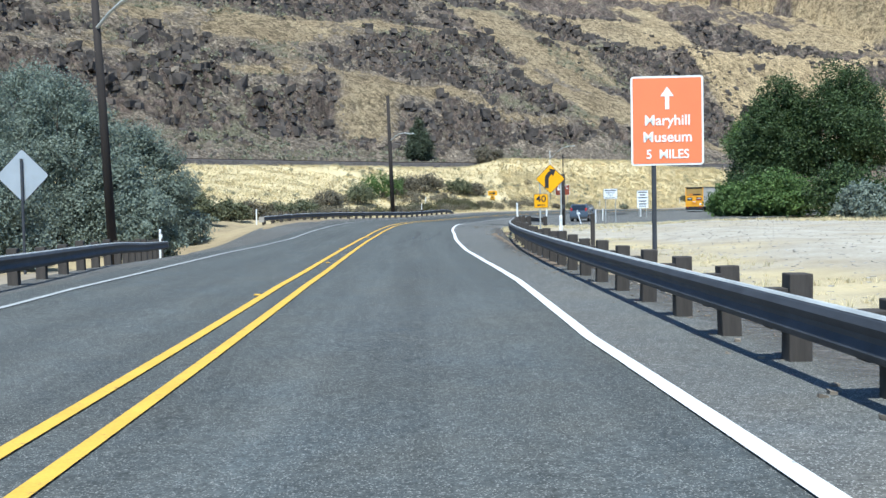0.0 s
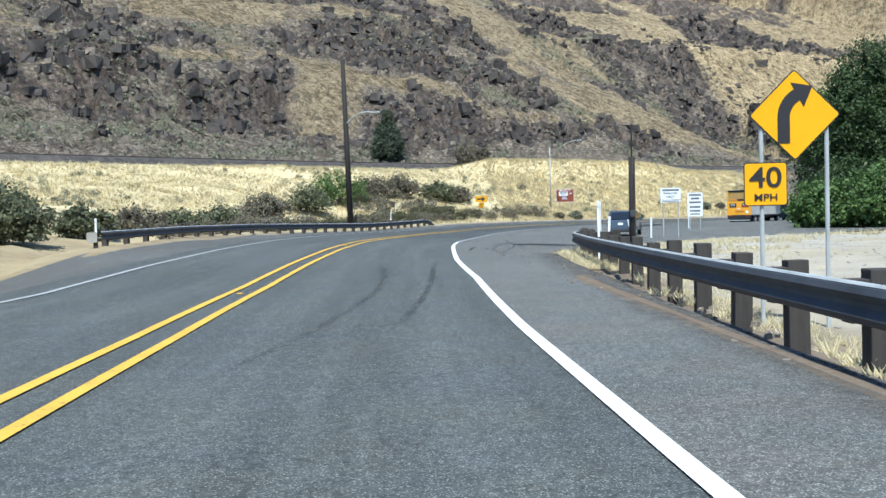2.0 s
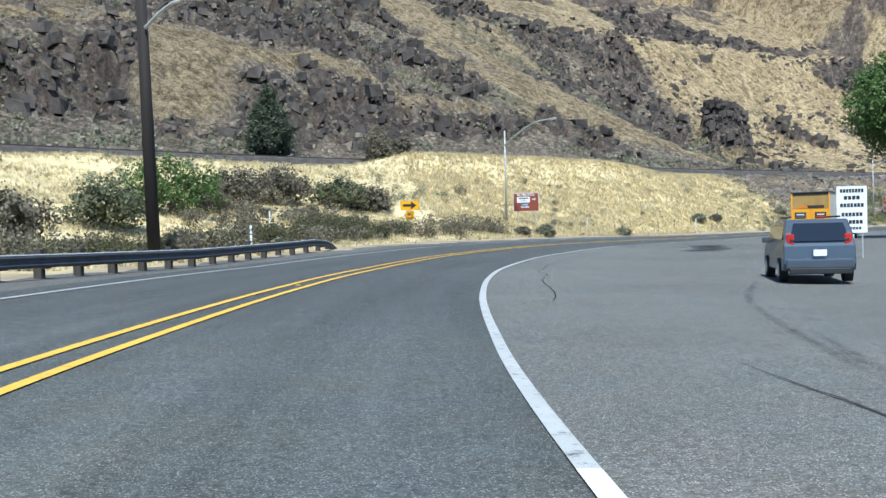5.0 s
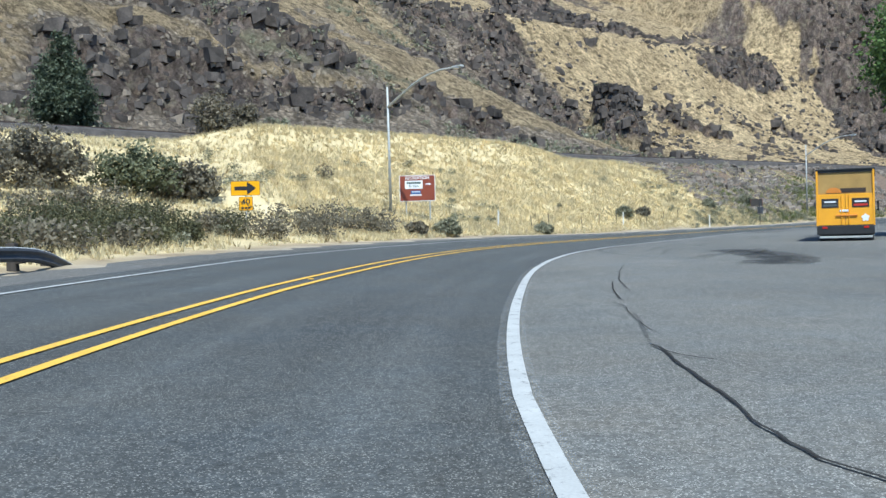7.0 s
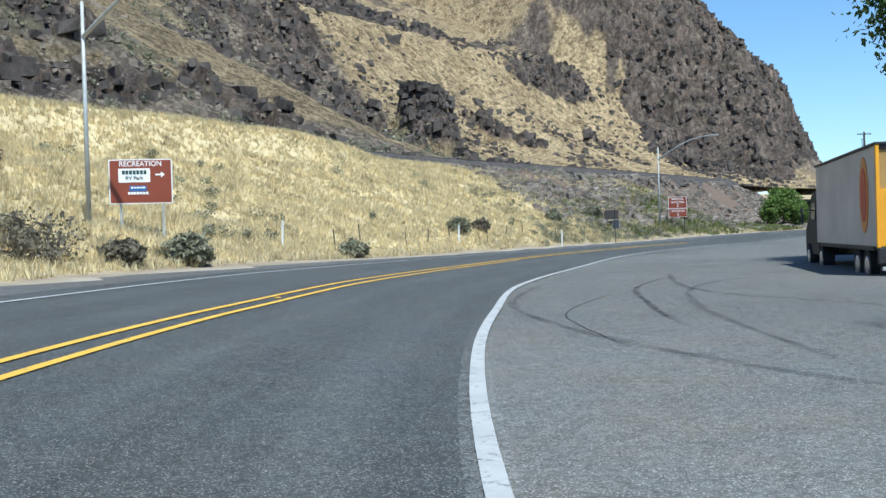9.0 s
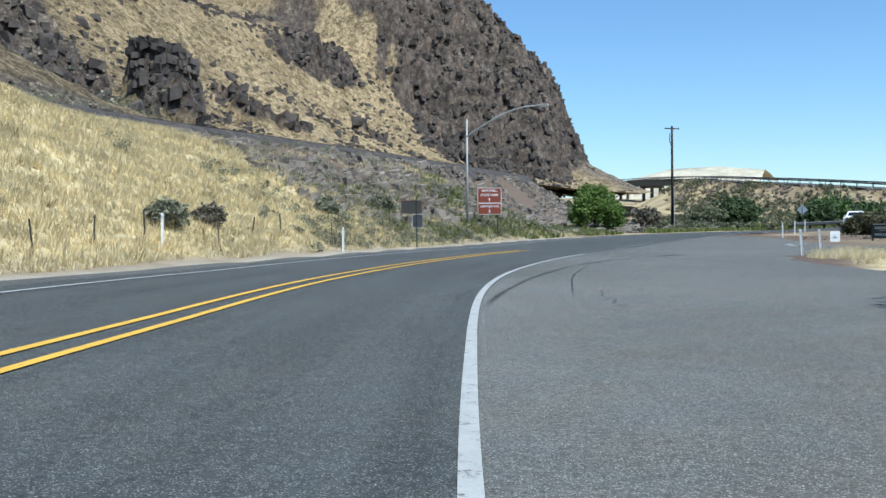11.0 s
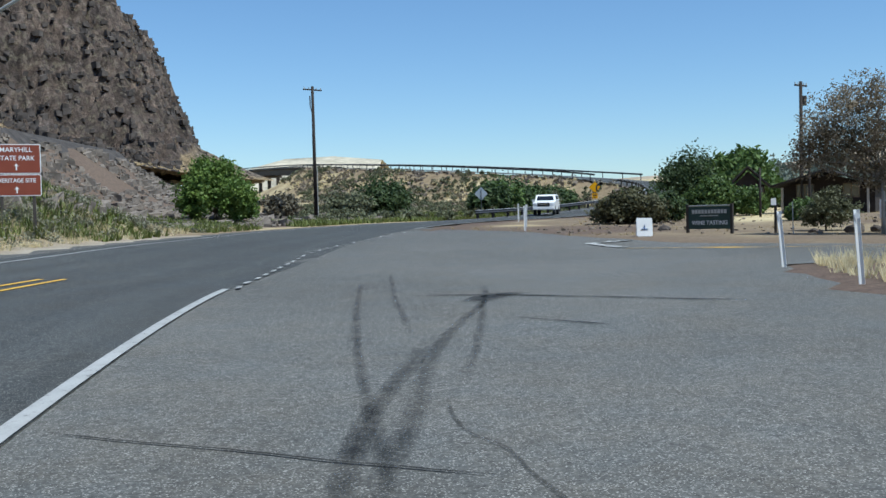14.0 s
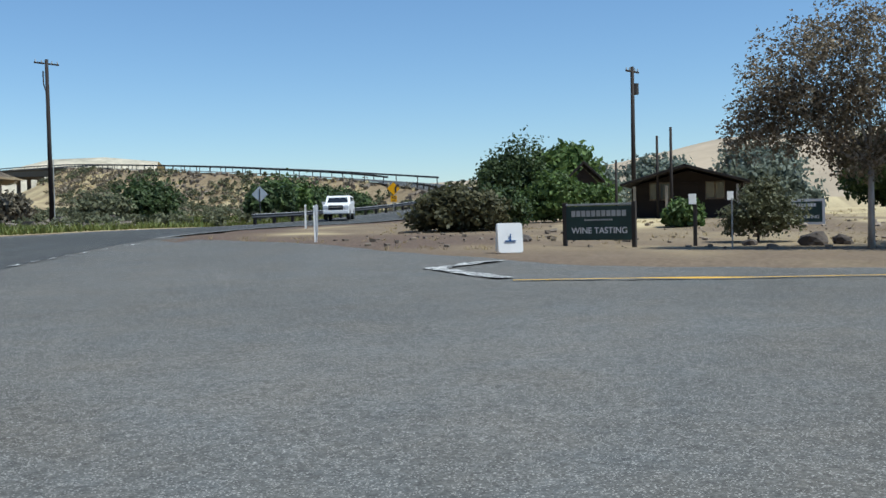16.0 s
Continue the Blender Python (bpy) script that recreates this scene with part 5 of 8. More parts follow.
z, cover, side, ri, d, dk, beyond = ground_height(P)
m = (side > 6) & (beyond < -6) & (ri > S(x=120)) & (fbm(P[:, 0] / 12, P[:, 1] / 12, 98) + 0.3 * (fbm(P[:, 0] / 3, P[:, 1] / 3, 90) - 0.5) > 0.50)
P = np.column_stack([P, z])[m][:1700]
sz = rng.uniform(0.25, 0.9, len(P))
q, f = cards(P + np.array((0, 0, 0.5)), np.column_stack([sz, sz, sz * 0.8]), 0.2, 50)
P = np.column_stack([rng.uniform(150, 335, 22000), rng.uniform(206, 380, 22000)])
z, cover, side, ri, d, dk, beyond = ground_height(P)
m = (side > 6) & (beyond < -6) & (ri > S(x=165)) & (d < 40) & (fbm(P[:, 0] / 5, P[:, 1] / 5, 17) > 0.50)
P = np.column_stack([P, z])[m][:3500]
q2, f2 = tufts(P, rng.uniform(0.3, 0.7, len(P)), 0.09, 6, 0.8)
P = P + rng.normal(0, 1.5, P.shape) * np.array((1, 1, 0))
P[:, 2] = ground_height(P[:, :2])[0]
sz = rng.uniform(0.3, 0.9, len(P))
q3, f3 = cards(P[::2] + np.array((0, 0, 0.3)), np.column_stack([sz, sz, sz * 0.7])[::2], 0.2, 30)
solid("slope_twigs", mesh_of("slope_twigs", q3, f3, "brush_dark"), "brown leafless brush on the overpass embankment", "shrubs", kind="stuff")
solid("embankment_straw", mesh_of("embankment_straw", q2, f2, "straw"), "dry grass tufts on the overpass embankment", "grass", kind="stuff")
solid("slope_brush", mesh_of("slope_brush", q, f, "leaf_dull"), "dark green brush on the overpass embankment", "shrubs", kind="stuff")

# ---- marks on the asphalt ----
def mark(name, pts, width, mat, label, strength=1.0, wob=0.0, lift=0.034):
    """A narrow ribbon along a line on the asphalt that fades at both ends."""
    c, t, n = spline(pts, 0.2 if wob else 0.4)
    k = len(c)
    if wob:
        c = c + n * ((fbm(np.arange(k) / 6.0, np.full(k, pts[0][0]), 7) - 0.5) * wob)[:, None]
    w = width * (0.6 + 0.8 * fbm(np.arange(k) / 4.0, np.full(k, pts[0][1]), 8)) / 2
    a, b = c - n * w[:, None], c + n * w[:, None]
    V2 = np.stack([a, c, b], 1).reshape(-1, 3)
    V2[:, 2] = lift - 0.043 + surf_z(V2)
    q = np.arange(k - 1) * 3
    me = mesh_of(name, V2, np.concatenate([np.stack([q, q + 3, q + 4, q + 1], 1), np.stack([q + 1, q + 4, q + 5, q + 2], 1)])[:, ::-1], mat)
    s = np.linspace(0, 1, k)
    f = strength * smooth01(s / 0.15) * smooth01((1 - s) / 0.15)
    e = 0.35 if mat != "crack" else 0.8
    al = np.stack([f * e, f, f * e], 1).ravel()
    paint(me, "fade", np.stack([al, al, al, np.ones_like(al)], 1))
    return solid(name, me, label, "road marking", kind="structure")


TYRE, CRACK = "dark curved tyre mark on the asphalt", "thin jagged dark crack in the asphalt"
mark("tyre_mark", [(40.9, 151.6), (41.89, 152.53), (43.09, 153.64), (44.02, 154.49), (45.19, 155.52), (46.52, 156.62), (48.44, 158.2), (51.7, 160.68), (54.5, 162.75), (57.0, 164.4), (60.2, 166.35), (62.9, 167.6), (65.4, 168.7)], 0.17, "tyre", TYRE, 0.75)
mark("tyre_mark", [(42.5, 154.6), (45.3, 156.9), (49, 159.4), (52, 161.4)], 0.08, "patchline", "pale scuff beside the edge line", 0.4)
mark("tyre_mark", [(58.8, 165.3), (56.67, 163.62), (52.36, 160.14), (49.7, 157.81), (47.57, 155.82), (46.17, 154.5), (45.24, 153.61), (44.86, 153.22)], 0.055, "tyre", "thin dark curved mark", 0.8)
mark("tyre_mark", [(72.6, 174.5), (71.2, 173.6), (65.5, 169.9), (62.7, 168.0), (61.0, 166.8), (59.6, 165.8), (58.0, 164.7)], 0.11, "tyre", "broad dark curved tyre mark", 0.5)
mark("tyre_mark", [(72.4, 171.7), (68.8, 169.9), (64.8, 168.3), (62.6, 167.3), (61.1, 166.5), (59.4, 165.7), (57.5, 164.6)], 0.14, "tyre", "broad dark curved tyre mark", 0.5)
mark("tyre_mark", [(75.4, 175.6), (73.7, 174.5), (68.5, 171.2), (64.3, 168.4)], 0.10, "tyre", "faint curved tyre mark", 0.4)
mark("tyre_mark", [(70.5, 170.7), (68.0, 169.5), (63.0, 167.1), (61.5, 166.5)], 0.10, "tyre", "faint tyre mark", 0.4)
# dark band across the asphalt, with a wider blot on it
mark("tyre_mark", [(69.3, 171.4), (69.6, 170.8), (69.8, 170.2), (69.85, 169.0), (69.8, 168.0), (69.75, 167.0), (69.8, 166.2)], 0.24, "dark_mark", "dark band across the asphalt", 1.0)
mark("oil_stain", [(68.5, 169.9), (69.4, 170.1), (70.2, 170.2), (70.8, 170.1)], 0.6, "dark_mark", "dark blot in the middle of the band", 1.0)
mark("tyre_mark", [(66.7, 168.5), (66.4, 167.6), (66.2, 166.9)], 0.14, "tyre", "short dark scrape", 0.8)
mark("tyre_mark", [(58.1, 162.0), (58.2, 161.2), (58.5, 160.0), (58.6, 158.8), (58.9, 157.0)], 0.16, "tyre", "thin dark line across the asphalt", 0.7)
mark("tyre_mark", [(22.0, 118.8), (22.8, 119.6), (24.2, 121.1), (26.5, 123.1)], 0.12, "tyre", "short curved tyre mark", 0.7)
mark("tyre_mark", [(22.5, 118.9), (23.2, 119.6), (24.7, 121.2), (27.0, 123.1)], 0.12, "tyre", "short curved tyre mark", 0.7)
mark("tyre_mark", [(24.2, 125.5), (25.4, 127.6), (26.9, 129.9), (29.9, 134.2), (33.1, 137.5), (35.7, 139.6)], 0.13, "tyre", "curved tyre mark on the pull-out", 0.6)
mark("tyre_mark", [(8.0, 73.0), (8.3, 73.9), (11.9, 84.6), (15.9, 93.1)], 0.2, "tyre", "broad tyre mark on the pull-out", 0.32)
mark("tyre_mark", [(66.5, 163.6), (63.8, 162.2), (60.6, 160.9), (56, 160.2), (50, 158.6)], 0.12, "tyre", "faint curved tyre mark", 0.2)
mark("tyre_mark", [(1.0, 32), (1.9, 38), (2.3, 44), (2.0, 52)], 0.16, "tyre", "dark tyre mark in the lane", 0.28)
mark("tyre_mark", [(2.6, 36), (3.1, 42), (3.35, 48), (3.6, 52.4)], 0.12, "tyre", "dark tyre mark in the lane", 0.45)
mark("tyre_mark", [(5.2, 52), (6.3, 60), (8.6, 70), (12.5, 79), (17, 88)], 0.22, "tyre", "broad faint tyre mark on the pull-out", 0.3)
mark("tyre_mark", [(5.3, 56), (6.0, 62), (7.3, 70), (10.5, 80)], 0.16, "tyre", "broad faint tyre mark on the pull-out", 0.3)
mark("tyre_mark", [(24, 119), (28, 124), (30, 132), (37, 142)], 0.2, "tyre", "curved tyre mark on the pull-out", 0.4)
mark("tyre_mark", [(23.6, 116), (22.4, 122), (24.4, 130), (30.5, 139)], 0.18, "tyre", "curved tyre mark on the pull-out", 0.4)
mark("tyre_mark", [(22.5, 121), (26.5, 128), (31.5, 134), (38.5, 138.5)], 0.15, "tyre", "curved tyre mark on the pull-out", 0.4)


def blot(lobes, label):
    """A dark patch with a ragged outline, made of overlapping lobes (x, y, half length, half width, turn)."""
    Vv, Ff, al = [], [], []
    for x, y, a, b, turn in lobes:
        n, base = 26, len(Vv)
        c, sn = math.cos(radians(turn)), math.sin(radians(turn))
        Vv.append((x, y))
        al.append(1.0)
        for ring, f in ((0.8, 1.0), (1.0, 0.0)):
            for k in range(n):
                q = 2 * math.pi * k / n
                r = ring * (1 + 0.35 * (float(fbm(np.array([math.cos(q) * 1.6 + x]), np.array([math.sin(q) * 1.6 + y]), 21)[0]) - 0.5) * 2)
                px, py = a * r * math.cos(q), b * r * math.sin(q)
                Vv.append((x + c * px - sn * py, y + sn * px + c * py))
                al.append(f)
        for k in range(n):
            k2 = (k + 1) % n
            Ff.append((base, base + 1 + k, base + 1 + k2))
            Ff.append((base + 1 + k, base + 1 + n + k, base + 1 + n + k2, base + 1 + k2))
    P = np.array(Vv)
    P = np.column_stack([P, surf_z(P) - 0.011 + 0.0006 * np.repeat(np.arange(len(lobes)), 53)])
    me = mesh_of("oil_stain", P, Ff, "blot")
    al = np.array(al)
    paint(me, "fade", np.stack([al, al, al, np.ones_like(al)], 1))
    return solid("oil_stain", me, label, "road marking", kind="structure")


blot([(8.5, 66.1, 1.6, 1.35, 8), (6.95, 66.75, 0.75, 0.28, -20), (9.9, 67.0, 0.9, 0.12, 30), (7.4, 69.2, 0.5, 0.1, 10)], "wide dark patch on the pull-out")
mark("oil_stain", [(22.3, 115), (24.6, 117.6), (26.0, 121), (27.2, 125.5)], 1.9, "dark_mark", "long wide dark patch on the pull-out", 1.0)
mark("tyre_mark", [(5.3, 62.6), (5.21, 61.99), (4.99, 60.13), (4.86, 58.8), (4.8, 58.0)], 0.12, "tyre", "dark scrape beside the edge line", 1.0)
mark("pale_scuff", [(5.4, 63.2), (5.05, 62.2), (4.84, 61.38), (4.66, 60.42), (4.6, 60.0)], 0.07, "patchline", "pale scuff beside the edge line", 1.0)
for pts, wd, st in (([(19.6, 117.5), (17.3, 112.9), (15.5, 108.9), (14.5, 106.4)], 0.02, 0.9), ([(11.66, 100.48), (11.92, 100.65), (11.81, 100.2), (11.55, 99.45), (11.41, 98.88), (11.18, 98.16), (11.07, 97.84), (10.89, 97.34), (10.76, 97.02), (10.71, 96.7), (10.65, 96.53), (10.62, 96.3), (10.56, 96.12), (10.59, 95.95), (10.6, 95.4), (10.2, 93.4)], 0.03, 1.0), ([(11.92, 100.65), (11.78, 99.74), (11.86, 99.51), (11.91, 99.2)], 0.022, 0.9), ([(13.57, 105.31), (13.49, 104.67), (12.99, 103.29), (12.41, 101.56), (12.31, 100.94)], 0.02, 0.6), ([(15.66, 109.66), (14.33, 106.66), (13.65, 104.92)], 0.025, 0.9), ([(13.2, 103.63), (12.54, 102.07), (12.15, 101.1), (11.82, 100.4)], 0.05, 0.25),
                    ([(12.6, 105.0), (12.9, 104.85), (13.3, 104.5), (13.6, 104.3)], 0.018, 0.7), ([(47.75, 155.01), (46.8, 154.27), (46.16, 153.65), (45.69, 153.32), (45.44, 152.95), (45.04, 152.49)], 0.02, 0.6), ([(45.2, 152.75), (44.88, 152.23), (44.34, 151.86), (44.25, 151.65), (44.08, 151.39), (43.9, 151.0)], 0.022, 0.7),
                    ([(42.65, 152.68), (42.69, 152.49), (42.86, 152.26), (42.96, 152.08), (42.91, 151.92), (43.04, 151.65), (43.16, 151.47)], 0.016, 1.0), ([(43.17, 151.34), (43.22, 151.06), (43.3, 150.5)], 0.016, 1.0), ([(45.0, 156.3), (44.3, 155.6), (43.4, 154.8), (42.5, 153.9)], 0.014, 0.35), ([(22.2, 123.8), (24.4, 128.6), (28.4, 133)], 0.025, 0.6), ([(59.6, 168.2), (59.6, 167.7), (59.7, 166.8), (59.7, 166.2), (59.75, 165.6), (59.8, 165.1)], 0.022, 1.0), ([(61.5, 166.5), (60.6, 165.9), (60.3, 165.5), (59.9, 165.2), (59.0, 164.4)], 0.02, 0.4), ([(45.2, 156.5), (43.3, 154.8), (42.4, 153.8)], 0.014, 0.6), ([(7.8, 76.2), (7.3, 70.7), (7.1, 66.1), (6.7, 62.6), (6.5, 60.4)], 0.03, 0.8),
                    ([(8.0, 84), (8.9, 87.4), (9.6, 91.4), (10.3, 94.4)], 0.025, 0.8), ([(7.3, 66.2), (7.1, 64.48), (6.96, 62.58), (6.82, 60.94)], 0.025, 1.0), ([(6.96, 62.58), (7.11, 61.46), (7.6, 61.0), (8.4, 60.6)], 0.02, 0.9), ([(71.6, 168.4), (73.5, 167.4), (75.0, 165.8)], 0.012, 0.4)):
    mark("asphalt_crack", pts, wd, "crack", CRACK, st, 0.10)
for k, o in ((S(y=20), 0.0), (S(y=42), 0.0), (S(y=64), 0.0), (S(y=90), 0.0), (S(y=112), 0.0), (S(y=134), 0.0), (S(y=10), 0.35), (S(y=30), 0.33)):
    p = RC[k] + RN[k] * o
    solid("road_reflector", bpy.data.meshes.new("road_reflector"), "small yellow raised road reflector", "reflector", "centre line reflectors", m=pose(p[0], p[1], float(surf_z(p[None])[0]) + 0.008))
    ob = scene.collection.objects[-1]
    b = box((0.10, 0.10, 0.02), bevel=0.008)
    b.to_mesh(ob.data)
    b.free()
    ob.data.materials.append(M["yellow_line"])

# ---- guardrails ----
BEAM = [(-0.035, -0.145), (0.0, -0.155), (0.045, -0.13), (0.075, -0.085), (0.03, -0.02), (0.03, 0.02), (0.075, 0.085), (0.045, 0.13), (0.0, 0.155), (-0.035, 0.15)]


def guardrail(name, pts, toward, label, posts="wood_post", spacing=1.9, top=0.74, on_ground=True, group="guardrails"):
    """A steel W-beam on posts. toward: +1 if the traffic runs to the left of the line, -1 if to the right."""
    c, t, n = spline(pts, 0.475)
    if on_ground:
        c[:, 2] += surf_z(c) * smooth01((c[:, 1] - 40) / 10)
    n = n * toward
    root = thing(name, pose(0, 0, 0), label, "guardrail", group)
    for sign, mat in ((1, "galv"),):
        Vb, Fb = [], []
        m = len(BEAM)
        for p, w in zip(c, n):
            for thick in (0.0, 0.012):
                for o, h in BEAM:
                    Vb.append(p + w * (o - thick) + np.array((0, 0, top - 0.155 + h)))
        for i in range(len(c) - 1):
            for sidx, flip in ((0, False), (m, True)):
                for q in range(m - 1):
                    a, b = (2 * i) * m + sidx + q, (2 * i + 2) * m + sidx + q
                    f = (a, b, b + 1, a + 1)
                    Fb.append(f if flip == (toward > 0) else f[::-1])
            for q in (0, m - 1):
                a, b = 2 * i * m + q, (2 * i + 2) * m + q
                Fb.append((a, b, b + m, a + m))
        part("beam", mesh_of("beam", np.array(Vb), Fb, mat), None, root, "weathered steel W-beam")
    # pale strip along the top: sun glare put in as a lighter steel
    lip = np.stack([c + n * o + np.array((0, 0, top + h)) for o, h in ((-0.045, -0.004), (-0.02, 0.008), (0.012, 0.006), (0.03, -0.012))], 1).reshape(-1, 3)
    q = (np.arange(len(c) - 1)[:, None] * 4 + np.arange(3)[None]).ravel()
    lip_faces = np.stack([q, q + 1, q + 5, q + 4], 1)
    part("top_edge", mesh_of("top_edge", lip, lip_faces if toward < 0 else lip_faces[:, ::-1], "galv_pale"), None, root, "pale strip for the sun glare on the beam top")
    step = int(round(spacing / 0.475))
    shared = bpy.data.meshes.new("post")
    b = box((0.20, 0.20, 1.65), (0, 0, top - 0.73), bevel=0.012) if posts == "wood_post" else box((0.10, 0.14, 1.05), (0, 0, 0.17), bevel=0.004)
    b.to_mesh(shared)
    b.free()
    shared.materials.append(M[posts])
    block = bpy.data.meshes.new("block")
    b = box((0.15, 0.20, 0.34), (0, 0, 0), bevel=0.008)
    b.to_mesh(block)
    b.free()
    block.materials.append(M[posts])
    for i in range(2, len(c) - 1, step):
        a = math.degrees(math.atan2(n[i][1], n[i][0]))
        p = c[i] - n[i] * 0.28
        o = part("post", shared, None, root)
        o.matrix_local = pose(p[0], p[1], p[2] + rng.uniform(-0.04, 0.05), rng.uniform(-1.5, 1.5), rng.uniform(-1.5, 1.5), a)
        p = c[i] - n[i] * 0.10
        o = part("block", block, None, root)
        o.matrix_local = pose(p[0], p[1], p[2] + top - 0.16, 0, 0, a)
    return root


guardrail("guardrail", [(6.0, -14), (5.92, 0), (5.8, 8), (5.75, 15), (5.82, 22), (6.0, 30), (6.35, 38), (6.95, 46), (7.6, 53), (8.3, 58.5), (9.2, 61.2), (10.6, 62.6)], 1, "weathered steel W-beam guardrail on dark timber posts", top=0.60)
guardrail("guardrail", [(-4.6, -14), (-4.6, 4), (-4.7, 12.4), (-5.9, 22.7, -0.1), (-7.0, 29.2, -0.3), (-9.1, 40.7, -0.6), (-10.5, 45, -0.8)], -1, "weathered steel guardrail flaring away at a turnout", top=0.62)
guardrail("guardrail", [(-8.4, 63), (-7.1, 71), (-5.3, 80.5), (-2.9, 89), (-0.1, 99), (2.1, 106.9), (3.35, 111.2), (4.4, 114.4), (5.0, 116.4, -0.15), (5.5, 118.4, -0.6)], -1, "long weathered guardrail along the outer side of the bend", top=0.56)
i0 = S(x=136)
guardrail("guardrail", [tuple(RC[i] + RN[i] * 4.9) for i in range(i0, S(x=232), 6)], -1, "pale guardrail along the climbing road", "wood_post", 2.85, on_ground=False)
for o, tw in ((5.0, -1), (-5.0, 1)):
    guardrail("bridge_railing", [tuple(RC[i] + RN[i] * o + np.array((0, 0, 0.25))) for i in range(S(x=234), END, 8)], tw, "grey steel railing along the overpass road", "galv", 5.7, 0.95, on_ground=False, group="overpass railings")
# end shoe of the long rail
b = slab(rounded(0.36, 0.36, 0.05, 3), 0.03)
shoe = thing("rail_end_shoe", pose(-8.3, 61.6, 0.75, 0, 0, 6), "grey sheet-metal end shoe of the guardrail", "guardrail end")
part("plate", b, "concrete", shoe)
part("stub", box((0.14, 0.14, 0.8), (0.1, 0.12, -0.25), bevel=0.01), "wood_post", shoe)


# ---- marker posts ----
def delineator():
    root = thing("delineator_post", pose(0, 0, 0), "slender white plastic roadside marker post", "marker post", "roadside marker posts")
    b = bmesh.new()
    a = [(-0.05, 0), (-0.02, 0.02), (0.02, 0.02), (0.05, 0), (0.045, -0.012), (0, 0.006), (-0.045, -0.012)]
    lo = [b.verts.new((x, y, -0.75)) for x, y in a]
    hi = [b.verts.new((x, y, 1.18)) for x, y in a]
    for i in range(len(a)):
        b.faces.new((lo[i], lo[(i + 1) % 7], hi[(i + 1) % 7], hi[i]))
    b.faces.new(hi)
    bmesh.ops.recalc_face_normals(b, faces=b.faces)
    part("blade", b, "white_plastic", root)
    part("reflector", box((0.07, 0.006, 0.09), (0, -0.018, 1.08)), "lamp_clear", root, "small pale reflector")
    return root


first = delineator()
POSTS = [(7.2, 27, 0, 0), (7.7, 51, 2, 0), (10.9, 66, -3, 2), (15.8, 83.5, 8, -14), (17.6, 86.7, 2, 0), (19.5, 94.6, 0, 2), (26.2, 109.5, 0, 0), (-8.6, 37.5, 0, 1), (-10.2, 43.8, 2, 2), (-9.3, 65.5, 0, 0),
         (1.6, 110.8, 0, 0), (1.9, 127, 1, 1), (29.2, 157.2, 0, 2), (45.5, 172.6, 0, 0), (57.9, 180.0, 0, 0), (100.9, 183.75, 0, -1), (106.9, 186.4, 0, 1), (72.9, 165.3, 1, -4), (78.3, 167.5, 2, -5), (117, 191.5, 0, 0)]
for k, (x, y, rx, ry) in enumerate(POSTS):
    m = pose(x, y, height_at(x, y) + 0.34 * (x < 9 and 0 < y < 54), rx, ry, -20 - 30 * (x > 20) - 20 * (x > 60))
    if k == 0:
        first.matrix_world = m
    else:
        copy_thing(first, m)
stub = thing("marker_stub", pose(7.5, 22.2, -0.15), "short square brown timber marker post", "post")
part("post", box((0.11, 0.11, 1.75), (0, 0, 0.35), bevel=0.01), "wood_post", stub)
for k in range(9):
    i = S(y=156) + k * 4
    p = RC[i] + RN[i] * (8.3 + 0.5 * math.sin(k * 2.1))
    st = thing("fence_stake", pose(p[0], p[1], height_at(p[0], p[1]), rng.uniform(-6, 6), rng.uniform(-7, 7), 30 * k), "thin weathered wooden fence stake", "stake", "fence stakes")
    part("stake", box((0.045, 0.045, 1.15), (0, 0, 0.35), bevel=0.006), "wood_post", st)


# ---- road signs (plates face -y) ----
def plate(root, w, h, at, face, border=None, margin=0.03, edge=0.022, r=0.05, turn=0.0, name="panel", back="sign_back"):
    """A sheet sign: the board with a painted border and field, each a thin layer in front of the other."""
    m = Matrix.Translation(at) @ pose(0, 0, 0, 0, turn, 0)
    b = slab(rounded(w, h, r), 0.006)
    b.transform(m)
    p = part(name, b, border or face, root)
    if border:
        b = slab(rounded(w - 2 * margin, h - 2 * margin, max(r - margin, 0.01)), 0.004)
        b.transform(Matrix.Translation((0, -0.007, 0)) @ m)
        part("field", b, face, p)
    b = slab(rounded(w * 0.97, h * 0.97, r), 0.003)
    b.transform(Matrix.Translation((0, 0.006, 0)) @ m)
    part("back", b, back, p)
    return p


def steel_post(root, x, z0, z1, y=0.045, r=0.035, mat="galv_pale"):
    return part("post", rod((x, y, z0), (x, y, z1), r, seg=8), mat, root)


def bars(root, rows, mat, y=-0.014, name="lettering"):
    """Lines of writing that cannot be read, as rows of short bars: (x, z, width, height, pieces)."""
    for x, z, w, h, n in rows:
        b = bmesh.new()
        g = w / (n * 4 + n - 1 + 1e-9)
        for i in range(n):
            box((g * 4, 0.004, h), (x - w / 2 + g * (2 + 5 * i), y, z), bm=b)
        part(name, b, mat, root)


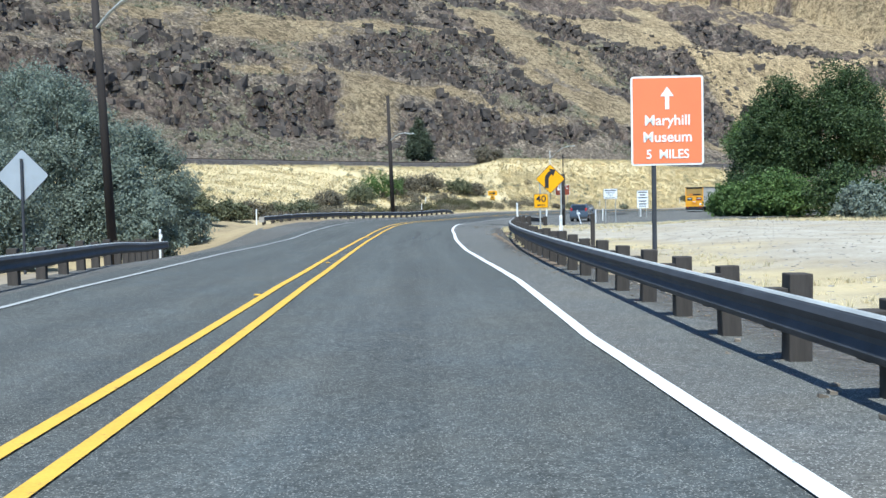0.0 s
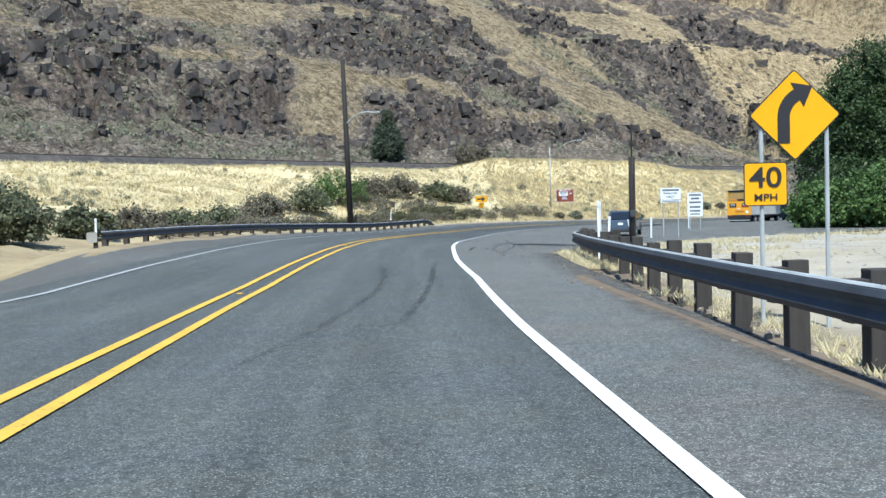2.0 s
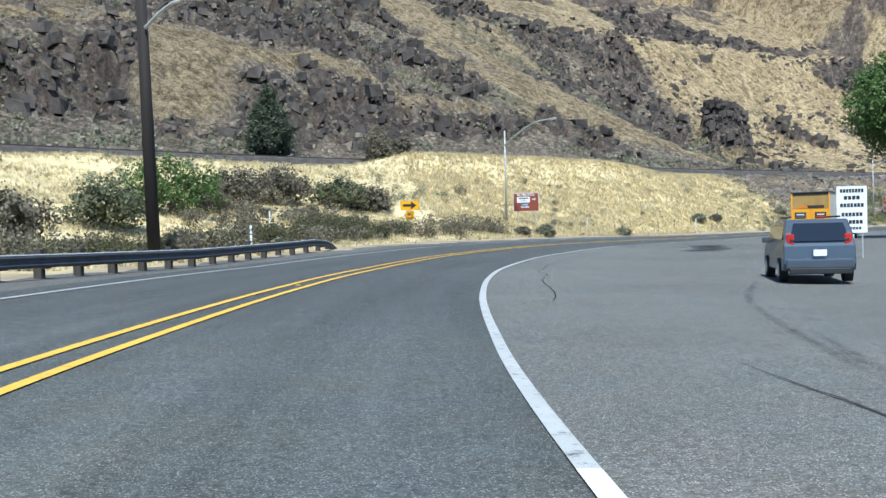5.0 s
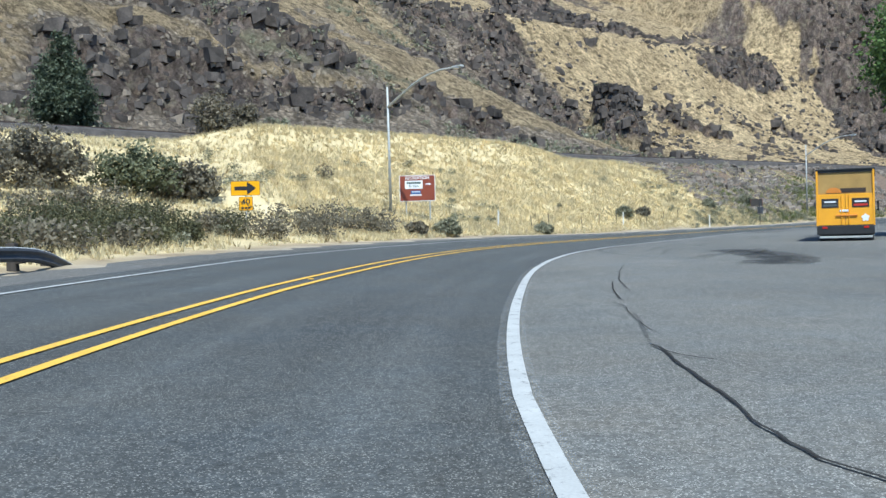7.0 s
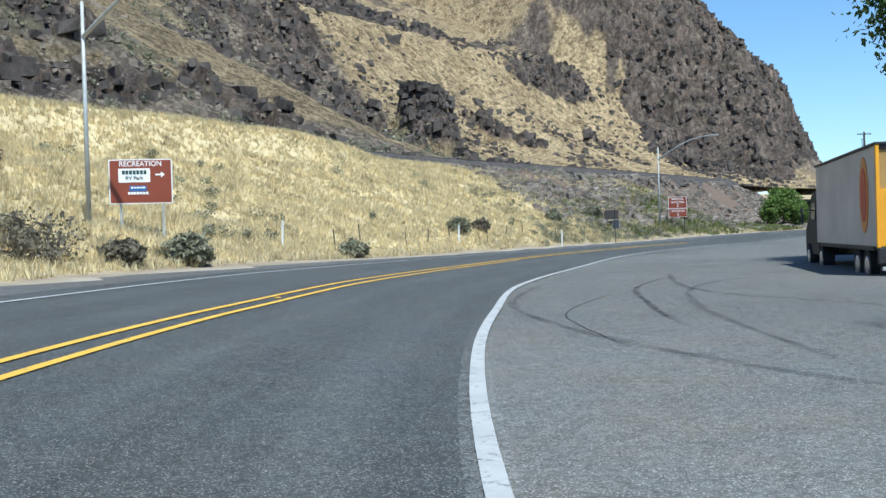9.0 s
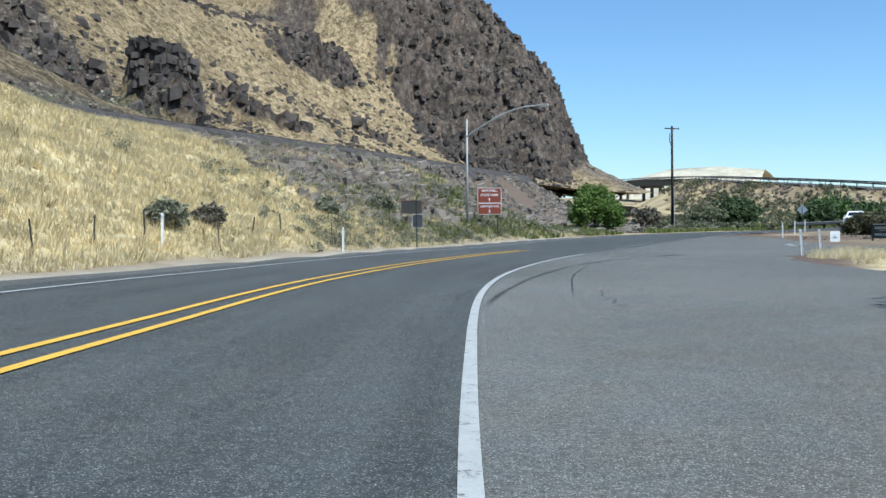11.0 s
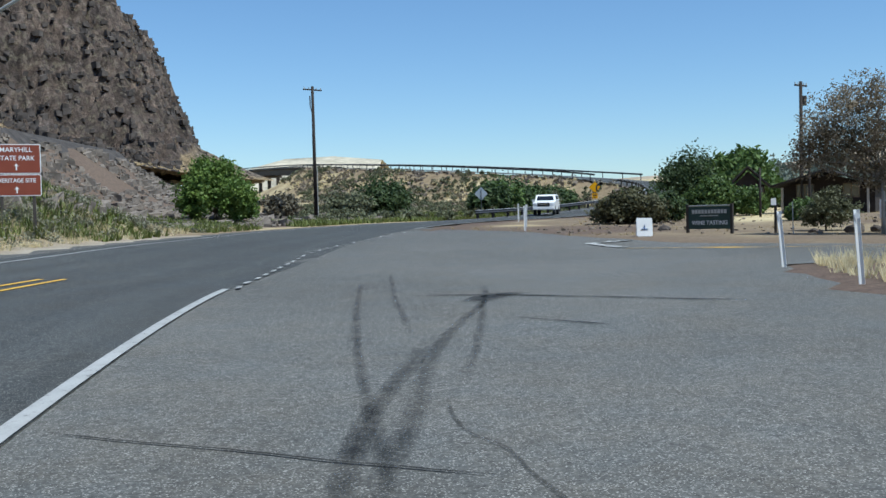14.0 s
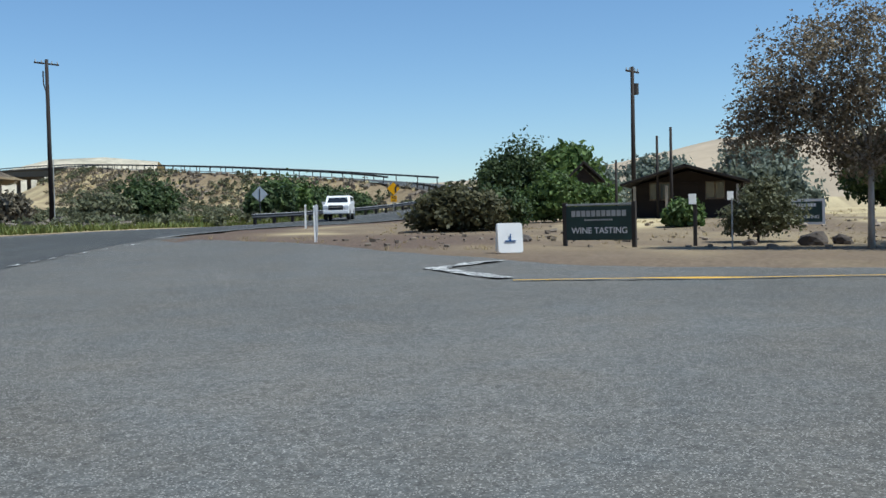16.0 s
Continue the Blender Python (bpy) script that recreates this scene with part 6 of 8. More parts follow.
def arrow(root, mat, at, s, turn=0.0, y=-0.014, straight=True):
    if straight:
        pts = [(-0.09, -0.5), (0.09, -0.5), (0.09, 0.08), (0.3, 0.08), (0, 0.5), (-0.3, 0.08), (-0.09, 0.08)]
    else:
        out, inn = [], []
        for i in range(9):
            a = radians(180 - 62 * i / 8)
            out.append((0.52 + 0.62 * math.cos(a), -0.05 + 0.62 * math.sin(a)))
            inn.append((0.52 + 0.38 * math.cos(a), -0.05 + 0.38 * math.sin(a)))
        d = Vector((math.sin(radians(62)), math.cos(radians(62)) * 0.9))
        o, i_ = Vector(out[-1]), Vector(inn[-1])
        nrm = (o - i_).normalized()
        tip = (o + i_) / 2 + Vector((0.88, 0.48)).normalized() * 0.34
        pts = [(-0.10, -0.55), *out, tuple(o + nrm * 0.15), tuple(tip), tuple(i_ - nrm * 0.15), *inn[::-1], (0.14, -0.55)]
    b = slab([(u * s, w * s) for u, w in pts], 0.004)
    b.transform(Matrix.Translation((at[0], y, at[1])) @ pose(0, 0, 0, 0, turn, 0))
    return part("arrow", b, mat, root)


g = lambda x, y: height_at(x, y)
# tourist sign with an arrow
sg = thing("road_sign", pose(7.49, 12.8, g(7.4, 12.8) + 0.46, 0, 0, -2), "faded orange sign with white border and arrow on a steel post", "road sign", "road signs")
p = plate(sg, 1.35, 1.66, (0, 0, 2.84), "sign_orange", "sign_white", 0.035, r=0.06)
steel_post(sg, -0.25, -0.9, 3.4, r=0.045, mat="galv")
arrow(sg, "sign_white", (0.0, 3.26), 0.42)
words("lettering", "Maryhill", 0.27, "sign_white", sg, (0, -0.014, 2.84), wide=1.0)
words("lettering", "Museum", 0.27, "sign_white", sg, (0, -0.014, 2.53), wide=1.0)
words("lettering", "5  MILES", 0.24, "sign_white", sg, (0, -0.014, 2.21), wide=0.95)


def curve_sign(x, y, z0, rz, label, plate_off, left=False, big=0.914, posts=(-0.46, 0.46)):
    sg = thing("curve_sign", pose(x, y, z0, 0, 0, rz), label, "road sign", "road signs")
    c = 2.48
    plate(sg, big, big, (0, 0, c), "sign_yellow", "sign_black", 0.018, r=0.05, turn=45)
    arrow(sg, "sign_black", (-0.17 if not left else 0.17, c), 0.72 if not left else 0.7, straight=False)
    if left:
        sg.children[-1].data.transform(Matrix.Diagonal((-1, 1, 1, 1)))
    plate(sg, 0.61, 0.61, (plate_off, -0.005, 1.52), "sign_yellow", "sign_black", 0.014, r=0.05)
    words("lettering", "40", 0.40, "sign_black", sg, (plate_off, -0.02, 1.60), wide=1.15)
    words("lettering", "MPH", 0.14, "sign_black", sg, (plate_off, -0.02, 1.33), wide=1.2)
    for px in posts:
        steel_post(sg, px, -0.9, c + (0.35 if abs(px) < 0.1 else 0.15), r=0.032)
    return sg


curve_sign(8.22, 39.05, 0.0, -3, "yellow diamond bend-ahead sign above a square 40 advisory plate", -0.42)
curve_sign(164, 203.8, g(164, 203.8), -66, "yellow diamond left-bend sign beside the climbing road", 0.0, True, 0.914, (0.0,))
# sign faces turned away
for x, y, rz, size, zc in ((-6.6, 18.0, 178, 0.914, 2.35), (142.2, 206.9, 118, 0.914, 2.35)):
    sg = thing("sign_back", pose(x, y, g(x, y), 0, 0, rz), "diamond sign seen from its bare metal back", "road sign", "road signs")
    plate(sg, size, size, (0, 0, zc), "sign_yellow", "sign_black", 0.018, turn=45)
    steel_post(sg, 0.0, -0.4, zc + 0.4, y=0.05, r=0.035, mat="galv")
sg = thing("sign_back", pose(67.0, 186.4, g(67, 186.4), 0, 0, 150), "rectangular sign seen from its dark back", "road sign", "road signs")
plate(sg, 1.2, 0.75, (0, 0, 2.3), "sign_brown", None, back="dark_steel")
plate(sg, 0.6, 0.75, (-0.35, 0, 1.5), "sign_white", None, back="galv")
steel_post(sg, -0.3, -0.3, 2.9, mat="galv")
# white notice boards of the pull-out
sg = thing("notice_sign", pose(19.2, 88.2, g(19.2, 88.2), 0, 0, -14), "white notice board with dark lettering on two steel posts", "road sign", "road signs")
plate(sg, 1.25, 0.75, (0, 0, 2.65), "sign_white", "sign_black", 0.012)
plate(sg, 1.25, 0.16, (0, 0, 2.18), "sign_white", "sign_black", 0.01, r=0.02)
words("lettering", "PARKING", 0.2, "sign_black", sg, (0, -0.014, 2.66))
words("lettering", "ONLY", 0.2, "sign_black", sg, (0, -0.014, 2.44))
bars(sg, [(0, 2.87, 1.0, 0.12, 10), (0, 2.18, 1.0, 0.06, 12)], "sign_black")
for x in (-0.45, 0.45):
    steel_post(sg, x, -0.3, 3.0)
sg = thing("notice_sign", pose(25.6, 105.4, g(25.6, 105.4), 0, 0, -16), "tall white notice board with dark lettering beside the pull-out", "road sign", "road signs")
plate(sg, 1.2, 1.9, (0, 0, 1.95), "sign_white", "sign_black", 0.012)
bars(sg, [(0, 2.7, 0.9, 0.15, 8), (0, 2.42, 0.6, 0.15, 4), (0, 2.12, 0.9, 0.15, 7), (0, 1.75, 0.8, 0.15, 6), (0, 1.45, 0.8, 0.15, 6), (0, 1.2, 0.7, 0.1, 6)], "sign_black")
for x in (-0.4, 0.4):
    steel_post(sg, x, -0.3, 2.9)
# black arrow on yellow, with advisory plate
sg = thing("arrow_sign", pose(11.2, 138.1, g(11.2, 138.1), 0, 0, -14), "yellow board with a black arrow above a 40 advisory plate", "road sign", "road signs")
z = 3.1 - g(11.2, 138.1)
plate(sg, 1.28, 0.64, (0, 0, z), "sign_yellow", "sign_black", 0.014)
arrow(sg, "sign_black", (0.0, z), 0.95, 90)
plate(sg, 0.61, 0.61, (0.0, 0, z - 0.68), "sign_yellow", "sign_black", 0.014)
words("lettering", "40", 0.36, "sign_black", sg, (0, -0.014, z - 0.6), wide=1.1)
bars(sg, [(0, z - 0.87, 0.4, 0.09, 3)], "sign_black")
steel_post(sg, 0.0, -0.4, z + 0.3)
# recreation board
zr = g(22.9, 153.9)
sg = thing("recreation_sign", pose(22.9, 153.8, zr, 0, 0, -16), "brown recreation board with a white border and pasted white panels", "road sign", "road signs")
z = 3.57 - zr
plate(sg, 2.2, 1.6, (0, 0, z), "sign_brown", "sign_white", 0.035, r=0.06)
words("lettering", "RECREATION", 0.26, "sign_white", sg, (0, -0.014, z + 0.63), wide=0.95)
plate(sg, 1.1, 0.50, (-0.22, -0.012, z + 0.22), "sign_white", None, r=0.02)
bars(sg, [(-0.22, z + 0.33, 0.85, 0.14, 7)], "sign_green", y=-0.022)
words("lettering", "RV Park", 0.19, "sign_green", sg, (-0.22, -0.022, z + 0.12))
arrow(sg, "sign_white", (0.68, z + 0.24), 0.34, 90, y=-0.014)
plate(sg, 0.6, 0.2, (-0.1, -0.012, z - 0.25), "blue_plastic", None, r=0.02)
bars(sg, [(-0.1, z - 0.22, 0.5, 0.06, 5), (-0.1, z - 0.42, 0.7, 0.09, 7)], "sign_white", y=-0.022)
for x in (-0.72, 0.75):
    steel_post(sg, x, -0.6, z + 0.6, r=0.045)
# state park board
zr = g(82.2, 196.4)
sg = thing("park_sign", pose(82.2, 196.4, zr, 0, 0, -40), "two brown park boards with white lettering, one above the other", "road sign", "road signs")
z = 3.56 - zr
plate(sg, 1.75, 1.12, (0, 0, z + 0.38), "sign_brown", "sign_white", 0.03)
plate(sg, 1.75, 0.82, (0, 0, z - 0.62), "sign_brown", "sign_white", 0.03)
words("lettering", "MARYHILL", 0.25, "sign_white", sg, (0, -0.014, z + 0.72))
words("lettering", "STATE PARK", 0.25, "sign_white", sg, (0, -0.014, z + 0.40), wide=0.95)
words("lettering", "HERITAGE SITE", 0.22, "sign_white", sg, (0, -0.014, z - 0.45), wide=0.92)
arrow(sg, "sign_white", (0.0, z + 0.08), 0.26)
arrow(sg, "sign_white", (0.0, z - 0.8), 0.26)
for x in (-0.55, 0.6):
    part("post", box((0.12, 0.12, z + 1.3), (x, 0.08, z / 2 + 0.1), bevel=0.01), "wood_post", sg)


# ---- poles and street lamps ----
def davit(x, y, tip, h, label):
    z0 = g(x, y)
    root = thing("street_lamp", pose(x, y, z0), label, "street lamp", "street lamps")
    part("base", rod((0, 0, -0.3), (0, 0, 0.12), 0.22, 0.2, 12), "concrete", root)
    part("pole", rod((0, 0, 0), (0, 0, h - z0), 0.095, 0.055, 12), "galv_pale", root, smooth=True)
    d = Vector((tip[0] - x, tip[1] - y, tip[2] - z0))
    a = Vector((0, 0, h - z0 - 1.2))
    pts = [a.lerp(d, t) + Vector((0, 0, 0.32 * math.sin(math.pi * t) * (1 + 0.9 * t))) for t in (0, 0.2, 0.4, 0.6, 0.8, 1.0)]
    part("arm", tube(pts, [0.075, 0.072, 0.068, 0.062, 0.056, 0.05]), "galv_pale", root)
    u = Vector((d.x, d.y, 0)).normalized()
    ang = math.degrees(math.atan2(u.y, u.x))
    b = box((0.75, 0.26, 0.13), bevel=0.04)
    b.transform(Matrix.Translation(d + u * 0.3) @ pose(0, 0, 0, 0, 0, ang))
    hd = part("head", b, "galv_pale", root)
    b = box((0.4, 0.2, 0.05), (0, 0, -0.08), bevel=0.015)
    b.transform(Matrix.Translation(d + u * 0.3) @ pose(0, 0, 0, 0, 0, ang))
    part("lens", b, "lamp_clear", hd)
    return root


davit(20.9, 152.5, (23.5, 147.0, 9.95), 9.6, "tall galvanised street lamp with a long curved arm")
davit(79.4, 195.7, (81.4, 190.4, 9.95), 9.3, "galvanised street lamp on the inner verge of the bend")


def timber_pole(x, y, z0, z1, label, r=0.17, lean=(0, 0), arm=None, cross=None, extras=()):
    root = thing("utility_pole", pose(x, y, z0), label, "utility pole", "utility poles")
    top = Vector((lean[0], lean[1], z1 - z0))
    part("pole", rod((0, 0, -0.5), top, r, r * 0.68, 14), "pole_wood", root, smooth=True)
    if cross:
        w, a = cross
        c = top + Vector((0, 0, -0.35))
        dx, dy = math.cos(radians(a)), math.sin(radians(a))
        b = box((w, 0.1, 0.13), (0, 0, 0), bevel=0.01)
        b.transform(Matrix.Translation(c) @ pose(0, 0, 0, 0, 0, a))
        ca = part("crossarm", b, "pole_wood", root)
        for o in (-0.45, -0.2, 0.22, 0.45):
            part("insulator", rod(c + Vector((dx * w * o, dy * w * o, 0.06)), c + Vector((dx * w * o, dy * w * o, 0.26)), 0.05, 0.035, 8), "galv_pale", ca, "grey insulator")
    if arm:
        p, q = Vector(arm[0]), Vector(arm[1])
        pts = [p.lerp(q, t) + Vector((0, 0, 0.35 * math.sin(math.pi * t))) for t in (0, 0.25, 0.5, 0.75, 1)]
        part("lamp_arm", tube(pts, [0.06] * 5, 7), "galv_pale", root, "thin pale steel arm")
        d = (q - p)
        d.z = 0
        b = box((0.6, 0.24, 0.14), bevel=0.04)
        b.transform(Matrix.Translation(q + d.normalized() * 0.25) @ pose(0, 0, 0, 0, 0, math.degrees(math.atan2(d.y, d.x))))
        part("lamp_head", b, "galv_pale", root, "pale lamp head")
    for nm, bm_, mat, lb in extras:
        part(nm, bm_, mat, root, lb)
    return root


timber_pole(-9.4, 33.8, -0.9, 12.5, "thick brown timber pole behind the guardrail with a lamp arm", 0.19, (-0.55, 0), ((-0.35, -0.1, 9.4), (2.2, -2.0, 10.3)))
timber_pole(-1.3, 103.3, -0.8, 13.2, "dark timber pole with a street lamp arm behind the guardrail", 0.24, (-0.35, 0.1), ((-0.1, -0.15, 9.3), (2.0, -2.6, 9.75)))
timber_pole(141.0, 225.0, 1.4, 15.0, "tall dark timber pole with a crossarm", 0.2, (-0.1, 0), None, (2.2, -20), [("ground_wire_guard", rod((0.2, -0.12, 0), (0.2, -0.12, 5.5), 0.04), "galv_pale", "pale conduit"), ("switch_gear", tube([(-0.55, 0, 12.6), (-0.55, 0, 11.6), (-0.3, 0, 11.0), (-0.2, 0, 9)], [0.06, 0.05, 0.03, 0.03]), "dark_steel", "dark hanging switch gear")])
timber_pole(146.2, 178.8, 0.6, 12.2, "tall dark timber pole with a crossarm and transformer", 0.19, (0.1, 0), None, (1.7, -25), [("transformer", rod((0.35, -0.2, 9.6), (0.35, -0.2, 10.4), 0.22, 0.22, 12), "dark_steel", "small dark transformer can")])
timber_pole(121.5, 174.1, 0.5, 5.6, "slim dark timber pole in the yard", 0.09)
timber_pole(124, 175.0, 0.5, 5.4, "slim dark timber pole in the yard", 0.09)
timber_pole(118, 176.3, 0.5, 3.9, "slim dark timber pole in the yard", 0.08)
pr = timber_pole(12.4, 68.5, -0.35, 3.55, "short thick timber post with a thin mast pipe", 0.13, (0, 0), None, None, [("mast", rod((0.05, 0.02, 3.2), (0.05, 0.02, 5.3), 0.035), "pole_wood", "thin brown pipe"), ("conduit", rod((0.13, -0.05, 0), (0.13, -0.05, 3.9), 0.04), "dark_steel", "dark conduit"), ("box", box((0.2, 0.14, 0.3), (0.0, -0.18, 1.5), bevel=0.02), "galv", "small grey box")])


# ---- trees and bushes ----
def lumps(p, size, seed):
    """Smooth three-dimensional lumpiness from -1 to 1."""
    r = np.random.default_rng(seed)
    k, ph = r.normal(size=(9, 3)) / size, r.random(9) * 6.283
    return np.sin(p @ k.T + ph).mean(1) * 1.7


def foliage(crown, count, leaf, low):
    """Leaves on many short sprays, spread through lobes with an uneven outline and gaps."""
    per = 13
    vol = np.array([c[3] ** 2 * c[4] for c in crown]) ** 0.8
    base, out, reach = [], [], []
    for (dx, dy, cz, rx, rz), v in zip(crown, vol / vol.sum()):
        n = max(30, int(count / per * v * 1.5))
        d = rng.normal(size=(n, 3))
        d /= np.linalg.norm(d, axis=1)[:, None]
        seed = int(abs(dx * 131 + dy * 37 + cz * 977)) + 3
        edge = 1 + 0.22 * lumps(d, 0.45, seed) + 0.12 * lumps(d, 0.18, seed + 1)
        c = d * (rng.random((n, 1)) ** 0.42) * edge[:, None] * np.array((rx, rx, rz))
        keep = lumps(c + np.array((dx, dy, cz)), 0.2 * (rx + rz), seed + 2) > -0.38 + 0.35 * rng.normal(size=n) * 0.5
        base.append((c + np.array((dx, dy, cz)))[keep])
        out.append(d[keep])
        reach.append(np.full(keep.sum(), 0.10 * (rx + rz) + leaf))
    base, out, reach = np.vstack(base), np.vstack(out), np.concatenate(reach)
    m = len(base)
    along = out + rng.normal(size=(m, 3)) * 0.7 + np.array((0, 0, 0.15))
    along /= np.linalg.norm(along, axis=1)[:, None]
    s = rng.random((m, per, 1)) - 0.3
    c = base[:, None] + along[:, None] * s * reach[:, None, None] * 2.0 + rng.normal(size=(m, per, 3)) * reach[:, None, None] * 0.30
    c[..., 2] = np.maximum(c[..., 2], low + 0.05 + 0.25 * rng.random((m, per)))
    nrm = out[:, None] * 0.6 + np.array((0, 0, 0.45)) + rng.normal(size=(m, per, 3)) * 0.75
    nrm /= np.linalg.norm(nrm, axis=2)[..., None]
    u = np.cross(nrm, rng.normal(size=(m, per, 3)))
    u /= np.linalg.norm(u, axis=2)[..., None]
    w = np.cross(nrm, u)
    z = leaf * (0.6 + 0.7 * rng.random((m, per, 1)))
    q = np.stack([c - u * z, c + w * z * 0.55, c + u * z, c - w * z * 0.55], 2).reshape(-1, 3)
    return q, np.arange(len(q)).reshape(-1, 4)


def tree(name, x, y, h, crown, mat, label, trunk_r=0.22, fork=0.35, leaf=0.16, per=260, bark="bark", z0=None, category="tree", clumps=40, low=0.0, lean=(0.0, 0.0), group=""):
    """A tapered trunk with forked limbs and a crown of leaf clumps. crown: lobes (dx, dy, z, rx, rz)."""
    z0 = g(x, y) if z0 is None else z0
    root = thing(name, pose(x, y, z0), label, category, group)
    r = random.Random(int(x * 31 + y * 17))
    b = bmesh.new()
    top = Vector((lean[0], lean[1], h * fork))
    rod((0, 0, -0.3), top, trunk_r, trunk_r * 0.72, 10, b)
    for dx, dy, cz, rx, rz in crown:
        end = Vector((dx, dy, cz))
        mid = top.lerp(end, 0.5) + Vector((r.uniform(-0.3, 0.3), r.uniform(-0.3, 0.3), 0.3))
        rod(top, mid, trunk_r * 0.5, trunk_r * 0.32, 7, b)
        rod(mid, end, trunk_r * 0.32, trunk_r * 0.12, 6, b)
        for _ in range(4):
            a = r.uniform(0, 6.28)
            e = end + Vector((math.cos(a) * rx * 0.7, math.sin(a) * rx * 0.7, r.uniform(-0.5, 0.7) * rz))
            rod(mid.lerp(end, r.uniform(0.3, 1)), e, trunk_r * 0.16, trunk_r * 0.05, 5, b)
    part("trunk", b, bark, root, smooth=True)
    q, f = foliage(crown, clumps * per, leaf, low)
    part("crown", mesh_of("crown", q, f, mat), None, root)
    return root


# silver-green thicket behind the left guardrail
OLIVE = "silver-green bushy tree behind the guardrail"
for x, y, h, s in ((-17.6, 52, 11.2, 1.2), (-22, 47, 11.4, 1.35), (-15.2, 58, 8.6, 1.05), (-26, 58, 12.5, 1.5), (-19.2, 42, 7.0, 1.15), (-14.6, 51, 5.4, 0.9), (-21, 57, 12.4, 1.4)):
    tree("russian_olive", x, y, h, [(-0.3 * s, 0, h * 0.82, 1.5 * s, 1.1 * s), (1.2 * s, 0.3, h * 0.68, 1.4 * s, 1.0 * s), (-1.6 * s, 0.2, h * 0.64, 1.5 * s, 1.1 * s), (2.3 * s, -0.6, h * 0.47, 1.4 * s, 1.0 * s), (0.3 * s, -0.9, h * 0.5, 1.6 * s, 1.1 * s),
                                         (-2.5 * s, 0.5, h * 0.42, 1.5 * s, 1.0 * s), (1.2 * s, -1.4, h * 0.3, 1.6 * s, 1.0 * s), (-0.9 * s, -1.3, h * 0.25, 1.6 * s, 0.9 * s), (2.6 * s, 0.2, h * 0.2, 1.5 * s, 0.9 * s)],
         "leaf_olive", OLIVE, 0.2, 0.2, 0.085, 560, z0=-1.3, clumps=75, group="silver-green thicket")
for x, y, h, mat, lb in ((-14.5, 70, 2.2, "leaf_dull", "low dark green bush below the guardrail"), (-13.5, 78, 1.8, "leaf_dull", "low green bush below the guardrail"), (-13, 86, 1.8, "brush_dark", "low brown-green bush below the guardrail"),
                         (-12, 93, 1.8, "leaf_dull", "low green bush below the guardrail"), (-10.5, 100, 2.0, "leaf_dull", "low dark bush below the guardrail"), (-17, 75, 2.4, "leaf_dull", "low dark green bush below the guardrail"),
                         (-3.8, 128.5, 3.6, "leaf_green", "leafy green bush behind the end of the guardrail"), (2.5, 140.5, 2.6, "brush_dark", "dark brush at the foot of the bank"), (6.4, 142.6, 2.4, "leaf_dull", "dark brush at the foot of the bank"),
                         (-0.5, 136.5, 2.8, "brush_dark", "dark brush at the foot of the bank"), (8.8, 144.8, 2.0, "brush_dark", "dark brush at the foot of the bank"), (-6, 121, 2.6, "leaf_dull", "low dark bush below the guardrail"),
                         (-9, 113, 2.4, "brush_dark", "dark brush at the foot of the bank"), (21.0, 146.6, 0.6, "brush_dark", "low dark brush at the road edge"), (23.4, 148.9, 0.85, "sage", "dense sagebrush at the road edge"), (47, 175.5, 0.9, "sage", "dense sagebrush at the road edge"),
                         (50, 178.0, 0.7, "brush_dark", "low dark brush at the road edge"), (33.5, 160.0, 0.7, "sage", "low dark brush at the road edge"), (63, 189, 0.9, "sage", "dense sagebrush at the road edge"), (70, 193.4, 0.9, "sage", "dense sagebrush at the road edge")):
    z = g(x, y)
    tree("bush", x, y, h, [(0, 0, h * 0.55, h * 0.62, h * 0.42), (h * 0.4, 0.2, h * 0.42, h * 0.48, h * 0.36), (-h * 0.4, -0.1, h * 0.42, h * 0.48, h * 0.36)], mat, lb, 0.06, 0.15, 0.11, 120, "bark", z, "bush", 34, group="roadside bushes")
# trees behind the gravel lot
GREEN = "leafy green deciduous tree behind the gravel lot"
tree("tree", 43.4, 114, 15.4, [(0, 0, 12.8, 2.6, 2.6), (2.0, 0.6, 10.4, 2.8, 2.6), (-1.8, -0.6, 10.2, 2.6, 2.6), (-2.6, 0, 7.2, 3.0, 2.6), (0.5, -2, 7.4, 3.2, 2.6), (3.2, 1, 6.6, 3.0, 2.5), (-3, 1, 4.4, 2.8, 2)], "leaf_dark", GREEN, 0.32, 0.3, 0.15, 330, clumps=130, group="trees behind the lot")
tree("tree", 50, 111.5, 17.2, [(-0.6, 0, 14.4, 2.8, 2.8), (1.6, 0.6, 12.4, 3.2, 2.8), (-2.2, -0.6, 11.4, 3.0, 2.8), (0, -2, 9.2, 3.8, 2.8), (2.6, 0, 7.8, 3.4, 2.6), (-1.6, 0, 6.0, 3.4, 2.4)], "leaf_dark", GREEN, 0.34, 0.3, 0.15, 330, clumps=140, group="trees behind the lot")
tree("tree", 58, 100, 13.5, [(0, 0, 10.2, 4.0, 3.0), (2.6, 0.6, 7.8, 3.4, 2.6), (-2.8, -0.6, 7.0, 3.4, 2.8), (0, -2, 4.6, 3.8, 2.4)], "leaf_dark", "dense dark green tree behind the gravel lot", 0.34, 0.3, 0.22, 230, clumps=110, group="trees behind the lot")
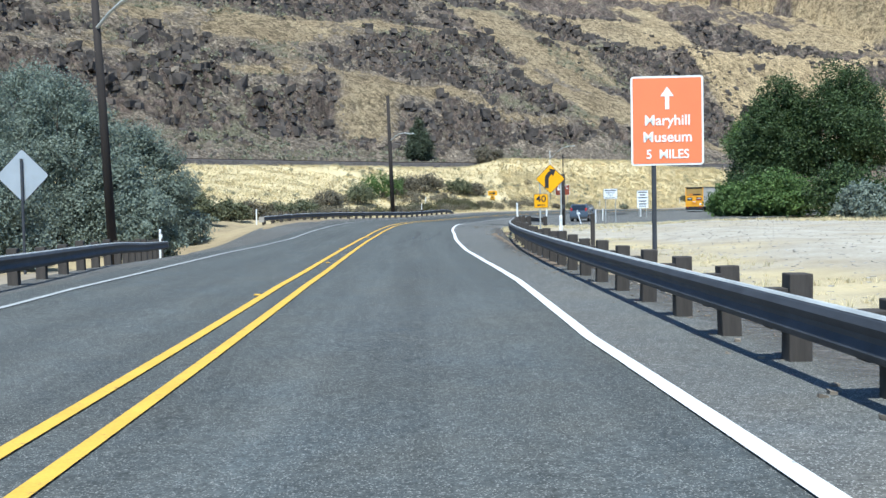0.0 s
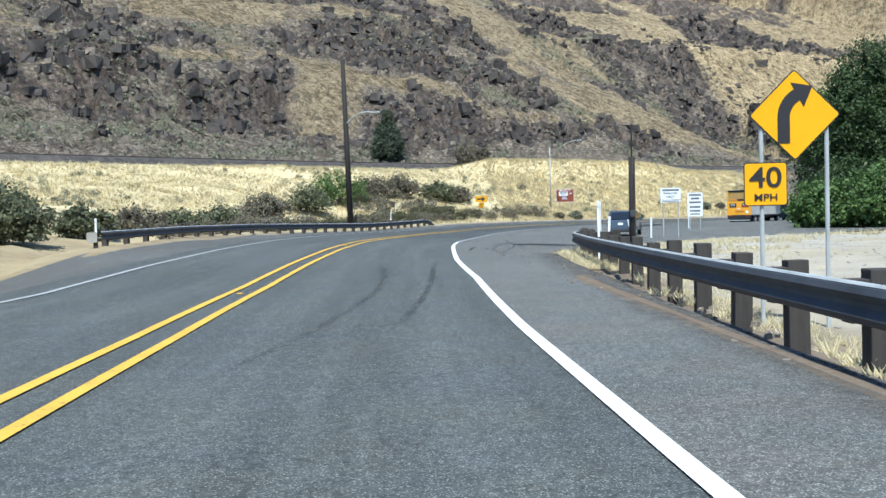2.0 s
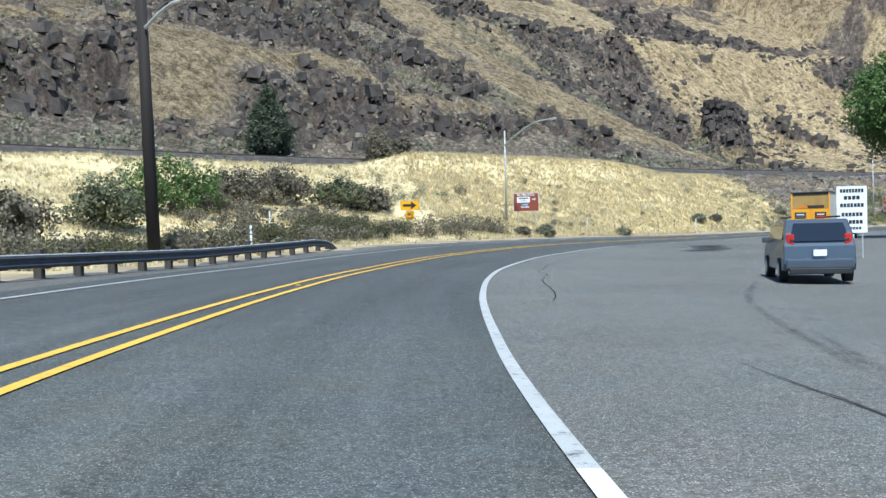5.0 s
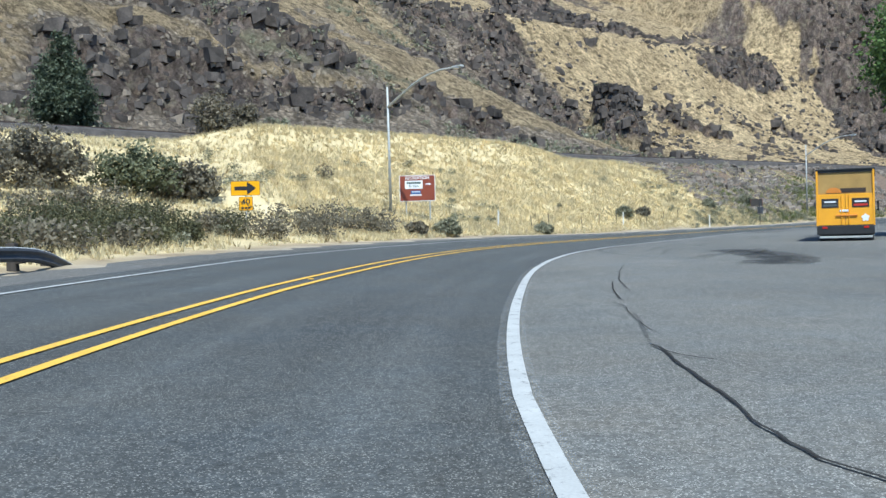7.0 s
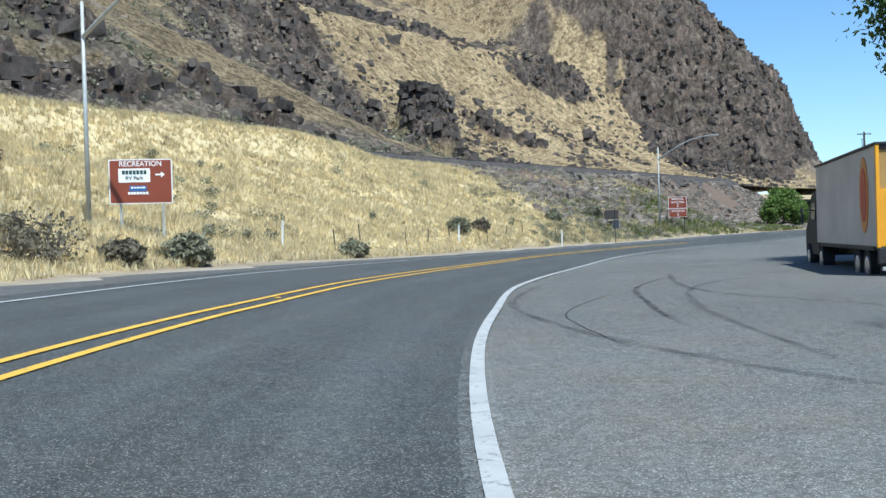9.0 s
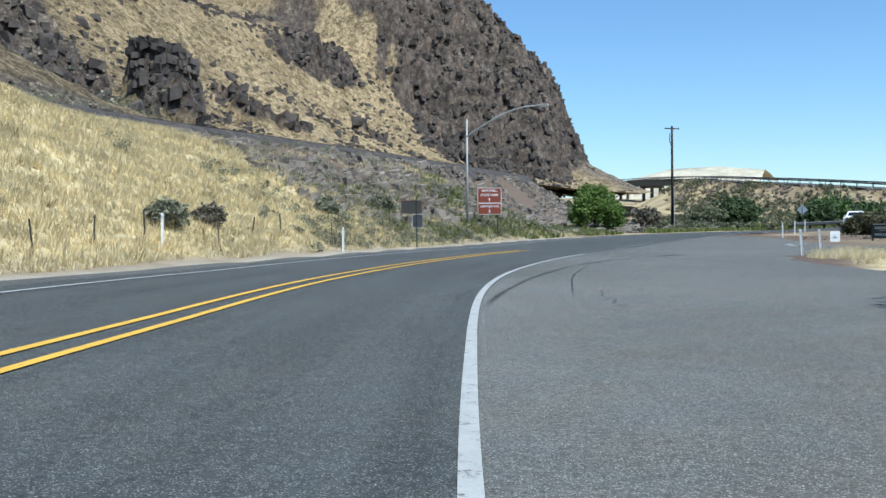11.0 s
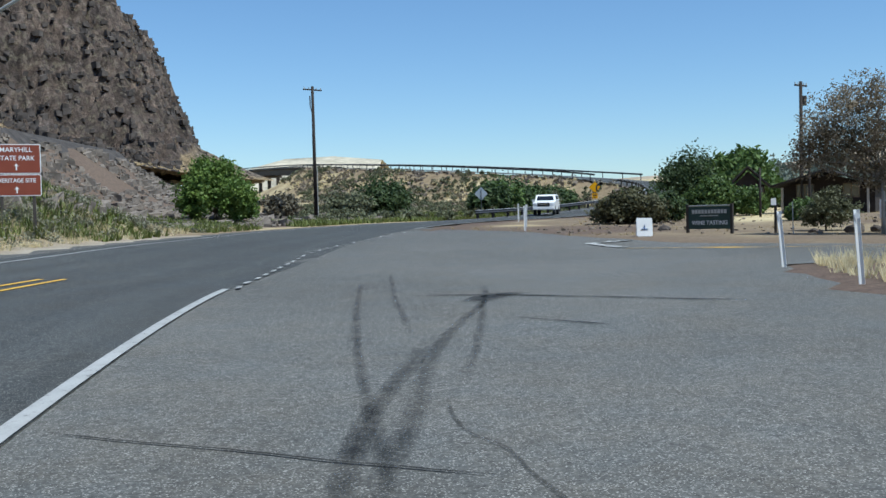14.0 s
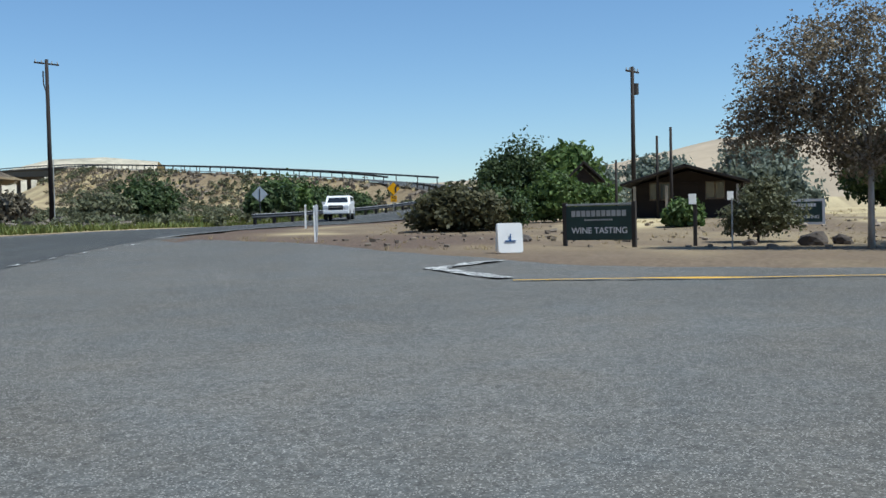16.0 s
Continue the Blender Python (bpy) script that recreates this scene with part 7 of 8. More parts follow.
for x, y, h, mat in ((38, 98, 4.6, "leaf_green"), (43.5, 94, 5.2, "leaf_dark"), (49.5, 90, 5.0, "leaf_green"), (38.5, 105, 5.4, "leaf_dark"), (34.5, 101, 3.4, "leaf_green"), (55, 84, 5.5, "leaf_dark"), (42, 87, 3.2, "leaf_olive")):
    tree("bush", x, y, h, [(0, 0, h * 0.58, h * 0.56, h * 0.42), (h * 0.42, 0.3, h * 0.4, h * 0.46, h * 0.36), (-h * 0.42, -0.2, h * 0.4, h * 0.46, h * 0.36), (0, -h * 0.3, h * 0.34, h * 0.5, h * 0.3)], mat,
         "broad green bush behind the gravel lot", 0.1, 0.12, 0.16, 200, category="bush", clumps=60, group="bushes behind the lot")
tree("tree", 49.5, 138, 14.5, [(0, 0, 11.6, 3.6, 2.8), (-2.4, 0.5, 10.2, 3.0, 2.5), (-3.0, -1.2, 8.4, 2.2, 1.9), (2.5, 0.4, 9.2, 3.4, 2.8), (0.4, 2.2, 8.6, 3.2, 2.4), (-4.6, -1.6, 9.4, 1.9, 1.6)], "leaf_green", "tall leafy tree overhanging the parked truck", 0.36, 0.42, 0.15, 330, clumps=130)
# juniper above the railway
zj = float(hill_height(np.array([[0.5, 178.5]]))[0][0])
tree("juniper", 0.5, 178.5, 8.0, [(0, 0, 6.2, 0.8, 1.3), (0, 0.1, 4.4, 1.7, 1.4), (0.2, 0, 2.6, 2.3, 1.4), (-0.2, 0, 1.2, 2.4, 1.0)], "needle", "dark pointed juniper standing above the railway", 0.22, 0.6, 0.14, 240, z0=zj, clumps=80)
for x, y, h in ((11.5, 172, 3.2), (14.2, 174, 2.4)):
    tree("bush", x, y, h, [(0, 0, h * 0.6, h * 0.45, h * 0.45), (0.4, 0, h * 0.3, h * 0.4, h * 0.3)], "brush_dark", "upright dark shrub beside the railway", 0.07, 0.2, 0.12, 130, z0=g(x, y), category="bush", clumps=26, group="roadside bushes")
# far side of the bend
tree("bush", 115, 215.4, 4.8, [(-0.4, 0, 3.7, 1.5, 1.1), (0.9, 0.3, 3.0, 1.5, 1.1), (-1.6, -0.2, 2.7, 1.4, 1.1), (2.1, 0.2, 2.0, 1.4, 1.1), (-2.5, -0.2, 1.6, 1.3, 1.0), (0.2, -1.2, 1.9, 1.7, 1.2), (2.9, -0.3, 1.1, 1.1, 0.8)], "leaf_bright", "large rounded bright green bush at the foot of the stone bank", 0.16, 0.15, 0.14, 330, category="bush", clumps=80)
for x, y, h, mat in ((170.5, 235.5, 5.0, "leaf_dark"), (175.5, 238.5, 4.0, "leaf_green"), (164.0, 214.5, 4.4, "leaf_dark"), (169.5, 216.0, 3.6, "leaf_green"), (186, 218.5, 4.0, "leaf_dark"), (196, 221, 3.6, "leaf_dark"), (143, 231, 2.4, "brush_dark"), (206, 226, 3.6, "leaf_green"), (153, 211.5, 3.0, "leaf_dark"), (158.5, 213.0, 3.6, "leaf_green"), (174.5, 216.5, 4.0, "leaf_dark"), (180.5, 217.5, 3.4, "leaf_dull"), (191, 220.5, 3.8, "leaf_green"), (201, 224.0, 3.4, "leaf_dark"), (164, 236.5, 3.6, "leaf_dull"), (181, 242, 3.6, "leaf_dark")):
    tree("bush", x, y, h, [(0, 0, h * 0.55, h * 0.7, h * 0.42), (h * 0.5, 0.2, h * 0.42, h * 0.5, h * 0.36), (-h * 0.5, -0.1, h * 0.42, h * 0.5, h * 0.36)], mat, "dark green brush below the overpass embankment", 0.1, 0.15, 0.26, 120, category="bush", clumps=40, group="embankment bushes")

# ---- corner yard beside the side road ----
AUT = "open-crowned tree with bronze and grey-green leaves and a pale trunk"
tree("birch", 96.6, 167.4, 6.0, [(0, 0.4, 5.2, 0.9, 0.7), (0, 1.4, 4.6, 1.1, 0.9), (0.2, -1.2, 4.7, 1.1, 0.9), (0, 2.2, 3.7, 1.1, 0.9), (0.3, 0.4, 3.8, 1.4, 0.9), (0, -2.2, 3.7, 1.3, 1.0), (0.2, 2.6, 2.8, 0.8, 0.7), (0.3, 1.0, 2.8, 1.2, 0.7), (0.2, -1.0, 2.6, 1.1, 0.7), (0.2, -2.3, 2.5, 1.2, 0.9), (0.2, 0.2, 2.2, 0.8, 0.5), (0, -3.0, 3.2, 1.1, 1.0)], "leaf_brown", AUT, 0.09, 0.32, 0.05, 330, "pale_bark", clumps=120)
tree("birch", 99.5, 162.4, 6.2, [(0, 0, 5.2, 1.5, 1.0), (-1.0, 1.4, 4.3, 1.5, 1.1), (1.2, -1.6, 4.2, 1.6, 1.1), (0, -2.0, 3.1, 1.6, 1.0), (0, 1.6, 3.1, 1.4, 0.9)], "leaf_brown", AUT, 0.11, 0.32, 0.055, 300, "pale_bark", clumps=84)
tree("bush", 100.5, 170.0, 1.8, [(0, 0, 0.95, 0.6, 0.65), (0.2, -0.7, 0.8, 0.5, 0.5), (0, 0.6, 0.6, 0.45, 0.42), (0.1, -0.2, 1.45, 0.4, 0.35)], "leaf_dull", "open olive-green shrub below the tree", 0.05, 0.15, 0.06, 130, category="bush", clumps=40)
for x, y, h, w, mat, lb in ((109.5, 181.3, 1.7, 1.3, "brush_olive", "rounded garden shrub in the corner yard"), (112, 180.6, 1.6, 1.1, "leaf_dark", "rounded garden shrub in the corner yard"), (110.5, 182.0, 1.5, 0.9, "leaf_green", "rounded garden shrub in the corner yard"),
                            (120, 179.6, 2.4, 0.95, "leaf_green", "broad green shrub in the corner yard"), (128, 183.4, 4.7, 1.55, "leaf_dark", "broad green shrub in the corner yard"), (121.5, 177.9, 1.8, 0.8, "leaf_green", "garden shrub beside the cabin"), (111.5, 172.8, 0.9, 0.5, "leaf_green", "garden shrub beside the cabin")):
    tree("bush", x, y, h, [(0, 0, h * 0.58, w, h * 0.4), (w * 0.6, -w * 0.5, h * 0.42, w * 0.8, h * 0.34), (-w * 0.5, w * 0.6, h * 0.42, w * 0.8, h * 0.34)], mat, lb, 0.06, 0.15, 0.12, 150, category="bush", clumps=46, group="yard shrubs")
for x, y, h, w, mat in ((166, 193, 6.0, 2.6, "leaf_dark"), (160, 189, 6.0, 2.6, "leaf_green"), (172, 186, 7.0, 3.4, "leaf_olive"), (178, 180, 7.6, 3.6, "leaf_olive"), (150, 184.5, 6.2, 2.8, "leaf_green"), (170, 170, 8.5, 4, "leaf_olive"), (165, 160, 8.2, 4, "leaf_dark"), (158, 152, 8, 4, "leaf_olive"), (184, 196, 5.5, 2.6, "leaf_olive")):
    h, w = h * 0.78, w * 0.9
    tree("tree", x, y, h, [(0, 0, h * 0.72, w, h * 0.26), (w * 0.6, 0.3, h * 0.5, w * 0.9, h * 0.24), (-w * 0.6, -0.2, h * 0.5, w * 0.9, h * 0.24), (0, -w * 0.5, h * 0.3, w, h * 0.2)], mat, "leafy tree standing beyond the yard", 0.2, 0.25, 0.3, 150, clumps=70, group="trees beyond the yard")


def cabin(x, y, rz, w, d, eave, ridge, name, label, porch=1.6):
    root = thing(name, pose(x, y, g(x, y) - 0.15, 0, 0, rz), label, "building")
    for sx in (-1, 1):
        part("wall", box((0.2, d, eave), (sx * (w / 2 - 0.1), d / 2, eave / 2), bevel=0.02), "cabin_wood", root)
    for yy in (0.1, d - 0.1):
        b = slab([(-w / 2 + 0.2, 0), (w / 2 - 0.2, 0), (w / 2 - 0.2, eave), (0, ridge - 0.1), (-w / 2 + 0.2, eave)], 0.2)
        b.transform(Matrix.Translation((0, yy, 0)))
        part("gable", b, "cabin_wood", root)
    for sx in (-1, 1):
        rise, run = ridge - eave, w / 2
        a = math.degrees(math.atan2(rise, run))
        part("roof", box((math.hypot(rise, run) + 0.55, d + porch + 0.6, 0.12), (sx * (run / 2 + 0.18), d / 2 - porch / 2, (eave + ridge) / 2 + 0.05), (0, sx * a, 0), 0.02), "roofing", root)
    for xx in (-w / 2 + 0.25, -w / 6, w / 2 - 0.25):
        if porch > 0.5:
            part("porch_post", box((0.13, 0.13, eave - 0.1), (xx, -porch + 0.15, (eave - 0.1) / 2), bevel=0.01), "pale_bark", root)
    for xx, ww in ((-w / 4, 1.1), (w / 4, 1.0)):
        # frame kept dark: shade on the front is put into its colour
        win = part("window", box((ww, 0.06, 0.95), (xx, -0.02, 1.55), bevel=0.01), "bark", root, "window frame, its shade put into a dark colour")
        for s in (-1, 1):
            part("pane", box((ww / 2 - 0.09, 0.03, 0.8), (xx + s * (ww / 4 - 0.01), -0.05, 1.55)), "window", win)
    part("door", box((0.9, 0.06, 2.0), (0.05, -0.03, 1.0), bevel=0.01), "cabin_wood", root)
    return root


cabin(125.3, 173.6, -90, 5.6, 6.0, 1.9, 2.7, "log_cabin", "dark log cabin with a low gabled porch roof in the yard")
cabin(132.5, 180.2, -78, 2.3, 2.6, 2.2, 3.3, "garden_shed", "small dark gabled shed in the yard", 0.2)

# winery boards (facing the junction)
sg = thing("winery_sign", pose(97.55, 174.05, g(97.55, 174.05), 0, 0, -104), "dark green painted board with white lettering in a timber frame", "sign board", "sign boards")
plate(sg, 1.86, 0.9, (0, 0, 0.62), "sign_green", None, r=0.02)
bars(sg, [(0, 0.88, 1.55, 0.16, 11), (0, 0.71, 0.8, 0.04, 14)], "sign_back")
words("lettering", "WINE TASTING", 0.23, "sign_white", sg, (0.02, -0.014, 0.42))
for x in (-0.985, 0.985):
    part("post", box((0.11, 0.11, 1.5), (x, 0.03, 0.43), bevel=0.012), "wood_post", sg)
part("top_rail", box((2.05, 0.10, 0.05), (0, 0.03, 1.12), bevel=0.01), "galv_pale", sg)
sg = thing("winery_sign", pose(112.5, 168.4, g(112.5, 168.4) - 0.05, 0, 0, -98), "small green board with white lettering in a white frame", "sign board", "sign boards")
plate(sg, 1.66, 1.0, (0, 0, 0.52), "sign_green", "sign_white", 0.10, r=0.02)
bars(sg, [(0, 0.78, 1.0, 0.12, 9), (0, 0.63, 0.6, 0.05, 10)], "sign_white")
words("lettering", "WINE TASTING", 0.18, "sign_white", sg, (0, -0.014, 0.32))
for x in (-0.5, 0.5):
    part("leg", box((0.07, 0.07, 0.8), (x, 0.03, 0.25)), "sign_white", sg)
# folding board
sg = thing("folding_sign", pose(94.2, 175.7, g(94.2, 175.7), 0, 0, -66), "white plastic folding pavement board", "sign board", "sign boards")
for s in (-1, 1):
    b = slab(rounded(0.60, 0.72, 0.06), 0.04)
    b.transform(pose(0, s * 0.15, 0.37, s * 11, 0, 0))
    part("panel", b, "white_plastic", sg)
b = box((0.26, 0.02, 0.03), (0, -0.2, 0.30))
box((0.03, 0.02, 0.15), (0, -0.185, 0.39), bm=b)
part("emblem", b, "blue_plastic", sg, "small blue mark")
for x, y, lb in ((98.4, 171.6, "black"), (104.5, 170.8, "black")):
    st = thing("yard_stake", pose(x, y, g(x, y)), "dark post carrying a small white notice", "post", "yard posts")
    part("post", box((0.1, 0.1, 1.25), (0, 0, 0.5), bevel=0.01), "wood_post", st)
    part("notice", box((0.02, 0.2, 0.28), (-0.08, 0.06, 1.25), (0, 8, 10), 0.005), "white_plastic", st, "small white notice")
lean_stake = thing("reflector_stake", pose(96.6, 170.6, g(96.6, 170.6), 0, -4, 0), "thin pale leaning stake", "post", "yard posts")
part("stake", rod((0, 0, -0.1), (0, 0, 1.25), 0.02), "galv_pale", lean_stake)


def boulder(x, y, s, label="dark weathered boulder on the verge"):
    b = bmesh.new()
    bmesh.ops.create_icosphere(b, subdivisions=2, radius=1)
    for v in b.verts:
        n = noise.noise(v.co * 1.3 + Vector((x, y, 0))) * 0.5 + noise.noise(v.co * 3 + Vector((y, x, 0))) * 0.18
        v.co *= 1 + n
        v.co = Vector((v.co.x * s, v.co.y * s * 0.8, v.co.z * s * 0.62))
    me = bpy.data.meshes.new("boulder")
    b.to_mesh(me)
    b.free()
    me.materials.append(M["boulder"])
    solid("boulder", me, label, "boulder", "verge boulders", m=pose(x, y, g(x, y) + s * 0.25, 0, 0, x * 40))


for x, y, s in ((98.5, 168.6, 0.42), (99.0, 167.9, 0.3), (101, 165.4, 0.35), (98.8, 170.2, 0.22), (100.4, 176.8, 0.3), (97.8, 165, 0.3), (99.4, 162.5, 0.35)):
    boulder(x, y, s)
P = np.column_stack([rng.uniform(96, 118, 420), rng.uniform(158, 184, 420)])
z = ground_height(P)[0]
P = np.column_stack([P, z])[~inside(P, SIDE_ROAD)]
rock_field("yard_stones", P, 0.05 + 0.22 * rng.random(len(P)) ** 3, "brown_rock", "scattered stones on the bare corner ground")
P = pick_ground(5000, 95.5, 150, 150, 190, lambda x, y, s, i, dk, b: ~inside(np.column_stack([x, y]), SIDE_ROAD) & (s < -5.5) & (fbm(x / 3, y / 3, 99) > 0.52))[:1500]
q, f = tufts(P, rng.uniform(0.06, 0.18, len(P)), 0.012, 9, 0.8)
solid("yard_grass", mesh_of("yard_grass", q, f, "straw_dull"), "patchy dry grass in the corner yard", "grass", kind="stuff")
P = pick_ground(3000, 5.5, 9.5, -5, 62, lambda x, y, s, i, dk, b: (s < -4.9) & (s > -lot_edge[i] - 2.5))
rock_field("verge_stones", P[:900], rng.uniform(0.02, 0.09, min(900, len(P))), "brown_rock", "loose stones along the guardrail foot")
P = pick_ground(14000, 8, 36, 2, 92, lambda x, y, s, i, dk, b: (s < -lot_edge[i] - 1.5))[:6000]
rock_field("lot_gravel", P, rng.uniform(0.04, 0.14, len(P)), "concrete", "pale gravel of the open lot")


# ---- overpass ----
i1, i2 = S(x=325), END - 2
bridge = thing("overpass", pose(0, 0, 0), "grey highway overpass with dark girders on round piers", "bridge")
b = bmesh.new()
prof = [(-5.6, 0.35), (-5.6, -0.05), (-5.2, -0.35), (-4.6, -0.4), (-4.6, -1.5), (4.6, -1.5), (4.6, -0.4), (5.2, -0.35), (5.6, -0.05), (5.6, 0.35), (5.2, 0.35), (5.2, 0.0), (-5.2, 0.0), (-5.2, 0.35)]
ring = [[b.verts.new(RC[i] + RN[i] * o + np.array((0, 0, w - 0.02))) for o, w in prof] for i in range(i1, i2, 6)]
for a, c in zip(ring, ring[1:]):
    for q in range(len(prof)):
        b.faces.new((a[q], c[q], c[(q + 1) % len(prof)], a[(q + 1) % len(prof)]))
bmesh.ops.recalc_face_normals(b, faces=b.faces)
part("deck", b, "dark_steel", bridge)
for o in (-4.0, 4.0):
    b = bmesh.new()
    ring = [[b.verts.new(RC[i] + RN[i] * (o + e) + np.array((0, 0, w))) for e, w in ((-0.3, -1.5), (0.3, -1.5), (0.3, -2.3), (-0.3, -2.3))] for i in range(i1, i2, 6)]
    for a, c in zip(ring, ring[1:]):
        for q in range(4):
            b.faces.new((a[q], c[q], c[(q + 1) % 4], a[(q + 1) % 4]))
    part("girder", b, "dark_steel", bridge)
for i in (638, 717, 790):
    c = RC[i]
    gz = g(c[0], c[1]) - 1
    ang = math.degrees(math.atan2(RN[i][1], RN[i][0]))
    part("cap", box((10.5, 1.4, 1.0), (c[0], c[1], c[2] - 2.75), (0, 0, ang), 0.05), "dark_concrete", bridge)
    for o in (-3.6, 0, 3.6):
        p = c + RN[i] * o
        part("pier", rod((p[0], p[1], min(gz, c[2] - 9)), (p[0], p[1], c[2] - 3), 0.75, 0.75, 12), "dark_concrete", bridge)


# ---- vehicles (nose towards +y) ----
def wheel(parent, x, y, r, w, rim="chrome"):
    t = part("wheel", rod((x - w / 2, y, r), (x + w / 2, y, r), r, r, 20), "rubber", parent, smooth=False)
    s = 1 if x > 0 else -1
    part("rim", rod((x + s * (w / 2 - 0.01), y, r), (x + s * (w / 2 + 0.015), y, r), r * 0.6, r * 0.52, 14), rim, t)
    return t


def hull(profile, half, mat_name, parent, name="body", tumble=0.0, zmid=0.9, bevel=0.05, label=""):
    """A vehicle body from its side outline (y, z): the flanks lean in above zmid."""
    b = bmesh.new()
    vs = {}
    for s in (-1, 1):
        vs[s] = [b.verts.new((s * (half - tumble * max(0, z - zmid)), y, z)) for y, z in profile]
    n = len(profile)
    b.faces.new(vs[-1])
    b.faces.new(vs[1][::-1])
    for i in range(n):
        b.faces.new((vs[-1][i], vs[1][i], vs[1][(i + 1) % n], vs[-1][(i + 1) % n]))
    bmesh.ops.recalc_face_normals(b, faces=b.faces)
    bmesh.ops.bevel(b, geom=[e for e in b.edges if abs(e.verts[0].co.x - e.verts[1].co.x) < 0.3], offset=bevel, segments=3, affect="EDGES", profile=0.6)
    return part(name, b, mat_name, parent, label, smooth=False)


van = thing("minivan", pose(17.4, 93.2, g(17.4, 93.2) + 0.0, 0, 0, -19), "blue-silver minivan standing on the pull-out", "car")
hull([(-2.2, 0.32), (2.2, 0.3), (2.25, 0.7), (1.6, 0.98), (0.75, 1.52), (0.2, 1.62), (-1.75, 1.63), (-2.12, 1.3), (-2.25, 0.95), (-2.28, 0.5)], 0.88, "silver_paint", van, tumble=0.17, zmid=0.95)
b = slab([(-0.72, 1.06), (0.72, 1.06), (0.60, 1.54), (-0.60, 1.54)], 0.03)
b.transform(Matrix.Translation((0, -2.155, 0)) @ Matrix.Translation((0, 0, 1.3)) @ pose(0, 0, 0, -20, 0, 0) @ Matrix.Translation((0, 0, -1.3)))
part("rear_window", b, "dark_glass", van, "dark tinted rear window")
for s in (-1, 1):
    part("side_glass", box((0.03, 2.9, 0.36), (s * 0.815, -0.35, 1.29), (0, s * -9.5, 0), 0.01), "dark_glass", van, "dark side window")
    part("tail_lamp", box((0.2, 0.06, 0.42), (s * 0.7, -2.2, 1.05), (0, 0, s * 8), 0.03), "tail_red", van, "red tail lamp")
    part("mirror", box((0.2, 0.1, 0.15), (s * 0.98, 0.75, 1.08), bevel=0.03), "silver_paint", van)
    part("roof_rail", rod((s * 0.6, -1.6, 1.69), (s * 0.6, 0.3, 1.69), 0.025), "black_trim", van, "black roof rail")
    for y in (-1.4, 1.4):
        wheel(van, s * 0.80, y, 0.32, 0.22)
part("bumper", box((1.66, 0.14, 0.26), (0, -2.27, 0.5), bevel=0.05), "silver_paint", van)
part("lower_trim", box((1.5, 0.1, 0.16), (0, -2.29, 0.32), bevel=0.03), "black_trim", van)
part("number_plate", box((0.32, 0.02, 0.16), (0, -2.345, 0.78)), "sign_white", van, "white number plate")

trk = thing("box_truck", pose(38.2, 133.2, -0.36, 0, 0, -38), "parked truck with a grey-white box and golden yellow rear doors", "truck")
part("box_body", box((2.5, 9.6, 2.55), (0, 4.85, 2.33), bevel=0.03), "van_white", trk, "dusty grey-white box body")
part("roof_cap", box((2.6, 9.8, 0.07), (0, 4.8, 3.64), bevel=0.02), "black_trim", trk, "dark roof edge")
for sx in (-1, 1):
    part("rear_post", box((0.09, 0.14, 2.6), (sx * 1.225, -0.01, 2.32), bevel=0.02), "truck_yellow", trk, "golden yellow corner post")
# dark strip below the roof edge: its shadow line put into the colour
part("rear_header", box((2.36, 0.12, 0.12), (0, 0.0, 3.56), bevel=0.02), "black_trim", trk, "header beam darkened for the shade under the roof")
# upper panel darker than the yellow doors below
part("upper_panel", box((2.36, 0.06, 0.98), (0, 0.02, 3.0), bevel=0.012), "truck_tan", trk, "darker tan upper door panel")
for sx in (-1, 1):
    d = part("rear_door", box((1.17, 0.06, 1.45), (sx * 0.592, -0.02, 1.78), bevel=0.012), "truck_yellow", trk, "golden yellow rear door")
    part("hinge_bar", rod((sx * 0.16, -0.08, 1.1), (sx * 0.16, -0.08, 2.45), 0.02), "truck_yellow", d)
    part("poster", box((0.74, 0.012, 0.42), (sx * 0.66, -0.06, 2.08), bevel=0.004), "black_trim", d, "dark rectangular poster")
    part("poster_band", box((0.60, 0.012, 0.10), (sx * 0.66, -0.07, 1.98)), "window" if sx < 0 else "red_ink", d, "coloured band of the poster")
    part("poster_band", box((0.50, 0.012, 0.07), (sx * 0.66, -0.07, 2.14)), "sign_white", d, "pale band of the poster")
part("grab_bar", box((0.95, 0.06, 0.07), (0.05, -0.08, 1.5), bevel=0.02), "truck_amber", trk, "amber grab bar")
part("latch", box((0.4, 0.03, 0.10), (-0.05, -0.062, 1.72), bevel=0.02), "sign_white", trk, "pale latch plate")
b = slab([(0.16 * math.cos(a) * (1 + 0.18 * math.sin(5 * a)), 0.16 * math.sin(a) * (1 + 0.18 * math.sin(5 * a))) for a in np.linspace(0, 2 * math.pi, 30, endpoint=False)], 0.012)
b.transform(Matrix.Translation((0.86, -0.06, 1.38)))
part("badge", b, "sign_white", trk, "white badge")
b = slab([(0.34 * math.cos(a), 0.24 * math.sin(a)) for a in np.linspace(0, math.pi, 16)], 0.012)
b.transform(Matrix.Translation((-0.5, -0.025, 2.56)))
part("emblem", b, "truck_amber", trk, "amber half-round emblem")
part("emblem_band", box((1.1, 0.012, 0.2), (0.35, -0.02, 2.66), bevel=0.004), "rail_steel", trk, "dark brown band")
b = slab([(0.55 * math.cos(a), 1.0 * math.sin(a)) for a in np.linspace(0, 2 * math.pi, 28, endpoint=False)], 0.02)
b.transform(Matrix.Translation((-1.262, 1.5, 2.4)) @ pose(0, 0, 0, 0, 0, -90))
part("emblem", b, "truck_amber", trk, "tall amber oval emblem")
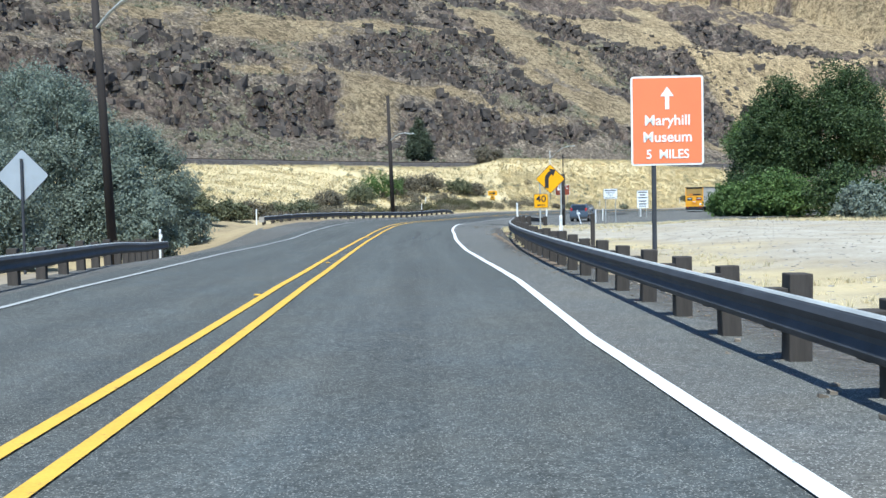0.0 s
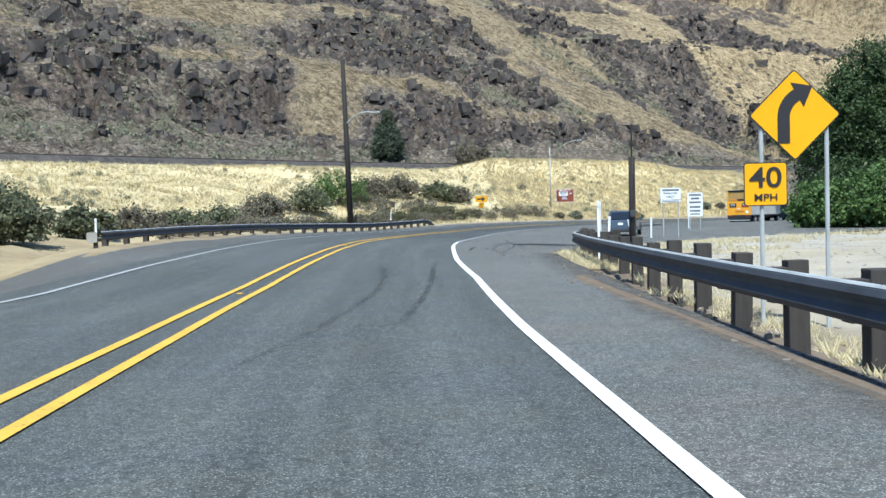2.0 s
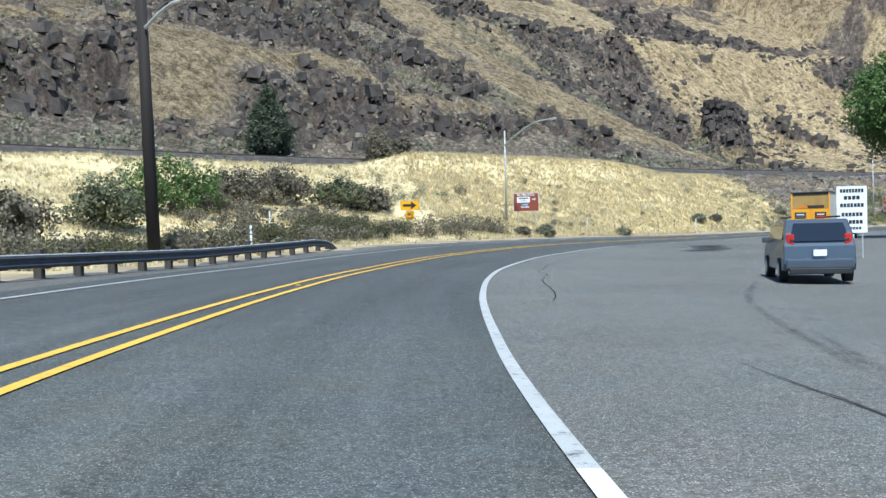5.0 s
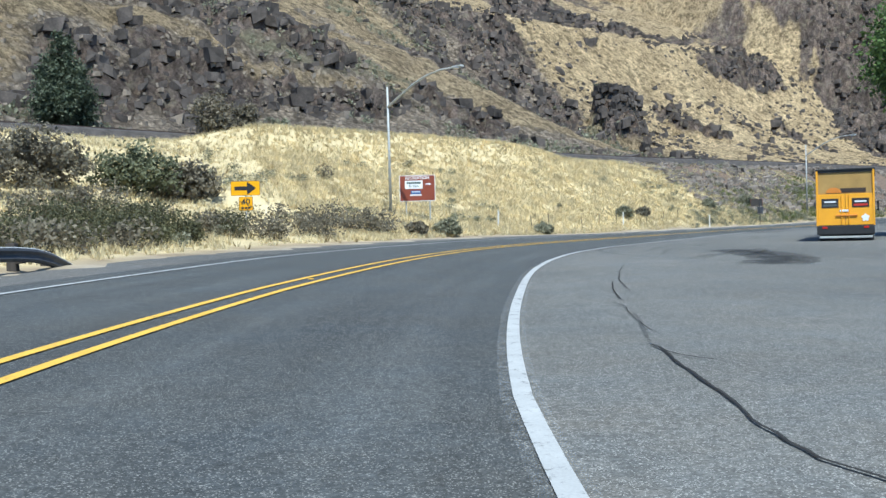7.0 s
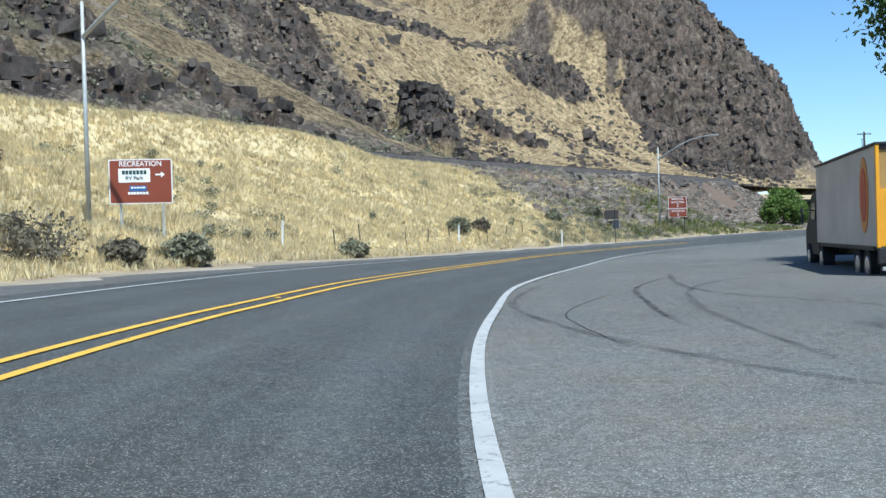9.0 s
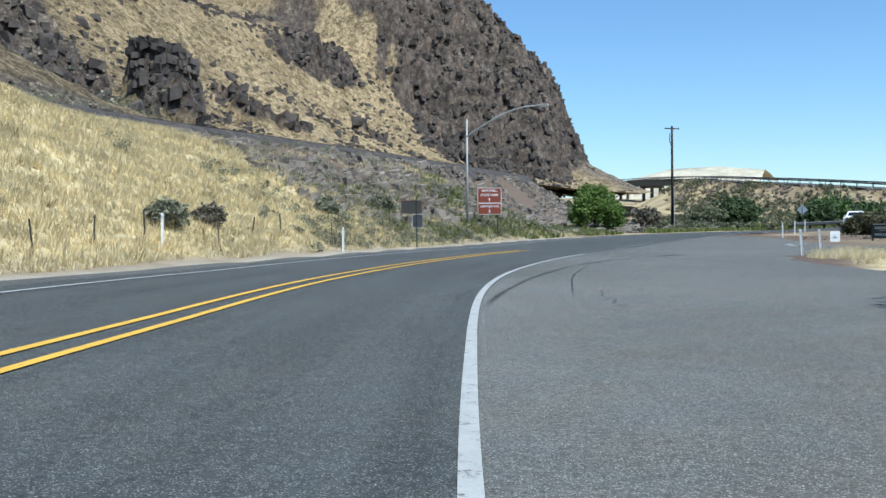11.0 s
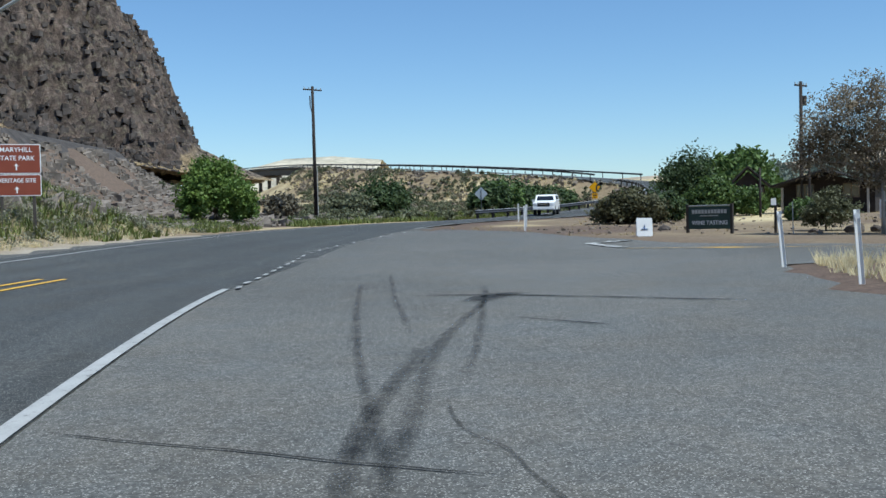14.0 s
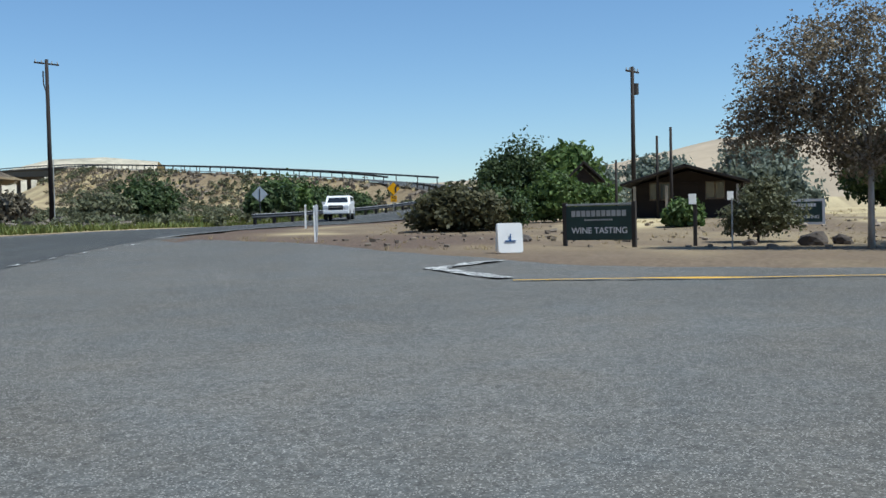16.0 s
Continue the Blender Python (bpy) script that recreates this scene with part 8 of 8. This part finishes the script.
b = slab([(0.38 * math.cos(a), 0.72 * math.sin(a)) for a in np.linspace(0, 2 * math.pi, 28, endpoint=False)], 0.02)
b.transform(Matrix.Translation((-1.274, 1.5, 2.4)) @ pose(0, 0, 0, 0, 0, -90))
part("emblem", b, "red_ink", trk, "red centre of the oval emblem")
part("side_skirt", box((2.46, 8.6, 0.16), (0, 4.9, 1.02), bevel=0.02), "galv", trk)
part("chassis", box((1.0, 12.4, 0.3), (0, 6.2, 0.82), bevel=0.02), "black_trim", trk)
part("mudguard", box((2.3, 0.05, 0.62), (0, 0.25, 0.6), bevel=0.01), "black_trim", trk, "black mud flaps")
part("underrun_bar", box((2.3, 0.14, 0.10), (0, 0.0, 0.50), bevel=0.02), "galv_pale", trk, "bright underrun bar")
part("step_bumper", box((2.5, 0.16, 0.42), (0, -0.02, 0.83), bevel=0.03), "black_trim", trk)
for s in (-1, 1):
    part("tail_lamp", box((0.22, 0.04, 0.1), (s * 0.9, -0.1, 0.95), bevel=0.01), "tail_red", trk, "red tail lamp")
    for y in (1.6, 2.9, 9.2, 12.0):
        wheel(trk, s * 1.02, y, 0.5, 0.36)
cab = hull([(10.0, 0.6), (13.0, 0.6), (13.05, 1.5), (12.6, 1.75), (11.9, 2.75), (10.0, 2.85)], 1.15, "dark_steel", trk, "cab", 0.05, 1.6, 0.08, "dark truck cab")
for s in (-1, 1):
    part("cab_mirror", box((0.08, 0.14, 0.6), (s * 1.42, 11.9, 2.0), bevel=0.02), "black_trim", cab, "tall black mirror")
    part("mirror_arm", rod((s * 1.1, 11.9, 2.2), (s * 1.42, 11.9, 2.2), 0.02), "black_trim", cab)
    part("cab_window", box((0.03, 0.9, 0.6), (s * 1.13, 11.2, 2.15), (0, s * -3, 0), 0.01), "dark_glass", cab, "dark cab window")

k = S(x=144)
p, t = RC[k] + RN[k] * 1.9, RC[k + 1] - RC[k]
pk = thing("suv", pose(p[0], p[1], float(surf_z(p[None])[0]) + 0.01, 0, 0, math.degrees(math.atan2(t[0], -t[1])) + 21), "large white SUV on the climbing road", "car")
hull([(-2.85, 0.5), (2.8, 0.45), (2.9, 1.0), (2.7, 1.15), (1.35, 1.22), (0.65, 1.85), (-0.75, 1.9), (-2.35, 1.86), (-2.75, 1.3)], 0.98, "white_paint", pk, tumble=0.14, zmid=1.15)
b = slab([(-0.78, 1.25), (0.78, 1.25), (0.7, 1.8), (-0.7, 1.8)], 0.03)
b.transform(Matrix.Translation((0, 1.06, 1.5)) @ pose(0, 0, 0, 47, 0, 0) @ Matrix.Translation((0, 0, -1.5)))
part("windscreen", b, "dark_glass", pk, "dark windscreen")
gr = part("grille", box((1.1, 0.06, 0.34), (0, 2.9, 0.92), bevel=0.03), "black_trim", pk, "dark grille")
part("grille_bar", box((1.0, 0.04, 0.05), (0, 2.94, 0.95)), "chrome", gr, "bright grille bar")
part("bumper", box((1.9, 0.16, 0.24), (0, 2.9, 0.58), bevel=0.04), "white_paint", pk)
for s in (-1, 1):
    part("headlight", box((0.34, 0.08, 0.24), (s * 0.78, 2.86, 0.97), (0, 0, s * -8), 0.03), "lamp_clear", pk, "clear headlight")
    part("mirror", box((0.24, 0.1, 0.22), (s * 1.12, 0.9, 1.3), bevel=0.03), "white_paint", pk)
    part("side_glass", box((0.03, 2.7, 0.42), (s * 0.91, -0.65, 1.55), (0, s * -8, 0), 0.01), "dark_glass", pk, "dark side window")
    for y in (-1.75, 1.85):
        wheel(pk, s * 0.86, y, 0.4, 0.27)

# ---- brush and weeds along the foot of the bank ----
P = pick_ground(9000, -8, 17, 96, 142, lambda x, y, s, i, dk, b: (s > 8.6) & (s < 11.8) & (b < -3) & (fbm(x / 5, y / 5, 101) > 0.40 + 0.16 * smooth01((y - 128) / 8)))[:170]
sz = rng.uniform(0.4, 0.9, len(P))
q, f = cards(P + np.column_stack([0 * sz, 0 * sz, sz * 0.85]), np.column_stack([sz, sz, sz]), 0.05, 420)
solid("foot_brush", mesh_of("foot_brush", q, f, "brush_olive"), "dense olive-brown brush at the foot of the bank", "shrubs", kind="stuff")
P = pick_ground(9000, 58, 84, 178, 202, lambda x, y, s, i, dk, b: (s > 6.7) & (s < 10.5) & (b < -3) & (fbm(x / 3, y / 3, 102) > 0.44))[:170]
sz = rng.uniform(0.16, 0.5, len(P))
q, f = cards(P + np.column_stack([0 * sz, 0 * sz, sz * 0.6]), np.column_stack([sz, sz, sz * 0.8]), 0.045, 130)
solid("verge_scrub", mesh_of("verge_scrub", q, f, "sage"), "low grey-green scrub at the road's outer edge", "shrubs", kind="stuff")
P = pick_ground(16000, 58, 90, 178, 204, lambda x, y, s, i, dk, b: (s > 6.5) & (s < 11) & (b < -3) & (fbm(x / 2.5, y / 2.5, 103) > 0.42))[:3600]
q, f = tufts(P, rng.uniform(0.10, 0.32, len(P)), 0.016, 9, 0.6)
solid("edge_straw", mesh_of("edge_straw", q, f, "straw"), "dull dry grass at the road's outer edge", "grass", kind="stuff")
P = pick_ground(16000, 68, 108, 182, 214, lambda x, y, s, i, dk, b: (s > 7.5) & (s < 15) & (b < -4) & (fbm(x / 4, y / 4, 104) > 0.50))[:1500]
q, f = tufts(P, rng.uniform(0.2, 0.6, len(P)), 0.03, 9, 0.5)
solid("verge_weeds", mesh_of("verge_weeds", q, f, "weed"), "green weeds below the sign on the outer verge", "grass", kind="stuff")
